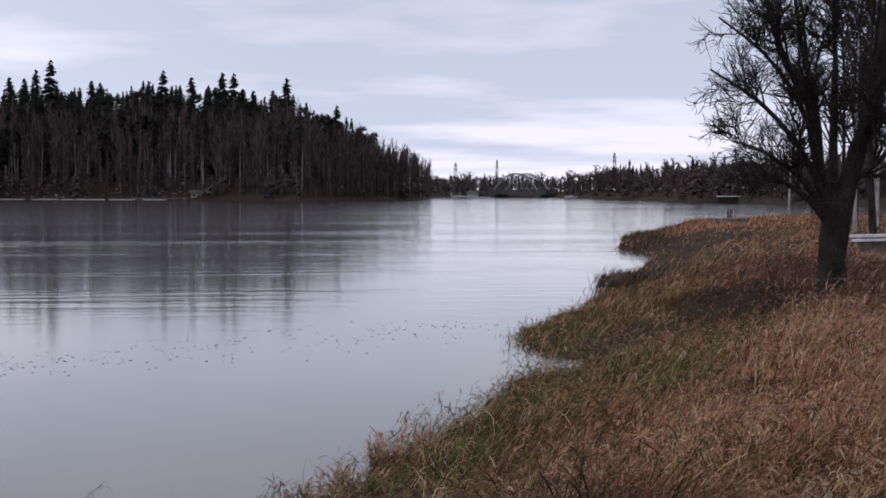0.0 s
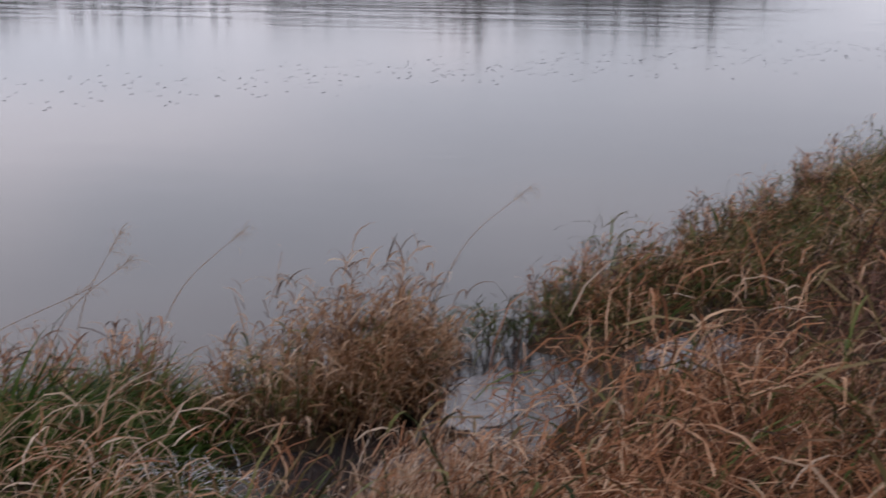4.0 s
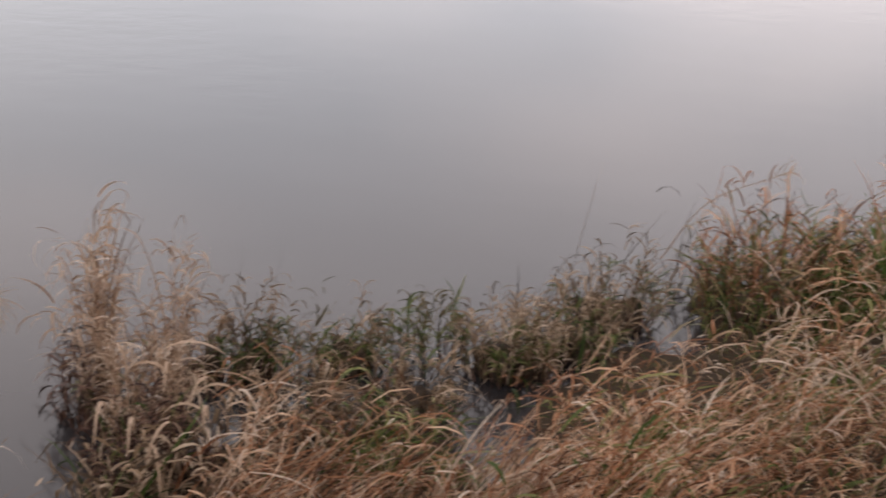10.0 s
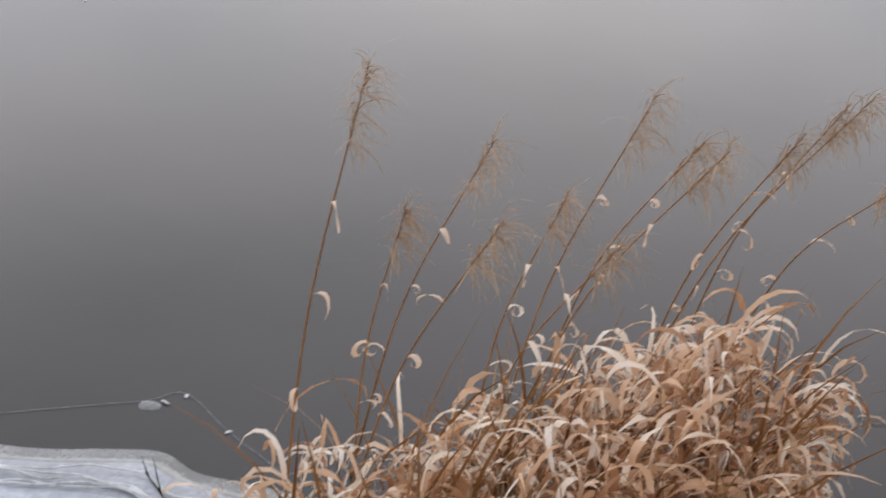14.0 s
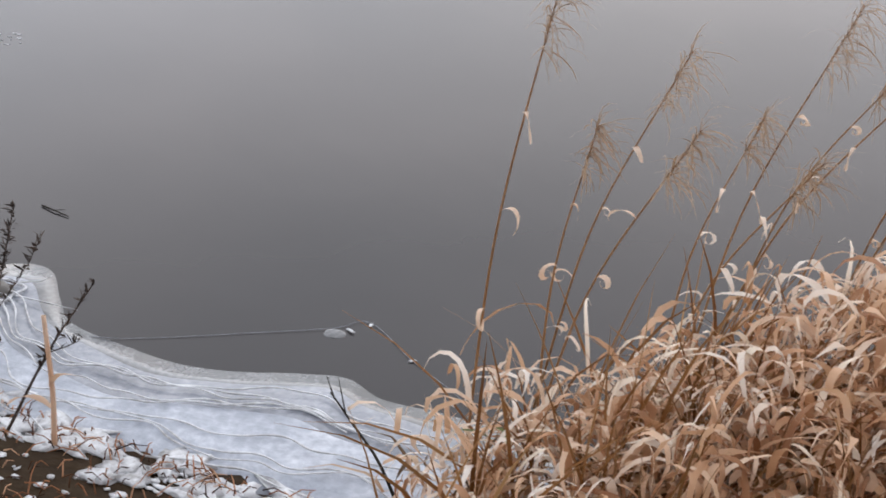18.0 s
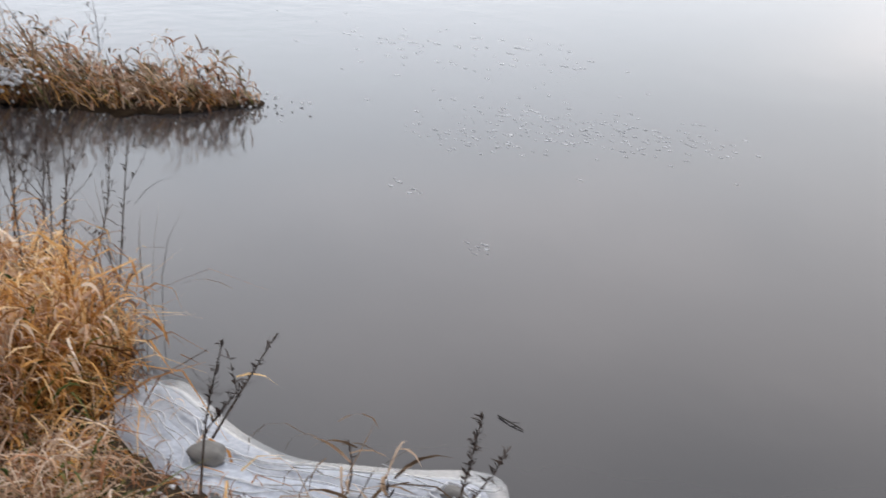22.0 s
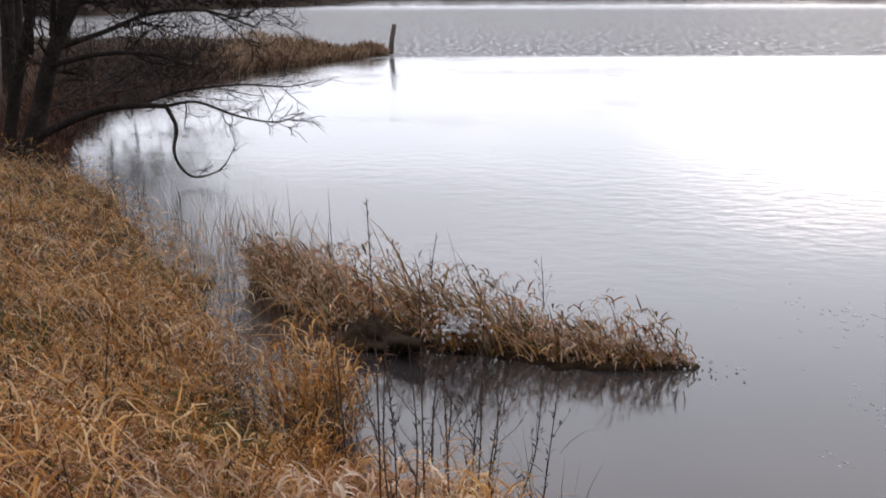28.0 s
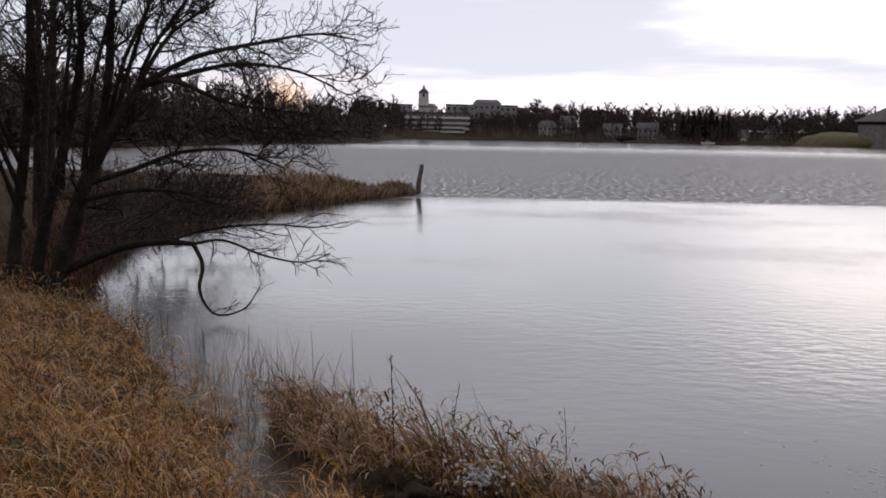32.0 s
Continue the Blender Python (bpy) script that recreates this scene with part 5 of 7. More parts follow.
# line frozen into the thin ice, with a small float at its bend
bobber = thing("float", (-2.24, 3.45, 0.0), "small pale float frozen in with white rime", "float")
part("disc", lump((0.035, 0.028, 0.002), 0.2, 2, 1.0), THIN_ICE, bobber)
part("rime", placed(lump((0.016, 0.004, 0.002), 0.8, 6, 1.0), (0.035, 0.03, 0.006), 20), FROST, bobber, "white rime crust")
line = thing("frozen_line", (0, 0, 0), "thin frosted line lying on the ice skin", "line")
L = smooth_line([(-2.95, 3.04, 0.02), (-2.79, 3.12, 0.004), (-2.64, 3.21, 0.003), (-2.45, 3.34, 0.003), (-2.26, 3.47, 0.004), (-2.18, 3.55, 0.004), (-1.96, 3.42, 0.003), (-1.78, 3.33, 0.003), (-1.67, 3.25, 0.01)], 6)
part("cord", tubes(L, np.full(len(L), 0.0008), 5), GREY_ICE, line)
for kx, ky in [(-1.96, 3.42), (-2.17, 3.54)]:
    part("knot", placed(lump((0.012, 0.007, 0.0012), 0.8, kx, 1.0, 2), (kx, ky, 0.003), kx * 300), FROST, line, "lump of rime on the line")
stick = thing("floating_stick", (-3.54, 3.7, 0.004), "short dark stick on the ice skin", "stick")
part("shaft", rod([(-0.07, 0.015, 0), (0, 0, 0.003), (0.07, -0.01, 0)], 0.0035, 0.002, 5), BARK, stick)
part("twig", rod([(0, 0, 0.003), (0.03, 0.02, 0.005)], 0.002, 0.001, 4), BARK, stick)
bare = thing("bare_twig", (-1.55, 2.70, 0.08), "thin dark forked twig leaning over the ice", "twig")
part("shoot", rod([(0, 0, -0.06), (-0.108, 0.055, 0.069), (-0.216, 0.11, 0.118), (-0.309, 0.155, 0.160)], 0.005, 0.0022, 5, 4), BARK, bare)
part("side_shoot", rod([(-0.247, 0.124, 0.13), (-0.277, 0.144, 0.22)], 0.003, 0.001, 4), BARK, bare)
part("side_shoot", rod([(-0.293, 0.147, 0.15), (-0.327, 0.167, 0.195)], 0.0025, 0.001, 4), BARK, bare)

# thin flakes of ice afloat
flakes = []
for cx, cy, rx, ry, m, sz in [(-6.15, 6.9, 0.9, 0.55, 150, 0.02), (-5.6, 7.1, 0.5, 0.5, 70, 0.02), (-6.4, 6.4, 0.5, 0.3, 60, 0.016), (-7.6, 8.0, 1.5, 0.7, 50, 0.026), (-4.9, 4.97, 0.16, 0.12, 9, 0.018), (-5.9, 5.45, 0.3, 0.1, 10, 0.02), (-8.6, 8.2, 1.4, 0.7, 40, 0.03)]:
    for _ in range(m):
        x, y, s = rng.normal(cx, rx * 0.5), rng.normal(cy, ry * 0.5), rng.uniform(0.3, 1.0) * sz
        a = np.sort(rng.uniform(0, 6.28, 6))
        rr = s * rng.uniform(0.5, 1.0, 6)
        ringp = np.column_stack([x + np.sin(a) * rr * 1.6, y + np.cos(a) * rr * 0.8])
        V = np.vstack([np.column_stack([ringp, np.full(6, 0.0015)]), np.column_stack([ringp * 1.0, np.full(6, -0.006)])])
        F = [(0, 5, 4, 3), (0, 3, 2, 1)] + [(i, (i + 1) % 6, 6 + (i + 1) % 6, 6 + i) for i in range(6)]
        flakes.append((V, np.array(F)))
tagged(new("ice_flakes", raw_mesh("ice_flakes", *joined(flakes), FLAKE_ICE, False)), "thin white ice flakes afloat off the bank", "ice flakes", kind="stuff")
flakes = []
for _ in range(520):
    x = rng.uniform(8, 26)
    y = 16.5 + 0.42 * (14 - x) * 0.6 + rng.normal(0, 1.2)
    if shore_distance(np.array([x]), np.array([y]))[0] > -0.6:
        continue
    s, a = rng.uniform(0.006, 0.024), rng.normal(2.3, 0.6)
    d = np.array([math.sin(a), math.cos(a)])
    q = np.array([x, y])
    e = np.array([d[1], -d[0]])
    P4 = [q - d * s, q + e * s * 0.22, q + d * s, q - e * s * 0.22]
    V = np.array([(*p, 0.004) for p in P4] + [(*p, -0.01) for p in P4])
    V[2, 2] += 0.004
    F = np.array([(0, 1, 2, 3), (0, 4, 5, 1), (1, 5, 6, 2), (2, 6, 7, 3), (3, 7, 4, 0)])
    flakes.append((V, F))
tagged(new("floating_ice_bits", raw_mesh("floating_ice_bits", *joined(flakes), GREY_ICE, False)), "scattered thin bits of ice on the still water", "ice bits", kind="stuff")


# ---- dark dead weeds (mugwort) ----
def weed(base, top, label, tufts=26, side=4, spread=0.14):
    base, top = np.array(base, float), np.array(top, float)
    root = thing("dead_weed", (0, 0, 0), label, "weed", "dead weeds on the bank")
    mid = (base + top) / 2 + rng.normal(0, 0.03, 3)
    L = smooth_line([base, mid, top], 7)
    part("stalk", tubes(L, np.linspace(0.0048, 0.0018, len(L)), 5), WEED, root)
    H = np.linalg.norm(top - base)
    Q, S = children(L[None], np.linspace(0.006, 0.002, len(L))[None], side, (0.16 * H, 0.42 * H), (0.35, 0.8), 5, 0.25, 0.12, 0.1, 0.5, 0.3, 0.85)
    for q, s in zip(Q, S):
        part("side_stalk", tubes(q, s, 4), WEED, root)
    lines = [L[len(L) // 3:]] + [q[1:] for q in Q]
    pcs = []
    for ln_ in lines:
        m = max(6, int(tufts * np.linalg.norm(ln_[-1] - ln_[0]) / 0.4))
        t = rng.uniform(0, len(ln_) - 1.001, m)
        i = t.astype(int)
        b0 = ln_[i] + (ln_[i + 1] - ln_[i]) * (t - i)[:, None]
        pcs.append(ribbons(b0, rng.uniform(0, 6.3, m), rng.uniform(0.014, 0.04, m), rng.uniform(0.3, 1.4, m), rng.uniform(-0.5, 1.2, m), rng.uniform(0.004, 0.009, m), 2, rng.uniform(0, 6.3, m)))
    part("seed_fluff", joined(pcs), WEED, root, "small dark withered seed heads", kind="stuff")
    return root


WL = "dark withered mugwort stalk with seed heads"
weed((-2.64, 2.3, 0.12), (-3.06, 3.06, 0.4), WL + " above the shore ice", 110, 3)
weed((-3.72, 2.5, 0.1), (-3.89, 2.74, 0.5), WL + " by the ice", 110, 2)
weed((-3.78, 2.6, 0.24), (-3.79, 2.88, 0.51), WL + " leaning over ice", 80, 1)
weed((-2.66, 2.54, 0.06), (-2.6, 2.86, 0.36), WL + " leaning over the ice edge", 90, 2)
weed((-3.5, 2.9, 0.03), (-3.6, 3.0, 0.16), WL, 30, 1)
for sx, sy, tx, ty, tz in [(-5.32, 2.56, -5.68, 2.68, 1.55), (-5.23, 2.71, -5.57, 2.86, 1.25), (-6.01, 2.76, -6.41, 2.86, 0.9), (-5.2, 2.88, -5.5, 3.12, 1.06), (-5.04, 3.06, -5.3, 3.36, 0.8), (-5.29, 2.61, -5.65, 2.73, 1.0),
                           (-6.5, 2.95, -6.9, 3.05, 0.75), (-5.17, 2.79, -5.53, 2.93, 1.1), (-5.27, 2.65, -5.6, 2.82, 1.0), (-4.9, 2.8, -5.1, 3.0, 0.95), (-5.0, 2.5, -5.35, 2.6, 1.1),
                           (-5.6, 2.95, -5.85, 3.1, 0.85), (-5.45, 3.05, -5.75, 3.3, 0.95), (-5.75, 3.2, -5.95, 3.45, 0.7), (-6.2, 3.3, -6.45, 3.5, 0.75), (-5.9, 3.5, -6.05, 3.75, 0.6)]:
    weed((sx, sy, max(0.0, float(ground_height(np.array([sx]), np.array([sy]))[0]))), (tx, ty, tz), "tall thin dark weed stalk with dry seed heads", 22, 5)
for sx, sy, tz in [(-4.6, 1.3, 1.3), (-5.2, 1.5, 1.25), (-5.9, 1.6, 1.3), (-3.9, 1.2, 1.15), (-6.6, 1.9, 1.3), (-5.5, 1.1, 1.35)]:
    z = float(ground_height(np.array([sx]), np.array([sy]))[0])
    weed((sx, sy, z), (sx + rng.normal(0, 0.08), sy + rng.normal(0, 0.08), z + 0.75), "brown dead weed among matted bank grass", 30, 5)
for sx, sy in [(4.6, 3.4), (5.2, 3.6), (4.9, 3.2), (5.8, 3.9), (6.4, 3.8), (7.2, 4.2)]:
    z = float(ground_height(np.array([sx]), np.array([sy]))[0])
    weed((sx, sy, z), (sx + 0.1, sy - 0.05, z + 0.62), "dead brown thistle stalk among dry grass", 12, 4)

# pale cut stub on the bank
stub = thing("cut_reed_stub", (-2.51, 2.55, 0.06), "pale orange broken reed stub on the bank", "reed stub")
part("stem", rod([(0, 0, 0), (0.01, 0.01, 0.16), (-0.005, 0.03, 0.36)], 0.008, 0.006, 6, 4), REED_LEAF, stub)
part("leaf", curl_leaf(np.array([0.005, 0.01, 0.17]), 2.0, 0.14, 0.012, 1.6), REED_LEAF, stub)
part("leaf", curl_leaf(np.array([0.005, 0.01, 0.1]), 4.0, 0.16, 0.014, 2.4), REED_LEAF, stub)
for gx, gy in [(-2.2, 2.05), (-2.0, 2.0), (-1.85, 2.1), (-2.35, 1.95), (-1.65, 2.2), (-2.7, 2.0)]:
    tussock((gx, gy), 0.05, 0.17, 14, "small tuft of yellow-green and straw grass on dark soil", GRASS_PALE, 0.5, 0.3, 0.2, (0.5, 2.2), False)

# ---- reed island ----
island = thing("reed_island", (-9.3, 5.1, 0), "low islet of brown reeds on a dark root mat", "reed island")
IO = np.array([-9.3, 5.1, 0])
AX = [(-7.95, 6.0), (-8.35, 5.62), (-8.95, 5.3), (-9.65, 4.95), (-10.5, 4.8), (-11.4, 4.86), (-12.2, 4.88)]
HW = [0.12, 0.3, 0.42, 0.5, 0.42, 0.35, 0.2]
AXL = smooth_line([(*p, 0) for p in AX], 4)
HWL = np.interp(np.linspace(0, 1, len(AXL)), np.linspace(0, 1, len(HW)), HW)
pieces = []
for p, w in zip(AXL, HWL):
    V, F = lump((w * 0.72, w * 0.72, 0.05), 1.1, p[0], 0.8, 2)
    pieces.append((V + p - IO, F))
part("root_mat", joined(pieces), GROUND_MAT, island, "dark matted roots and soil")
V, F = lump((0.3, 0.2, 0.14), 1.2, 9, 0.9, 4)
part("dark_hump", (V + np.array([-9.4, 4.6, 0.03]) - IO, F), GROUND_MAT, island, "dark bare earth hump")
for nm, mat, m, ln_, ld, be, w in [("pale_reedbed", GRASS_PALE, 500, (0.25, 0.62), 0.2, (0.4, 3.2), (0.006, 0.013)), ("dry_reedbed", GRASS_FADED, 750, (0.3, 0.72), 0.2, (0.3, 2.6), (0.007, 0.015)), ("golden_reedbed", GRASS_GOLD, 750, (0.25, 0.6), 0.25, (0.6, 2.8), (0.007, 0.015)),
                                   ("green_grass", GRASS_GREEN, 170, (0.25, 0.5), 0.3, (0.5, 1.6), (0.007, 0.012)), ("stalk_stand", STALK, 80, (0.4, 0.75), 0.12, (0.1, 0.5), (0.004, 0.007))]:
    t = rng.uniform(0, 1, m) ** 0.9 * (len(AXL) - 1.001)
    i = t.astype(int)
    c = AXL[i] + (AXL[i + 1] - AXL[i]) * (t - i)[:, None]
    hw = HWL[i]
    a, rr = rng.uniform(0, 6.3, m), np.sqrt(rng.uniform(size=m)) * hw
    b0 = np.column_stack([c[:, 0] + np.sin(a) * rr, c[:, 1] + np.cos(a) * rr, np.full(m, 0.02)])
    keep = ~((np.hypot(b0[:, 0] + 9.4, (b0[:, 1] - 4.55) * 1.3) < 0.42) & (rng.uniform(size=m) < 0.85))
    b0, a = b0[keep], a[keep]
    m = len(b0)
    clumpy = np.array([0.98 + 1.05 * noise.noise(Vector((q[0] * 2.3, q[1] * 2.3, 7.7))) for q in b0])
    tall = 0.92 * clumpy * rng.uniform(*ln_, m) * np.interp(b0[:, 0], [-12.2, -11, -9.5, -8.3, -7.9], [0.8, 0.95, 1.0, 0.85, 0.45])
    part(nm, ribbons(b0 - IO, -2.5 + rng.normal(0, 0.6, m), tall, np.abs(rng.normal(ld + 0.12, 0.14, m)), rng.uniform(*be, m), rng.uniform(*w, m), 5, rng.uniform(0, 6.3, m), 0.5), mat, island, kind="stuff")
for nm, mat, m in [("curled_leaves", GRASS_PALE, 1300), ("brown_leaves", GRASS_DRY, 1100), ("dark_leaves", GRASS_OLIVE, 700)]:
    t = rng.uniform(0, 1, m) ** 0.9 * (len(AXL) - 1.001)
    i = t.astype(int)
    c = AXL[i] + (AXL[i + 1] - AXL[i]) * (t - i)[:, None]
    a, rr = rng.uniform(0, 6.3, m), np.sqrt(rng.uniform(size=m)) * HWL[i] * 1.05
    x, y = c[:, 0] + np.sin(a) * rr, c[:, 1] + np.cos(a) * rr
    z = rng.uniform(0.0, 1.0, m) ** 1.2 * np.interp(x, [-12.2, -11, -9.5, -8.3, -7.9], [0.32, 0.42, 0.42, 0.32, 0.13]) * (0.6 + 0.8 * drift(np.column_stack([x, y]), 0.5, 31))
    lean_w = z * 0.35
    b0 = np.column_stack([x + math.sin(-2.5) * lean_w, y + math.cos(-2.5) * lean_w, z + 0.02]) - IO
    part(nm, ribbons(b0, -2.5 + rng.normal(0, 1.4, m), rng.uniform(0.07, 0.2, m), rng.uniform(0.2, 1.2, m), rng.uniform(1.0, 4.0, m), rng.uniform(0.008, 0.018, m), 5, rng.uniform(0, 6.3, m), 0.8), mat, island, kind="stuff")


def frost_bits(at, spread, m, size):
    pcs = []
    for _ in range(m):
        V, F = lump(rng.uniform(0.4, 1.0, 3) * size, 0.8, rng.uniform(0, 60), 1.0, 1)
        pcs.append((V + np.array(at) + rng.normal(0, 1, 3) * spread - IO, F))
    return joined(pcs)


part("frost_patch", frost_bits((-8.85, 4.85, 0.22), (0.1, 0.07, 0.05), 130, 0.016), FROST, island, "white frost patch", kind="stuff")
part("frost_fringe", frost_bits((-8.05, 6.0, 0.03), (0.16, 0.1, 0.015), 70, 0.012), FROST, island, "white rime at the tip", kind="stuff")
weed((-9.0, 5.5, 0.05), (-9.05, 5.6, 0.6), "thin branching dead weed on the reed islet", 14, 6)
weed((-9.9, 5.2, 0.05), (-10.0, 5.3, 0.65), "dark mugwort stalk on the reed islet", 40, 3)
# shallow-water reeds between islet and bank
n = 230
b0 = np.column_stack([rng.uniform(-14.5, -10.5, n), np.zeros(n), np.zeros(n)])
b0[:, 1] = np.interp(b0[:, 0], [-14.5, -10.5], [5.1, 4.4]) + rng.normal(0, 0.3, n)
vf = ribbons(b0, WIND + rng.normal(0, 1, n), rng.uniform(0.35, 0.75, n), np.abs(rng.normal(0.12, 0.1, n)), rng.uniform(0.1, 0.9, n), rng.uniform(0.003, 0.007, n), 4, rng.uniform(0, 6.3, n))
tagged(new("shallow_reeds", raw_mesh("shallow_reeds", *vf, GRASS_FADED)), "sparse thin reeds standing in shallow water", "reeds", kind="stuff")
# clump of golden reeds on the corner of the bank
for tx, ty, tr, th, tn in [(-4.78, 2.42, 0.2, 0.48, 300), (-4.95, 2.8, 0.24, 0.5, 360), (-5.5, 2.85, 0.28, 0.5, 360), (-7.6, 3.3, 0.2, 0.62, 240), (-8.0, 3.35, 0.18, 0.66, 200), (-6.5, 2.75, 0.3, 0.45, 300), (-4.9, 2.35, 0.25, 0.5, 300), (-5.9, 2.6, 0.28, 0.48, 300)]:
    tussock((tx, ty), tr, th, tn, "upright golden-orange reed clump on the bank edge", GRASS_GOLD, 0.08, 0.2, 0.18, (0.5, 3.4), False)
pieces = []
for _ in range(900):
    u = rng.uniform()
    x, y = -4.62 - 1.3 * u + rng.normal(0, 0.05), 2.55 + 0.3 * u + rng.uniform(-0.55, 0.25)
    z = max(0.02, float(ground_height(np.array([x]), np.array([y]))[0])) + rng.uniform(0.0, 0.35)
    pieces.append(curl_leaf(np.array([x, y, z]), WIND + rng.normal(0, 1.4), rng.uniform(0.12, 0.32), rng.uniform(0.009, 0.018), rng.uniform(1.6, 5.5), 7, rng.uniform(0.0, 0.9)))
tagged(new("bank_leaf_litter", raw_mesh("bank_leaf_litter", *joined(pieces), REED_LEAF_ORANGE)), "curled orange-tan reed leaves on the bank edge", "reed leaves", kind="stuff")
stone((-13.0, 4.45, 0.03), (0.3, 0.22, 0.16), "dark rounded stone at the foot of the bank", STONE, 21)
stone((-12.4, 4.25, 0.03), (0.22, 0.2, 0.14), "dark wet stone at the foot of the bank", STONE, 22)
stone((36.4, 14.75, 0.1), (0.34, 0.36, 0.5), "dark mossy boulder at the water's edge", SOIL, 23)


# ---- bare riverside trees ----
def bare_tree(name, label, trunks, limbs, twig_len, mat, seed_counts=(5, 5, 4), radii=(0.2, 0.08), lift=0.05, sway=0.2, fine=(0.0042, 0.003), bare_trunk=False):
    """Hand-laid trunks and limbs; branches and twigs grow off them."""
    root = thing(name, trunks[0][0], label, "tree")
    o = np.array(trunks[0][0])
    k = 13

    def even(line):
        s = smooth_line(line, 6)
        d = np.concatenate([[0], np.cumsum(np.linalg.norm(np.diff(s, axis=0), axis=1))])
        q = np.linspace(0, d[-1], k)
        return np.stack([np.interp(q, d, s[:, i]) for i in range(3)], 1)

    T = [even(t) for t in trunks]
    for n_, t in enumerate(T):
        r = np.linspace(1, 0.42, k) * radii[0] * (1.0 if n_ == 0 else 0.62)
        r[:3] *= np.array([1.3, 1.12, 1.02])
        V, F = tubes(t - o, r, 12)
        V += np.array([[noise.noise(Vector(v) * 6) for _ in range(1)][0] for v in V])[:, None] * 0.02
        part("trunk", (V, F), mat, root, "dark furrowed trunk")
    M = [even(t) for t in limbs]
    for t in M:
        part("limb", tubes(t - o, np.linspace(1, 0.22, k) * radii[1], 7), mat, root)
    T = [] if bare_trunk else T
    P = np.stack(M + T)
    R = np.stack([np.linspace(1, 0.22, k) * radii[1]] * len(M) + [np.linspace(1, 0.42, k) * radii[0] * 0.5] * len(T))
    b1, r1 = children(P, R, seed_counts[0], (twig_len * 0.8, twig_len * 1.6), (0.4, 1.0), 7, 0.3, lift, sway, 0.5, 0.3)
    b2, r2 = children(b1, r1, seed_counts[1], (twig_len * 0.45, twig_len * 0.95), (0.4, 1.1), 6, 0.15, lift, sway * 1.2, 0.6, 0.35)
    b3, r3 = children(b2, r2, seed_counts[2], (twig_len * 0.25, twig_len * 0.6), (0.3, 1.0), 5, 0.15, lift, sway * 1.5, 0.7, 0.5)
    for q, s in zip(b1, r1):
        part("branch", tubes(q - o, np.maximum(s, 0.007), 5), mat, root)
    V, F = joined([tubes(b2 - o, np.maximum(r2, fine[0]), 4), tubes(b3 - o, np.maximum(r3, fine[1]), 3)])
    part("twig_crown", (V, F), TWIG, root, "fine dark bare twigs", kind="stuff")
    return root


bare_tree("willow_tree", "leaning many-trunked bare willow at the water's edge",
          [[(-21.9, 5.23, 0.1), (-21.75, 5.4, 0.93), (-21.51, 5.54, 1.64), (-21.43, 5.84, 2.25), (-21.32, 6.24, 2.99)],
           [(-22.32, 4.7, 0.1), (-22.3, 4.79, 1.07), (-22.28, 4.9, 2.25), (-22.26, 4.97, 3.41), (-22.28, 4.91, 5.4)],
           [(-22.55, 5.07, 0.1), (-22.5, 5.27, 1.21), (-22.45, 5.51, 2.25), (-22.4, 5.71, 3.44), (-22.42, 5.61, 5.4)],
           [(-22.0, 5.3, 0.3), (-22.06, 5.81, 2.01), (-22.01, 6.0, 3.04), (-21.99, 6.05, 4.21), (-21.96, 6.17, 5.6)]],
          [[(-21.32, 6.24, 2.99), (-20.93, 6.8, 3.18), (-20.43, 7.35, 3.32), (-19.88, 7.95, 3.24), (-19.48, 8.39, 3.01)],
           [(-21.32, 6.24, 2.99), (-21.01, 6.91, 3.41), (-20.61, 7.74, 3.63), (-20.14, 8.38, 3.76), (-19.73, 8.82, 3.67)],
           [(-21.38, 6.02, 2.6), (-21.41, 6.64, 3.65), (-21.45, 7.14, 4.06), (-21.44, 7.8, 4.6)],
           [(-21.72, 5.92, 2.25), (-21.64, 6.22, 3.34), (-21.56, 6.49, 4.35), (-21.52, 6.6, 5.4)],
           [(-21.51, 5.54, 1.64), (-21.14, 6.14, 1.87), (-20.67, 6.63, 2.11), (-20.24, 7.28, 2.15), (-19.74, 7.76, 1.93)],
           [(-21.53, 5.46, 1.41), (-20.87, 5.98, 1.58), (-20.2, 6.47, 1.59), (-19.63, 6.9, 1.42)],
           [(-21.32, 6.24, 2.99), (-20.81, 6.53, 3.09), (-20.2, 7.11, 2.79), (-19.81, 7.59, 2.71), (-19.4, 8.07, 2.64)]]
          + [[(-22.2, 5.1 + 0.3 * j, 1.3 + 0.25 * j), (-22.0 + 0.1 * j, 5.0 + 0.36 * j, 2.6 + 0.2 * j), (-21.8 + 0.12 * j, 4.9 + 0.5 * j, 3.8 + 0.1 * j), (-21.6 + 0.1 * j, 4.7 + 0.7 * j, 5.6 - 0.1 * j)] for j in range(5)]
          + [[(-22.3, 4.9, 1.0 + 0.4 * j), (-22.0, 4.5 - 0.1 * j, 1.9 + 0.5 * j), (-21.8, 4.2 - 0.15 * j, 2.6 + 0.6 * j), (-21.7, 3.9, 3.2 + 0.7 * j)] for j in range(3)],
          0.8, BARK, (9, 7, 5), (0.15, 0.046), 0.03, 0.32, (0.005, 0.0036))
bough = thing("fallen_bough", (-20.27, 6.26, 0.92), "low dark bough that droops into the water", "bough")
BO = np.array([-20.27, 6.26, 0.92])
DROOP = smooth_line([(-19.67, 6.49, 0.94), (-19.44, 6.54, 0.68), (-19.26, 6.44, 0.41), (-19.05, 6.45, 0.21), (-18.89, 6.59, 0.09), (-18.79, 6.89, 0.18), (-18.73, 7.04, 0.43)], 4)
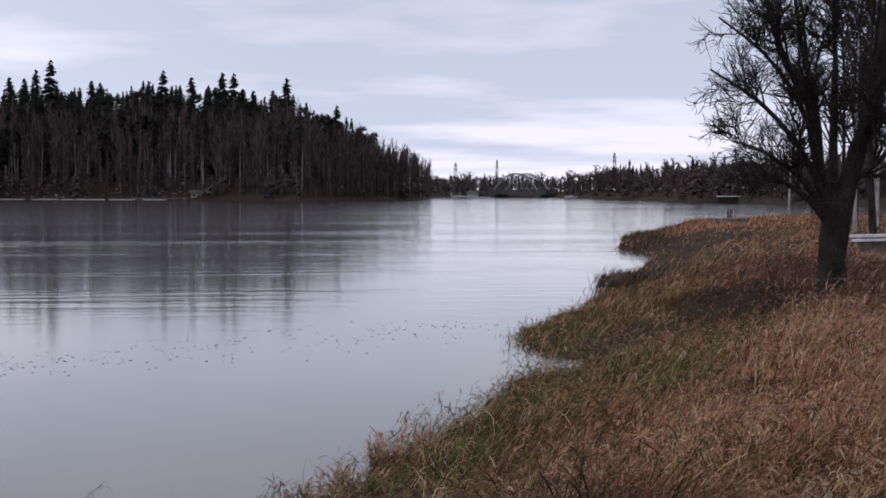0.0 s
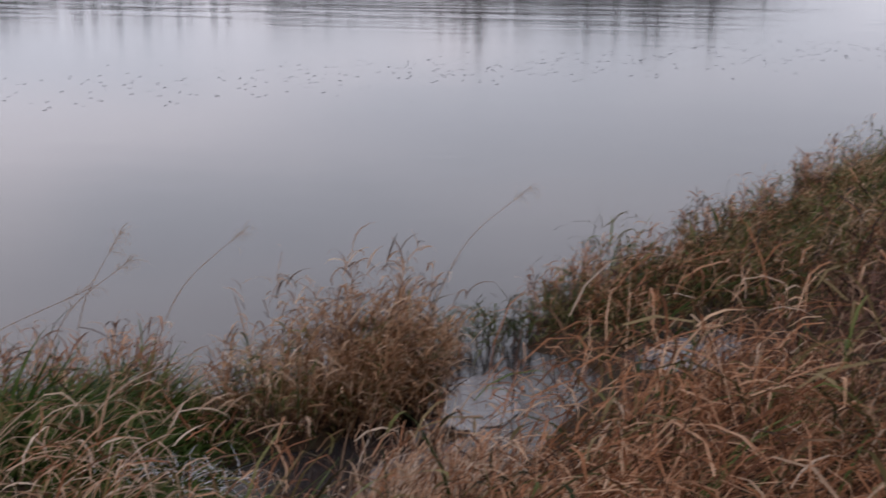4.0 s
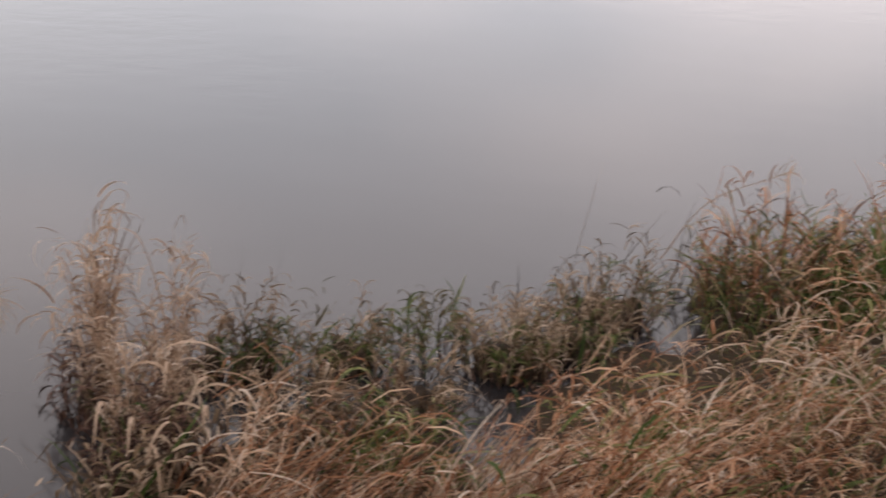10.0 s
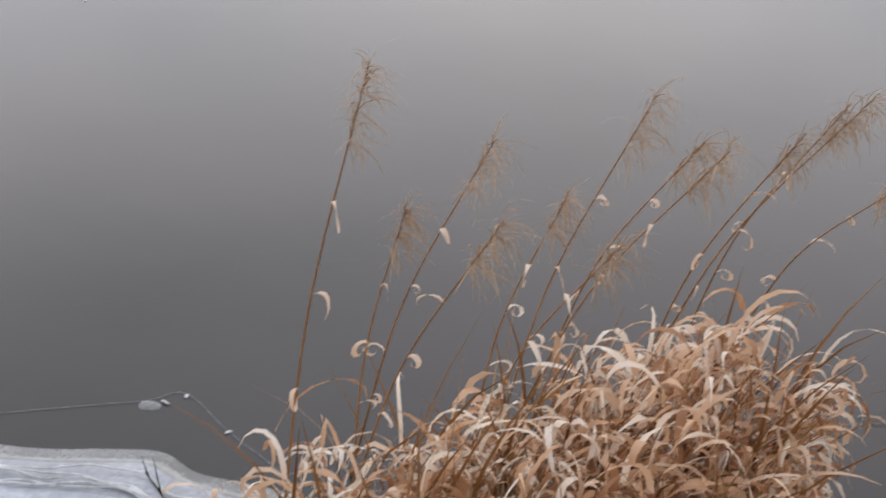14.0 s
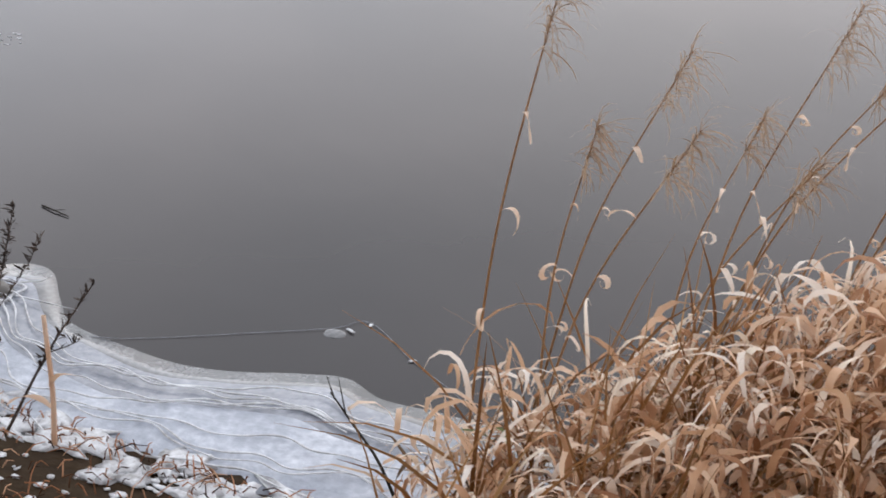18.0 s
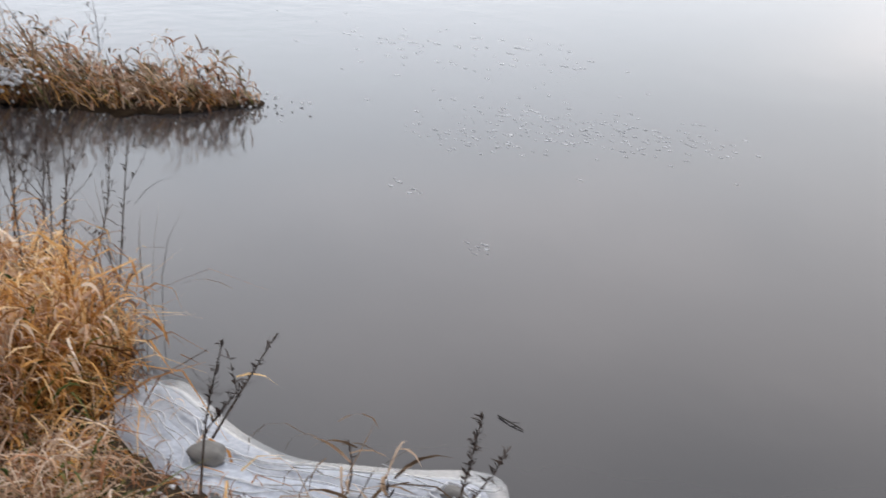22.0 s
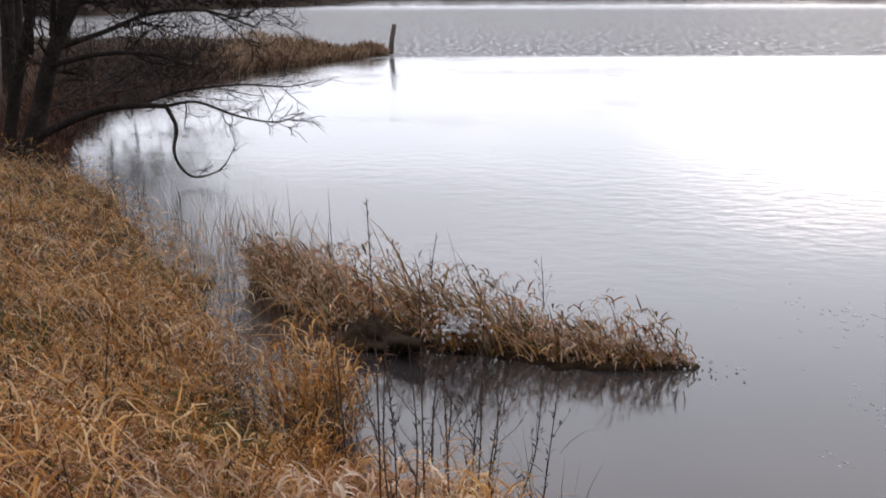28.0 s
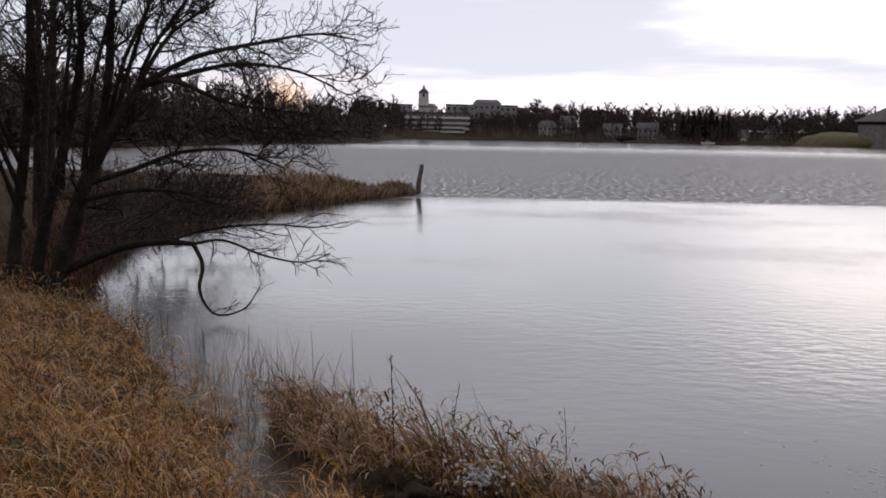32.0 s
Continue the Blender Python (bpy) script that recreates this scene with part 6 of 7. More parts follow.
LOWR = smooth_line([(-19.67, 6.49, 0.94), (-19.26, 6.76, 1.01), (-18.9, 7.16, 0.84), (-18.53, 7.55, 0.77), (-18.21, 7.8, 0.9)], 4)
LOW2 = smooth_line([(-20.27, 6.26, 0.92), (-19.87, 6.82, 1.12), (-19.43, 7.44, 1.2), (-19.03, 7.91, 1.18), (-18.68, 8.23, 1.27)], 4)
part("branch", tubes(smooth_line([(-22.0, 5.05, 0.26), (-21.51, 5.53, 0.57), (-20.99, 5.93, 0.81), (-20.27, 6.26, 0.92), (-19.67, 6.49, 0.94)], 4) - BO, np.linspace(0.07, 0.034, 17), 8), BARK, bough, "thick low limb")
for ln_ in (DROOP, LOWR, LOW2):
    part("branch", tubes(ln_ - BO, np.linspace(0.032 if ln_ is DROOP else 0.024, 0.006, len(ln_)), 6), BARK, bough)
    Q, S = children(ln_[None], np.linspace(0.026, 0.006, len(ln_))[None], 4 if ln_ is DROOP else 11, (0.2, 0.45) if ln_ is DROOP else (0.3, 0.8), (0.4, 1.0), 6, 0.15, 0.01, 0.25, 0.5, 0.4)
    Q2, S2 = children(Q, S, 5, (0.15, 0.4), (0.4, 1.0), 5, 0.2, 0.02, 0.25, 0.7, 0.5)
    part("twig_spray", joined([tubes(Q - BO, np.maximum(S, 0.005), 4), tubes(Q2 - BO, np.maximum(S2, 0.0035), 3)]), TWIG, bough, kind="stuff")
# tangled brush under the willow, and grey saplings behind it
brush = thing("willow_brush", (-23, 7, 0), "tangle of grey-brown fallen willow brush above the water", "brush")
m = 64
u = rng.uniform(size=m)
b0 = np.column_stack([-23.2 - 9.0 * u + rng.normal(0, 0.5, m), 5.9 + 4.4 * u + rng.normal(0, 0.4, m), 0.3 + rng.uniform(0, 0.7, m)])
d0 = np.column_stack([rng.uniform(-0.4, 0.8, m), rng.uniform(-0.2, 1.0, m), rng.uniform(0.0, 0.6, m)])
P = np.stack([b0 + d0 * q for q in np.linspace(0, 1.5, 7)], 1)
P += np.cumsum(rng.normal(0, 0.07, P.shape), 1) * np.linspace(0, 1, 7)[None, :, None]
P[:, :, 2] = np.maximum(P[:, :, 2], 0.2)
R = np.linspace(0.018, 0.006, 7)[None].repeat(m, 0)
Q, S = children(P, R, 6, (0.4, 1.0), (0.4, 1.0), 5, 0.2, 0.02, 0.3, 0.6, 0.5)
Q2, S2 = children(Q, S, 4, (0.2, 0.5), (0.4, 1.0), 4, 0.2, 0.02, 0.3, 0.7, 0.5)
for q, r in zip(P, R):
    part("stem", tubes(q - [-23, 7, 0], r, 4), GREY_TWIG, brush)
part("twig_tangle", joined([tubes(Q - [-23, 7, 0], np.maximum(S, 0.005), 3), tubes(Q2 - [-23, 7, 0], np.maximum(S2, 0.004), 3)]), GREY_TWIG, brush, kind="stuff")

bare_tree("alder_tree", "bare dark multi-limbed tree with a thick trunk on the bank",
          [[(24.6, 6.4, 0.5), (24.59, 6.43, 1.33), (24.59, 6.45, 1.77), (24.6, 6.4, 2.3)]],
          [[(24.59, 6.45, 1.95), (24.55, 6.6, 2.83), (24.53, 6.67, 3.71), (24.46, 6.91, 4.78), (24.41, 7.08, 6.2)],
           [(24.59, 6.43, 2.0), (24.32, 6.67, 2.74), (24.08, 6.95, 3.3), (23.75, 7.4, 3.85), (23.35, 8.0, 4.3)],
           [(24.58, 6.47, 1.95), (24.25, 6.75, 2.55), (23.95, 7.1, 2.9), (23.7, 7.4, 3.1), (23.5, 7.65, 3.2)],
           [(24.58, 6.47, 1.9), (24.3, 6.72, 2.3), (24.0, 7.0, 2.55), (23.75, 7.3, 2.62)],
           [(24.59, 6.43, 2.1), (24.4, 6.62, 3.0), (24.2, 6.85, 3.8), (23.85, 7.3, 4.55), (23.45, 7.9, 5.1)],
           [(24.6, 6.38, 2.05), (24.6, 6.41, 3.01), (24.6, 6.39, 4.15), (24.59, 6.43, 5.29), (24.59, 6.42, 6.6)],
           [(24.6, 6.39, 2.1), (24.68, 6.06, 3.0), (25.02, 5.94, 4.16), (25.24, 5.87, 5.51), (25.35, 5.86, 6.6)],
           [(24.6, 6.36, 2.1), (24.6, 6.1, 2.9), (24.65, 5.85, 3.7), (24.7, 5.6, 4.8)],
           [(24.55, 6.6, 2.83), (24.62, 6.8, 3.73), (24.6, 7.1, 4.37), (24.5, 7.4, 5.1)],
           [(24.61, 6.34, 2.1), (24.66, 6.14, 2.56), (24.57, 5.69, 2.91), (24.44, 5.32, 3.51)],
           [(24.53, 6.65, 3.54), (24.25, 6.93, 4.15), (23.98, 7.2, 4.92), (23.85, 7.35, 5.9)],
           [(24.55, 6.6, 2.6), (24.35, 6.72, 3.4), (24.3, 6.75, 4.3), (24.2, 6.85, 5.5)]],
          0.62, BARK, (12, 7, 6), (0.29, 0.07), 0.06, 0.17, (0.0065, 0.0042), True)
leader = bpy.data.objects["alder_tree"]
part("limb", tubes(smooth_line([(0, 0, 0.9), (0.08, -0.2, 2.1), (0.3, -0.55, 3.4), (0.42, -0.75, 4.9)], 5), np.linspace(0.19, 0.09, 16), 10), BARK, leader, "thick leaning leader")


def young_tree(name, label, at, tall, mat, radius, counts=(9, 5)):
    x, y = at
    z = float(ground_height(np.array([x]), np.array([y]))[0])
    root = thing(name, (x, y, z - 0.1), label, "tree", "trees along the bank")
    L = smooth_line([(0, 0, 0), (rng.normal(0, 0.1), rng.normal(0, 0.1), tall * 0.5), (rng.normal(0, 0.2), rng.normal(0, 0.2), tall)], 8)
    R = np.linspace(radius, radius * 0.15, len(L))
    part("trunk", tubes(L, R, 8), mat, root)
    Q, S = children(L[None], R[None], counts[0] * 3, (tall * 0.15, tall * 0.35), (0.4, 1.0), 6, 0.3, 0.05, 0.15, 0.4, 0.3)
    Q2, S2 = children(Q, S, counts[1], (tall * 0.07, tall * 0.16), (0.4, 1.0), 5, 0.2, 0.0, 0.2, 0.6, 0.5)
    w = 0.0004 * math.hypot(x, y)
    part("twig_crown", joined([tubes(Q, np.maximum(S, w), 4), tubes(Q2, np.maximum(S2, w * 0.8), 3)]), TWIG, root, kind="stuff")


for bx, by, bt in [(63.9, 15.8, 11), (69.4, 16.3, 12), (66, 14.6, 10), (98.3, 28.5, 9), (75, 17.5, 12), (60, 13.6, 11)]:
    young_tree("birch_tree", "slender white-barked bare birch", (bx, by), bt, BIRCH, 0.085)
for bx, by, bt in [(56, 13.2, 9), (72, 19.0, 11), (85, 21, 12), (80, 18.8, 12), (92, 23.5, 12)]:
    young_tree("bare_sapling", "thin dark leafless tree on the bank", (bx, by), bt, BARK, 0.15)
for bx, by, bt in [(-27, 6.2, 7), (-30, 7.0, 8), (-26, 5.0, 7), (-33, 7.5, 9), (-38, 9, 9), (-29, 4.6, 8), (-36, 6, 9)]:
    young_tree("bare_sapling", "thin grey leafless tree behind the willow", (bx, by), bt, TWIG, 0.09, (12, 5))

# low pale fence beyond the tree
fence = thing("paling_fence", (40.0, 10.2, 0.75), "low weathered paling fence capped with frost-pale boards", "fence")
for i in range(24):
    part("paling", placed(box(-0.05, 0.05, -0.02, 0.02, -0.05, 0.42 + 0.04 * math.sin(i * 2.3)), (0.55 + i * 0.135 * 0.87, -0.3 - i * 0.135 * 0.5, 0), 30), OLD_WOOD, fence, "", False)
part("cap_board", placed(box(-0.1, 3.4, -0.16, 0.16, 0.42, 0.47), (0.5, -0.28, 0), 30), FROST, fence, "frost-white cap boards", False)
part("back_board", placed(box(-0.1, 3.4, 0.3, 0.9, 0.5, 0.56), (0.7, -0.2, 0), 30), FROST, fence, "frost-white boards behind", False)

pump = thing("concrete_block", (75.5, 24.9, 0.45), "weathered concrete mooring block with two iron prongs", "block")
part("body", box(-0.9, 0.9, -0.7, 0.7, -0.2, 0.62), CONCRETE, pump, "", False)
part("slab", box(-1.0, 1.0, -0.8, 0.8, 0.62, 0.72), CONCRETE, pump, "", False)
part("prong", rod([(-0.15, 0, 0.7), (-0.18, 0, 1.15)], 0.05, 0.04, 6), BARK, pump)
part("prong", rod([(0.25, 0, 0.7), (0.3, 0, 1.2)], 0.05, 0.04, 6), BARK, pump)

# coarse grass on the far spits
def spit_grass(name, label, lines, m, tall, mat):
    pcs = []
    for a, b2, wd in lines:
        u = rng.uniform(size=m)
        c = np.array(a)[None] * (1 - u)[:, None] + np.array(b2)[None] * u[:, None] + rng.normal(0, wd * 0.5, (m, 2))
        s = shore_distance(c[:, 0], c[:, 1])
        c = c[s > -0.5]
        k = len(c)
        z = np.maximum(ground_height(c[:, 0], c[:, 1]), 0) - 0.03
        r = np.hypot(c[:, 0], c[:, 1])
        lumpy = 0.75 + 0.5 * np.array([noise.noise(Vector((p[0] * 0.5, p[1] * 0.5, 3.3))) for p in c])
        pcs.append(ribbons(np.column_stack([c, z]), WIND + rng.normal(0, 1.2, k), rng.uniform(*tall, k) * lumpy, np.abs(rng.normal(0.25, 0.2, k)), rng.uniform(0.3, 1.7, k), 0.00042 * r * rng.uniform(0.6, 1.6, k), 4, rng.uniform(0, 6.3, k)))
    tagged(new(name, raw_mesh(name, *joined(pcs), mat)), label, "grass", kind="stuff")


spit_grass("spit_grass", "brown tussocky grass along the low spit", [((-36, 12), (-57, 26.5), 2.2), ((-40, 14), (-57.5, 26), 3.0), ((-55.0, 26.3), (-57.3, 27.6), 0.6), ((-44, 16.6), (-56, 27.0), 0.7)], 8000, (0.4, 0.75), GRASS_FADED)
spit_grass("spit_end_tuft", "tall tan tuft of grass at the end of the spit", [((-55.6, 26.6), (-57.25, 27.65), 0.4)], 1100, (0.75, 1.1), GRASS_FADED)
spit_grass("dark_spit_growth", "dark umber growth on the spit below the willow", [((-23.5, 5.5), (-36, 10.5), 1.6), ((-28, 8), (-46, 18), 2.4), ((-22.5, 5.2), (-30, 8), 1.0), ((-33, 9.6), (-50, 21), 0.5), ((-36, 10), (-47, 17), 2.4)], 4200, (0.4, 0.8), GRASS_UMBER)
spit_grass("far_bank_grass", "russet grass on the wooded point", [((70, 27.5), (84, 31), 2.0), ((66, 25), (95, 26), 4.0)], 6000, (0.25, 0.5), GRASS_DRY)
spit_grass("point_tip_grass", "greenish tuft of grass at the tip of the point", [((70.2, 27.6), (72.5, 28.4), 0.9)], 700, (0.5, 0.9), GRASS_OLIVE)
spit_grass("far_bank_brush", "dark brown brush along the edge of the point", [((69, 27.5), (78, 29.5), 1.2), ((60, 23.5), (70, 27), 1.2), ((37, 15), (40, 16), 0.8)], 700, (0.4, 0.8), STALK)

post = thing("mooring_post", (-57.6, 28.5, 0), "leaning weathered timber mooring post in the water", "post")
V, F = tubes(np.array([(0, 0, -0.4), (0.06, 0.08, 0.5), (0.13, 0.17, 1.15), (0.133, 0.175, 1.17)]), np.array([0.105, 0.1, 0.09, 0.04]), 10)
part("timber", (V, F), OLD_WOOD, post)
part("collar", lump((0.2, 0.2, 0.09), 0.5, 3, 1.0), BARK, post, "dark weed at the waterline")
part("stake", rod([(0.14, 0.1, -0.2), (0.12, 0.1, 0.28)], 0.045, 0.04, 6), OLD_WOOD, post)


# ---- far woods ----
def spruce_geometry(h, m=150, wide=0.17):
    t = rng.uniform(0.1, 1.0, m) ** 0.85
    a = rng.uniform(0, 6.283, m)
    L = ((1 - t) ** 0.72 * wide * h * 0.85 + 0.5) * rng.uniform(0.55, 1.15, m)
    z = t * h
    o = np.stack([np.zeros(m), np.zeros(m), z], 1)
    out = np.stack([np.sin(a), np.cos(a), np.zeros(m)], 1)
    sd_ = np.stack([np.cos(a), -np.sin(a), np.zeros(m)], 1)
    tip_ = o + out * L[:, None] - np.array([0, 0, 1]) * (L * 0.35)[:, None]
    midp = o + out * (L * 0.55)[:, None]
    w = (L * 0.3 + 0.12)[:, None]
    V = np.stack([o + [0, 0, 0.5], midp + sd_ * w - [0, 0, 0.35], tip_, midp - sd_ * w - [0, 0, 0.35]], 1).reshape(-1, 3)
    F = np.arange(m * 4).reshape(-1, 4)
    return V, F


def trunk_geometry(h, r, lean=0.0):
    return tubes(np.array([(0, 0, -1), (lean * 0.5, 0, h * 0.5), (lean, 0, h)]), np.array([r, r * 0.7, r * 0.1]), 5)


def strips(base, way, length, w0):
    """Thin straight tapering twigs turned at random."""
    side = np.cross(way, rng.normal(size=way.shape))
    side /= np.linalg.norm(side, axis=1, keepdims=True) + 1e-9
    tip = base + way * length[:, None]
    return np.stack([base - side * w0[:, None], base + side * w0[:, None], tip], 1).reshape(-1, 3), np.arange(len(base) * 3).reshape(-1, 3)


def twiggy_geometry(h, limbs, twigs, spread, low, thick=1.0, top=0.95):
    """A leafless tree seen from far off: stem, rising limbs and a haze of fine twigs."""
    t = rng.uniform(low, 0.97, limbs)
    a = rng.uniform(0, 6.283, limbs)
    out = spread * (1.15 - 0.6 * t) * rng.uniform(0.6, 1.3, limbs)
    way = np.stack([np.sin(a) * out, np.cos(a) * out, np.full(limbs, 1.0)], 1)
    way /= np.linalg.norm(way, axis=1, keepdims=True)
    base = np.stack([np.zeros(limbs), np.zeros(limbs), t * h * 0.8], 1)
    L = h * rng.uniform(0.16, 0.34, limbs) * (1.25 - 0.7 * t)
    big = strips(base, way, L, np.full(limbs, 0.0062 * h * thick))
    n = limbs * twigs
    i = np.repeat(np.arange(limbs), twigs)
    b0 = base[i] + way[i] * (L[i] * rng.uniform(0.25, 1.0, n))[:, None]
    w2 = way[i] + rng.normal(0, 0.55, (n, 3))
    w2 /= np.linalg.norm(w2, axis=1, keepdims=True)
    fine = strips(b0, w2, h * rng.uniform(0.04, 0.11, n), np.full(n, 0.0034 * h * thick))
    stem = tubes(np.array([(0, 0, -1.0), (0.1, 0, h * 0.45), (0.25, 0, h * top)]), np.array([0.011, 0.008, 0.002]) * h, 4)
    return joined([big, fine, (stem[0], triangles(stem[1]))])


def round_geometry(h, m=230):
    """A broad-headed leafless tree or shrub."""
    return twiggy_geometry(h, max(9, m // 13), 8, 1.3, 0.16, 1.9, 0.7)


def bare_geometry(h, m=180):
    """A slender leafless tree."""
    return twiggy_geometry(h, max(9, m // 10), 7, 0.42, 0.22, 1.5)


KINDS = [spruce_geometry(24 + 2 * i, 250 + 12 * i, 0.17 + 0.03 * (i % 3)) for i in range(5)]
PINES = []
for i in range(3):
    h = 20 + 2 * i
    c = [trunk_geometry(h, 0.3, rng.normal(0, 0.8))]
    for _ in range(16):
        V, F = spruce_geometry(5, 26, 0.55)
        c.append((V * np.array([1, 1, 0.5]) + np.array([rng.normal(0, 1.8), rng.normal(0, 1.8), h * rng.uniform(0.62, 0.98)]), F))
    PINES.append(joined(c))
BARES = [bare_geometry(17 + 2 * i) for i in range(5)]


ROUNDS = [round_geometry(16 + 1.5 * i) for i in range(4)]


FAR_ROUNDS = [twiggy_geometry(16 + 1.5 * i, 17, 8, 1.25, 0.12, 3.4, 0.7) for i in range(5)]


def woods(name, label, geo, mat, yaws, behind, count, size, skip=None, kind_size=1.0):
    pcs = []
    for _ in range(count):
        yaw = rng.uniform(*yaws)
        d = float(np.interp(yaw, FS[:, 0], FS[:, 1])) + rng.uniform(*behind)
        p = heading(yaw, d)
        z = float(ground_height(np.array([p.x]), np.array([p.y]))[0])
        s = rng.uniform(*size) * kind_size * float(np.interp(yaw, [-64.4, -64.1, -60.1, -59.8, 54.5, 57, 59, 60.9, 61.0], [1, 0.7, 0.7, 1, 1, 0.95, 0.87, 0.82, 1]))
        if skip and skip[0] < yaw < skip[1]:
            continue
        V, F = geo[rng.integers(len(geo))]
        pcs.append(placed((V, F), (p.x, p.y, z - 0.3), rng.uniform(0, 360), s))
    return tagged(new(name, raw_mesh(name, *joined(pcs), mat)), label, "woods", kind="stuff")


def lone_spruce(yaw, behind, s, i, label):
    d = float(np.interp(yaw, FS[:, 0], FS[:, 1])) + behind
    p = heading(yaw, d)
    z = float(ground_height(np.array([p.x]), np.array([p.y]))[0])
    root = thing("spruce_tree", (p.x, p.y, z - 0.3), label, "tree", "spruces on the ridge")
    V, F = KINDS[i % 5]
    part("crown", (V * s * np.array([1.6, 1.6, 1.0]), F), SPRUCE, root, "dark narrow drooping crown")
    part("trunk", trunk_geometry(22 * s, 0.3), BARK, root)


for i, (yw, bh, sc) in enumerate([(45.6, 150, 1.0), (46.1, 140, 1.12), (46.6, 170, 1.02), (47.0, 160, 1.1), (47.5, 150, 1.16), (48.2, 150, 0.95), (48.9, 160, 1.05), (49.2, 170, 0.95), (50.9, 150, 0.92), (51.4, 150, 1.0),
                                  (52.0, 140, 1.02), (52.4, 140, 1.12), (53.0, 150, 0.92), (53.5, 140, 1.08), (53.9, 145, 1.0), (54.2, 150, 1.06), (54.6, 140, 0.96), (55.3, 150, 0.92), (55.8, 140, 1.05), (57.6, 120, 0.85)]):
    lone_spruce(yw, bh, 0.92 * sc, i, "tall dark spruce standing above the wooded ridge")
SAPLINGS = [(v, triangles(f)) for v, f in (spruce_geometry(9, 90, 0.28), spruce_geometry(7, 80, 0.32))] + [ round_geometry(8, 70), round_geometry(6, 60)]
woods("ridge_spruce_wood", "dense dark spruce wood on the hill across the water", KINDS, SPRUCE, (40, 58.5), (20, 210), 450, (0.54, 0.8))
woods("north_ridge_spruces", "dark spruces where the wooded hill runs on", KINDS, SPRUCE, (24, 40), (20, 160), 200, (0.54, 0.8))
woods("north_ridge_bare_wood", "leafless trees where the wooded hill runs on", BARES, BARE_WOOD, (24, 40), (3, 60), 260, (0.75, 1.1))
woods("ridge_pine_wood", "dark pines among the spruces on the hill", PINES, SPRUCE, (40, 59.0), (15, 190), 120, (0.7, 0.95))
woods("ridge_undergrowth", "dark brown undergrowth below the wooded ridge", SAPLINGS, BARE_WOOD, (40, 61), (1, 70), 700, (0.7, 1.3))
woods("ridge_bare_wood", "leafless brown birches along the far shore", BARES, BARE_WOOD, (40, 60.9), (3, 70), 620, (0.75, 1.1))
woods("point_wood", "leafless trees thinning out on the wooded point", BARES, BARE_WOOD, (57.5, 60.95), (3, 70), 150, (0.7, 0.95))
pcs = []
for _ in range(120):
    yw = rng.uniform(42, 60.5)
    p = heading(yw, float(np.interp(yw, FS[:, 0], FS[:, 1])) + rng.uniform(6, 40))
    pcs.append(placed(trunk_geometry(rng.uniform(8, 17), 0.15, rng.normal(0, 0.6)), (p.x, p.y, float(ground_height(np.array([p.x]), np.array([p.y]))[0]))))
tagged(new("far_birch_trunks", raw_mesh("far_birch_trunks", *joined(pcs), BIRCH)), "greyish birch trunks along the far shore", "trunks", kind="stuff")
woods("valley_spruce_wood", "low dark wood behind the bridge", KINDS, SPRUCE, (60.9, 80), (60, 330), 110, (0.3, 0.42))
woods("valley_bare_wood", "leafless brown wood beyond the bridge", BARES[:1] + FAR_ROUNDS, PARK_WOOD, (60.9, 80), (15, 260), 850, (0.42, 0.66))
woods("valley_undergrowth", "low brown growth along the river bend", SAPLINGS, PARK_WOOD, (60.8, 80), (2, 120), 450, (0.6, 1.1))
woods("east_spruce_wood", "spruce tops along the low eastern shore", KINDS, SPRUCE, (67.5, 80), (120, 300), 140, (0.34, 0.48))
woods("cape_wood", "leafless trees on the near wooded cape", ROUNDS, BARE_WOOD, (-96, -65.3), (4, 70), 1100, (0.38, 0.62))
woods("cape_undergrowth", "dense dark brush on the near wooded cape", SAPLINGS, BARE_WOOD, (-96, -65), (1, 50), 1100, (0.45, 0.85))
woods("cape_conifers", "dark conifers on the near wooded cape", KINDS, SPRUCE, (-96, -68), (25, 90), 8, (0.3, 0.4))
woods("town_trees", "leafless park trees along the town shore", FAR_ROUNDS, PARK_WOOD, (-66, -40), (30, 130), 1100, (0.44, 0.66))
woods("town_front_trees", "dark leafless trees before the town houses", ROUNDS, PARK_WOOD, (-66, -45), (4, 20), 260, (0.3, 0.5), (-63.7, -61.7))
woods("town_undergrowth", "dark hedges and brush along the town shore", SAPLINGS[2:], PARK_WOOD, (-66, -40), (8, 90), 620, (0.8, 1.25), (-63.4, -62.1))
woods("town_hill_trees", "leafless trees on the rise behind the town", FAR_ROUNDS, PARK_WOOD, (-66, -40), (100, 260), 700, (0.56, 0.82))
woods("town_hedge", "low dark hedge along the town waterfront", [round_geometry(4.0, 90), round_geometry(3.2, 80)], PARK_WOOD, (-66, -45), (2, 16), 420, (0.35, 0.65), (-63.4, -62.1))
woods("ridge_shore_brush", "dark low brush along the foot of the wooded ridge", [round_geometry(5.0, 90), round_geometry(4.0, 80)], BARE_WOOD, (40, 61), (0, 18), 620, (0.8, 1.6))
for yw in np.linspace(-54.1, -52.5, 9):
    lone_spruce(yw, 22 + rng.uniform(-6, 6), rng.uniform(0.38, 0.5), int(rng.integers(5)), "dark spruce in a dense row on the town shore")
woods("far_shore_brush", "low brown brush along the far waterline", [round_geometry(3.2, 45) for _ in range(3)], BARE_WOOD, (-96, 80), (0, 8), 500, (0.6, 1.2))


# ---- bridge and masts up the river ----
def member(a, b2, r, sides=4):
    return tubes(np.array([a, b2], float), np.array([r, r]), sides)


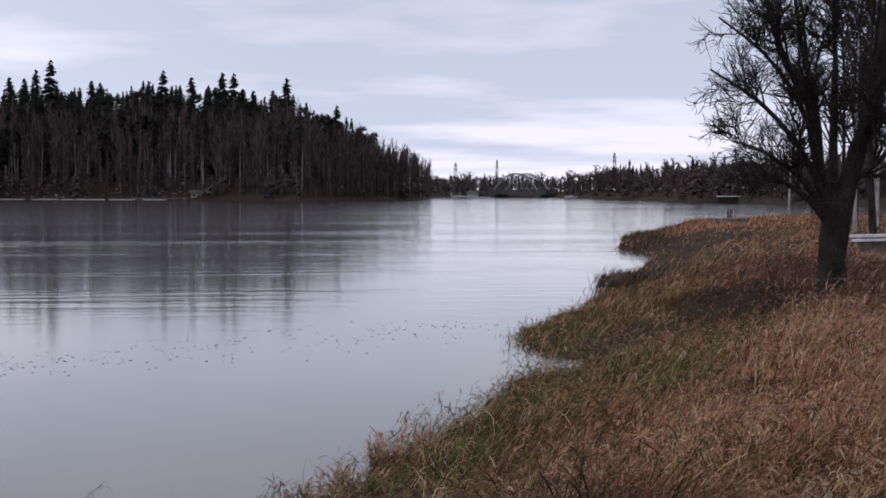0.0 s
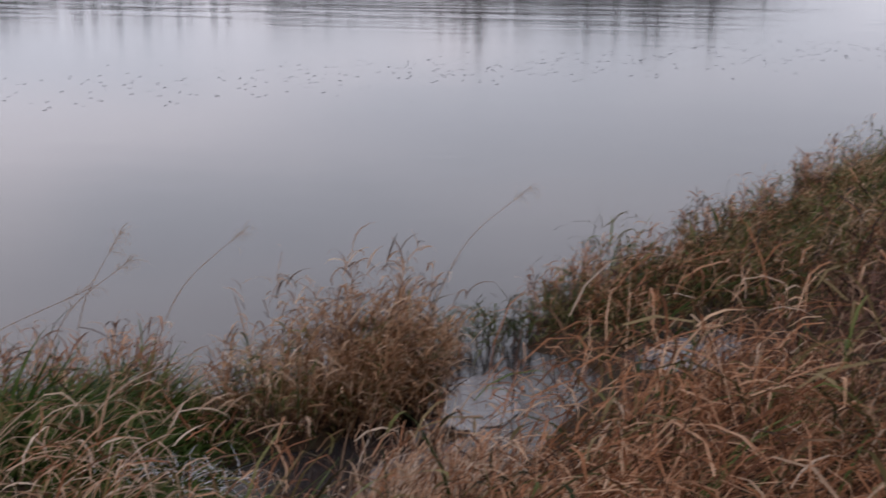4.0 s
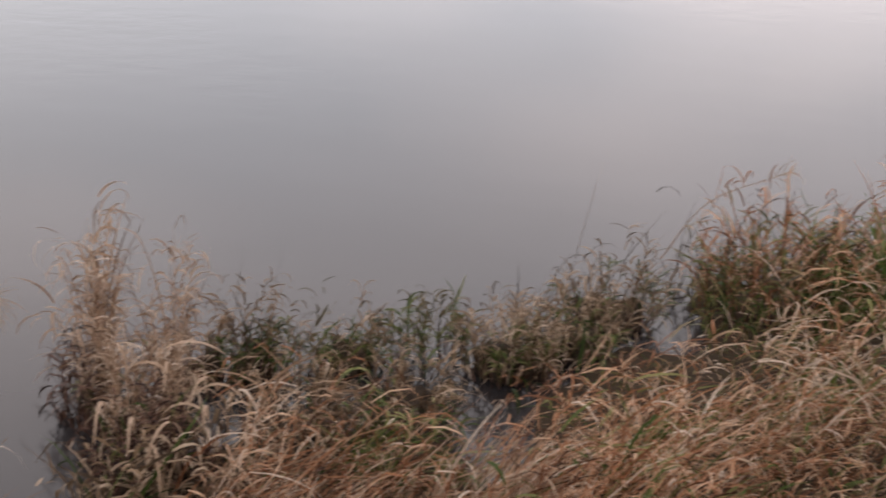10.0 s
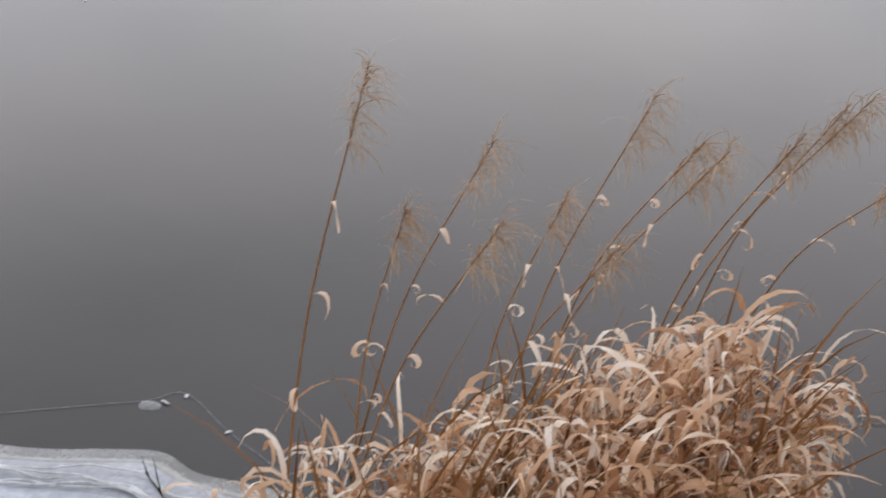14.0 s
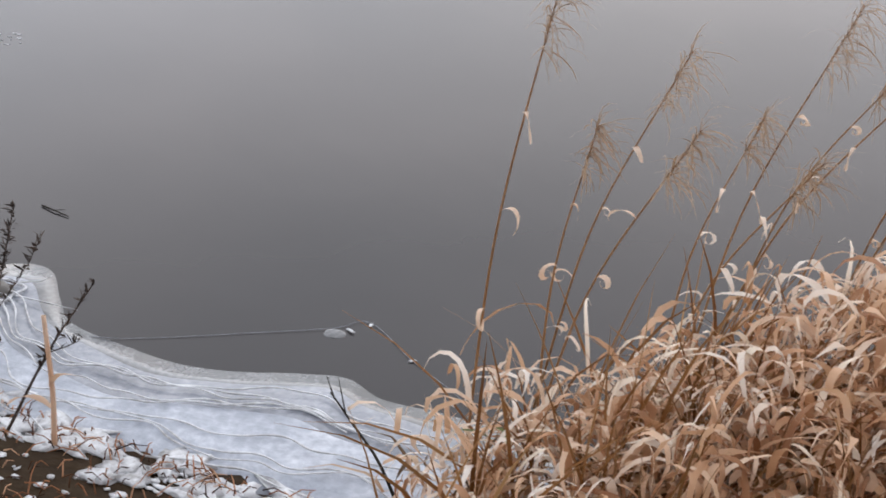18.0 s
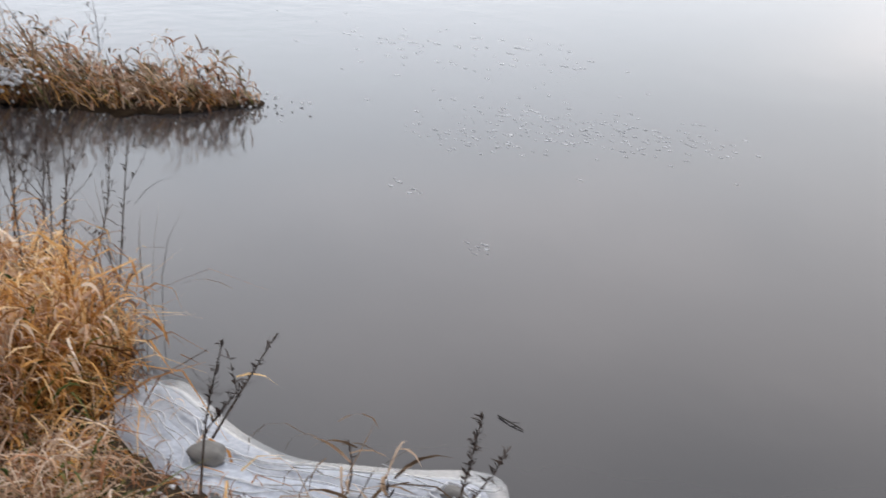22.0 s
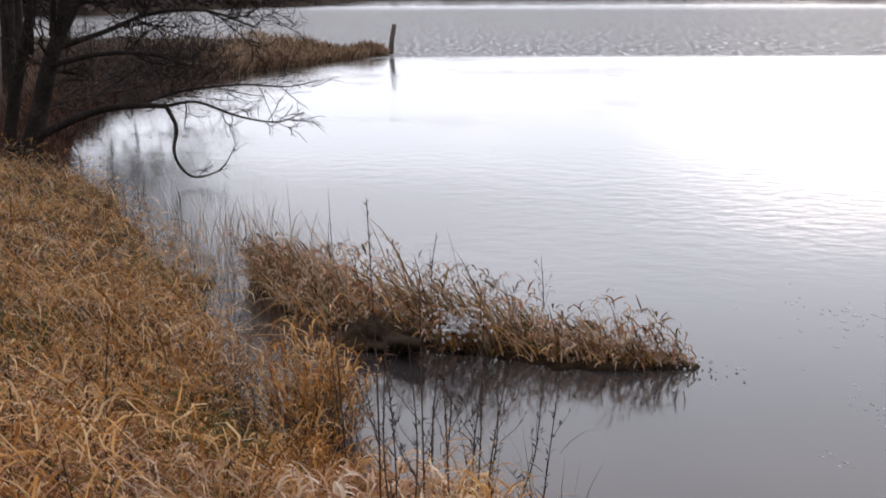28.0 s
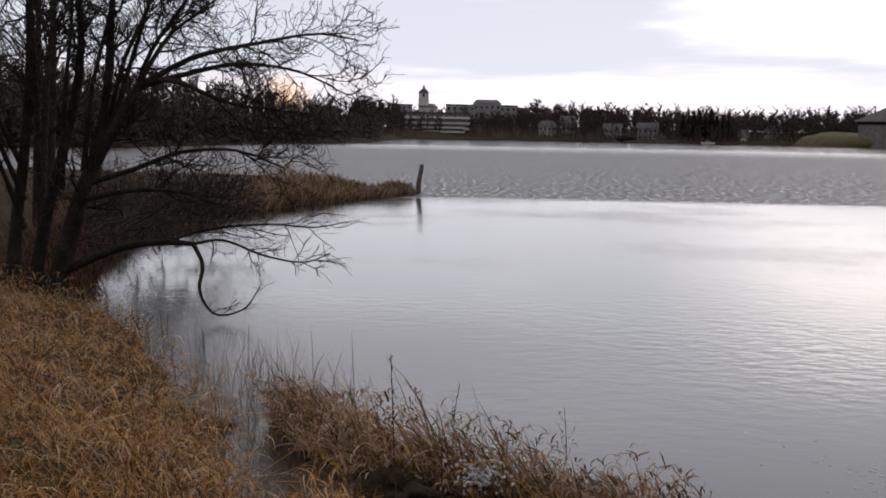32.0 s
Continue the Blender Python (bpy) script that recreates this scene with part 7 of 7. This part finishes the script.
bridge = thing("arch_bridge", heading(64.28, 800), "grey-green steel arch bridge with lattice hangers", "bridge")
bridge.rotation_euler = (0, 0, radians(-64.28 - 45))
SPAN, RISE_, DECK = 31.0, 8.2, 3.9
part("deck", box(-SPAN / 2 - 14, SPAN / 2 + 6, -4, 4, DECK - 2.3, DECK), ROOF, bridge, "dark steel deck", False)
for sy in (-4.2, 4.2):
    xs = np.linspace(-SPAN / 2, SPAN / 2, 17)
    zs = DECK + RISE_ * (1 - (2 * xs / SPAN) ** 2)
    part("arch_rib", tubes(np.column_stack([xs, np.full(17, sy), zs]), np.full(17, 0.42), 6), STEEL, bridge)
    for x, z in list(zip(xs, zs))[1:-1]:
        part("hanger", member((x, sy, DECK), (x, sy, z), 0.09), STEEL, bridge)
    for i in range(2, 14, 2):
        part("diagonal", member((xs[i], sy, DECK), (xs[i + 1], sy, zs[i + 1]), 0.05), STEEL, bridge)
    part("railing", box(-SPAN / 2 - 14, SPAN / 2 + 6, sy - 0.05, sy + 0.05, DECK + 0.9, DECK + 1.05), STEEL, bridge, "", False)
for i in range(3, 15, 2):
    x = -SPAN / 2 + SPAN * i / 16
    z = DECK + RISE_ * (1 - (2 * x / SPAN) ** 2)
    part("cross_brace", member((x, -4.2, z), (x, 4.2, z), 0.25), STEEL, bridge)
for x in (-SPAN / 2 - 1, SPAN / 2 + 1):
    part("abutment", box(x - 2.5, x + 2.5, -5, 5, -2, DECK - 2.3), ROOF, bridge, "", False)


def pylon(yaw, dist, tall, label):
    p = heading(yaw, dist)
    z = float(ground_height(np.array([p.x]), np.array([p.y]))[0])
    root = thing("power_pylon", (p.x, p.y, z), label, "pylon", "power pylons up the valley")
    for sx, sy in ((-1, -1), (1, -1), (1, 1), (-1, 1)):
        part("leg", member((sx * 1.6, sy * 1.6, -1), (sx * 0.25, sy * 0.25, tall), 0.16), STEEL, root)
    for zz, w in ((tall * 0.78, 3.6), (tall * 0.9, 2.8)):
        part("crossarm", member((-w, 0, zz), (w, 0, zz), 0.16), STEEL, root)
    for i in range(5):
        a, b2 = tall * i / 6, tall * (i + 1) / 6
        wa, wb = 1.6 - 1.35 * a / tall, 1.6 - 1.35 * b2 / tall
        part("lattice", member((-wa, -wa, a), (wb, -wb, b2), 0.09), STEEL, root)


for yw, ds, tl in [(61.9, 960, 18), (63.4, 1150, 23), (67.65, 900, 21), (70.9, 800, 15)]:
    pylon(yw, ds, tl, "thin steel power pylon above the far trees")


# ---- buildings ----
def house(name, label, yaw, dist, width, depth, z0, z1, wall, roof="flat", floors=2, bays=5, bands=None, turn=0.0, roof_h=2.5):
    p = heading(yaw, dist)
    root = thing(name, (p.x, p.y, z0), label, "building")
    root.rotation_euler = (0, 0, radians(-yaw + turn))
    h = z1 - z0
    part("wall", box(-width / 2, width / 2, 0, depth, -2, h), wall, root, "", False)
    if roof == "flat":
        part("roof", box(-width / 2 - 0.4, width / 2 + 0.4, -0.4, depth + 0.4, h, h + 0.5), ROOF, root, "", False)
    else:
        w, d = width / 2 + 0.5, depth
        V = np.array([(-w, -0.5, h), (w, -0.5, h), (w, d + 0.5, h), (-w, d + 0.5, h), (-w + (0 if roof == "gable" else 2), d / 2, h + roof_h), (w - (0 if roof == "gable" else 2), d / 2, h + roof_h)])
        part("roof", (V, np.array([(0, 1, 5), (0, 5, 4), (2, 3, 4), (2, 4, 5), (3, 0, 4), (1, 2, 5)])), ROOF, root, "", False)
    fh = h / floors
    for f in range(floors):
        for i in range(bays):
            x = -width / 2 + width * (i + 0.5) / bays
            ww = width / bays * 0.3
            w_ = part("window", box(x - ww, x + ww, -0.12, 0.05, f * fh + fh * 0.32, f * fh + fh * 0.78), WHITE_WALL, root, "", False)
            part("pane", box(x - ww * 0.85, x + ww * 0.85, -0.16, -0.1, f * fh + fh * 0.36, f * fh + fh * 0.74), GLASS_DARK, w_, "", False)
    if bands:
        for f in range(bands):
            part("balcony", box(-width / 2 - 0.6, width / 2 + 0.6, -1.6, 0, f * fh + fh * 0.02, f * fh + fh * 0.46), WHITE_WALL, root, "long white balcony front", False)
    return root


DT = 735.0
church = thing("church", heading(-63.45, DT + 60, 2.8), "white church tower with a dark domed cap over the town", "church")
church.rotation_euler = (0, 0, radians(63.45))
part("nave", box(-2.6, 7, 0, 12, 0, 12.8), WHITE_WALL, church, "", False)
part("nave_roof", (np.array([(-3, -0.5, 12.8), (7.4, -0.5, 12.8), (7.4, 12.5, 12.8), (-3, 12.5, 12.8), (-1, 6, 14.6), (5.4, 6, 14.6)]), np.array([(0, 1, 5), (0, 5, 4), (2, 3, 4), (2, 4, 5), (3, 0, 4), (1, 2, 5)])), ROOF, church, "", False)
part("tower", box(-2.6, 2.6, 2, 7.2, 0, 17.6), WHITE_WALL, church, "white square tower", False)
part("belfry", tubes(np.array([(0, 5, 17.4), (0, 5, 19.8)]), np.array([2.3, 2.3]), 8), WHITE_WALL, church, "", False)
for a in range(4):
    part("belfry_opening", placed(box(-0.5, 0.5, -2.42, -2.0, 17.9, 19.4), (0, 5, 0), a * 90), GLASS_DARK, church, "", False)
part("dome", tubes(np.array([(0, 5, 19.7), (0, 5, 20.3), (0, 5, 21.2), (0, 5, 21.9), (0, 5, 22.3)]), np.array([2.7, 2.6, 1.9, 0.95, 0.55]), 12), ROOF, church, "dark domed cap")
part("lantern", tubes(np.array([(0, 5, 22.2), (0, 5, 23.2), (0, 5, 23.5), (0, 5, 24.2)]), np.array([0.6, 0.6, 0.3, 0.05]), 8), ROOF, church)
for k, (yw, wd, za, zb) in enumerate([(-62.75, 19, 0.8, 8.6), (-62.95, 29, 4, 11.6)]):
    house("terraced_building", "low dark lakeside building with stacked white balconies", yw, DT - 25 + 14 * k, wd, 14, za, zb, ROOF, "flat", 4 if k == 0 else 3, 7, 4 if k == 0 else 3)
house("long_hall", "long grey civic building with a low pediment", -61.35, DT + 90, 37, 16, 6, 17.3, GREY_WALL, "flat", 3, 12)
house("pediment_block", "raised centre of the civic building with a hipped roof", -61.15, DT + 84, 14, 16, 6, 18.3, GREY_WALL, "hip", 3, 5, None, 0, 2.2)
for yw, ds, wd, za, zb, wl, rf, fl, by in [(-66.85, DT + 60, 9, 5, 14.6, GREY_WALL, "flat", 4, 4), (-65.5, DT + 50, 18, 5, 13.6, WHITE_WALL, "flat", 3, 7), (-64.15, DT + 40, 8, 4, 16.0, GREY_WALL, "flat", 5, 3),
                                           (-58.95, DT - 14, 8, 0.8, 6.8, GREY_WALL, "hip", 2, 4), (-58.2, DT + 20, 7, 2, 9.5, GREY_WALL, "gable", 3, 3), (-55.35, DT - 14, 9, 1.0, 6.6, GREY_WALL, "gable", 2, 4), (-56.6, DT - 10, 8, 1.0, 6.0, GREY_WALL, "gable", 2, 4),
                                           (-57.0, DT + 110, 13, 7, 15.2, YELLOW_WALL, "flat", 4, 6), (-51.95, DT - 14, 4, 0.8, 4.2, WHITE_WALL, "gable", 2, 3), (-51.0, DT + 10, 6, 1, 6.2, GREY_WALL, "hip", 2, 3), (-59.9, DT + 110, 10, 8, 16.5, GREY_WALL, "flat", 3, 5)]:
    house("town_house", "pale town building among bare lakeside trees" if wl is not GREY_WALL else "grey town building behind bare trees", yw, ds, wd, 9, za, zb, wl, rf, fl, by)
fort = thing("fortress_tower", heading(-47.05, 662), "square grey stone fortress tower with a pyramid roof", "fortress")
fort.rotation_euler = (0, 0, radians(47.05 + 34))
part("wall", box(-8, 8, -8, 8, -1, 9.2), STONE, fort, "rough grey masonry wall", False)
part("gallery", box(-8.3, 8.3, -8.3, 8.3, 9.2, 10.5), BARK, fort, "dark timber gallery", False)
part("roof", (np.array([(-9.6, -9.6, 10.5), (9.6, -9.6, 10.5), (9.6, 9.6, 10.5), (-9.6, 9.6, 10.5), (0, 0, 16.4)]), np.array([(0, 1, 4), (1, 2, 4), (2, 3, 4), (3, 0, 4)])), ROOF, fort, "grey pyramid roof", False)
part("eave_board", box(-9.6, 9.6, -9.6, 9.6, 10.3, 10.48), BARK, fort, "", False)
for side, ux, uz in [(0, 3.5, 6.2), (0, -2.0, 1.8), (0, 6, 5.8), (3, -2, 6.0), (3, 3, 6.0)]:
    part("gun_port", placed(box(ux - 0.8, ux + 0.8, -8.06, -7.6, uz - 0.5, uz + 0.6), (0, 0, 0), side * 90), GLASS_DARK, fort, "", False)
curtain = thing("fortress_wall", heading(-45.4, 648), "low dark stone curtain wall beside the fortress tower", "wall")
curtain.rotation_euler = (0, 0, radians(45.4))
part("masonry", box(-12, 18, 0, 3, -1, 7.0), STONE, curtain, "", False)
part("coping", box(-12.2, 18.2, -0.3, 3.3, 7.0, 7.5), CONCRETE, curtain, "pale coping", False)
house("brick_building", "red brick building behind the fortress", -45.7, 700, 9, 9, 4, 15.5, RED_PAINT, "gable", 3, 4, None, 0, 3.0)
V, F = lump((30, 13, 7.5), 0.25, 31, 0.75)
ramp_ = tagged(new("grass_rampart", raw_mesh("grass_rampart", V, F, TURF)), "yellowed grassy earth rampart beside the fortress", "rampart")
ramp_.location = heading(-48.4, 680, 0)
shore_wall = thing("promenade_wall", (0, 0, 0), "low dark stone wall along the town shore", "wall")
for a0, a1 in [(-63.8, -61), (-61, -58), (-58, -55), (-55, -52), (-52, -49), (-49, -45)]:
    pa, pb = heading(a0, float(np.interp(a0, FS[:, 0], FS[:, 1])) + 2.5, 0.2), heading(a1, float(np.interp(a1, FS[:, 0], FS[:, 1])) + 2.5, 0.2)
    part("segment", tubes(np.array([pa, pb]), np.array([0.55, 0.55]), 4), SOIL, shore_wall, "", False)
jetty = thing("jetty", heading(-55.4, 690, 0), "dark timber jetty with posts on the town shore", "jetty")
jetty.rotation_euler = (0, 0, radians(55.4))
part("deck", box(-14, 14, -1.5, 1.5, 0.7, 1.0), OLD_WOOD, jetty, "", False)
for i in range(8):
    part("pile", member((-13 + i * 3.7, -1.4, -1), (-13 + i * 3.7, -1.4, 1.5), 0.2, 6), OLD_WOOD, jetty)
V, F = lump((4.5, 2.2, 1.4), 0.5, 41, 0.9)
part("boathouse_heap", (V + [-9, 0, 1.8], F), BARK, jetty, "dark covered boats")


def boat(yaw, dist, long_, label):
    p = heading(yaw, dist, 0.0)
    root = thing("boat", p, label, "boat")
    root.rotation_euler = (0, 0, radians(-yaw))
    xs = np.linspace(-1, 1, 9)
    wv = np.sqrt(np.clip(1 - np.abs(xs) ** 2.5, 0.02, 1)) * 0.2 * long_
    V = np.concatenate([np.column_stack([xs * long_ / 2, -wv, np.full(9, 0.9)]), np.column_stack([xs * long_ / 2 * 0.9, -wv * 0.6, np.full(9, 0.0)]), np.column_stack([xs * long_ / 2 * 0.9, wv * 0.6, np.full(9, 0.0)]), np.column_stack([xs * long_ / 2, wv, np.full(9, 0.9)])])
    F = [(j * 9 + i, j * 9 + i + 1, ((j + 1) % 4) * 9 + i + 1, ((j + 1) % 4) * 9 + i) for j in range(4) for i in range(8)]
    part("hull", (V, np.array(F)), WHITE_WALL, root)
    part("cabin", box(-long_ * 0.15, long_ * 0.12, -0.5, 0.5, 0.9, 1.6), GREY_WALL, root, "", False)


boat(-53.2, 672, 6.0, "small white boat moored off the town shore")
boat(62.0, 790, 7.0, "white boat drawn up near the bridge")
boat(66.1, 735, 6.0, "pale boat below the bridge")
house("boat_shed", "low shed with a pale roof on the eastern shore", 71.7, 376, 4.5, 4, 0.4, 1.5, BARK, "gable", 1, 0, None, 0, 0.3)
part("roof_snow", box(-2.6, 2.6, -0.8, 4.4, 1.15, 1.3), FROST, bpy.data.objects["boat_shed"], "frost-pale roof sheet", False)
house("shore_hut", "small weathered hut with dark windows below the wooded ridge", 52.55, 512, 3.6, 3, 0.4, 2.5, OLD_WOOD, "gable", 1, 2, None, 0, 0.8)
house("valley_house", "pale house on the slope beyond the bend", 61.9, 840, 6, 6, 2, 4.6, GREY_WALL, "gable", 1, 3)
house("valley_house", "low white building beside the far bridge", 62.5, 812, 6, 6, 0.8, 2.2, WHITE_WALL, "gable", 1, 4, None, 0, 1.2)
far_jetty = thing("far_jetty", heading(51.2, 505, 0), "low dark landing stage on the wooded shore", "jetty")
far_jetty.rotation_euler = (0, 0, radians(-51.2))
part("deck", box(-9, 9, -1.2, 1.2, 0.5, 0.8), OLD_WOOD, far_jetty, "", False)
for i in range(6):
    part("pile", member((-8 + i * 3.2, -1, -1), (-8 + i * 3.2, -1, 1.3), 0.18, 6), OLD_WOOD, far_jetty)
# shore ice line under the wooded hill
rim = thing("shore_ice_rim", (0, 0, 0), "thin bright line of ice along the far shore", "ice rim")
for a0, a1, w in [(42, 45, 0.18), (45, 48, 0.18), (48, 51.5, 0.16), (62.2, 63.2, 0.25)]:
    ang = np.linspace(a0, a1, 8)
    L = np.array([heading(x, float(np.interp(x, FS[:, 0], FS[:, 1])) - 3, 0.15) for x in ang])
    part("strip", tubes(L, np.full(8, w), 4), ICE, rim)
# pale stones and snow patches at the foot of the wooded hill
pieces = []
for _ in range(150):
    yw = rng.uniform(41, 53)
    p = heading(yw, float(np.interp(yw, FS[:, 0], FS[:, 1])) + rng.uniform(0.5, 16))
    V, F = lump((rng.uniform(0.4, 1.8), rng.uniform(0.3, 0.8), rng.uniform(0.15, 0.45)), 0.7, rng.uniform(0, 90), 0.8, 1)
    pieces.append(placed((V, F), (p.x, p.y, float(ground_height(np.array([p.x]), np.array([p.y]))[0]) + 0.25), -yw))
tagged(new("shore_rocks", raw_mesh("shore_rocks", *joined(pieces), STONE)), "pale frosted stones at the foot of the wooded shore", "rocks", kind="stuff")
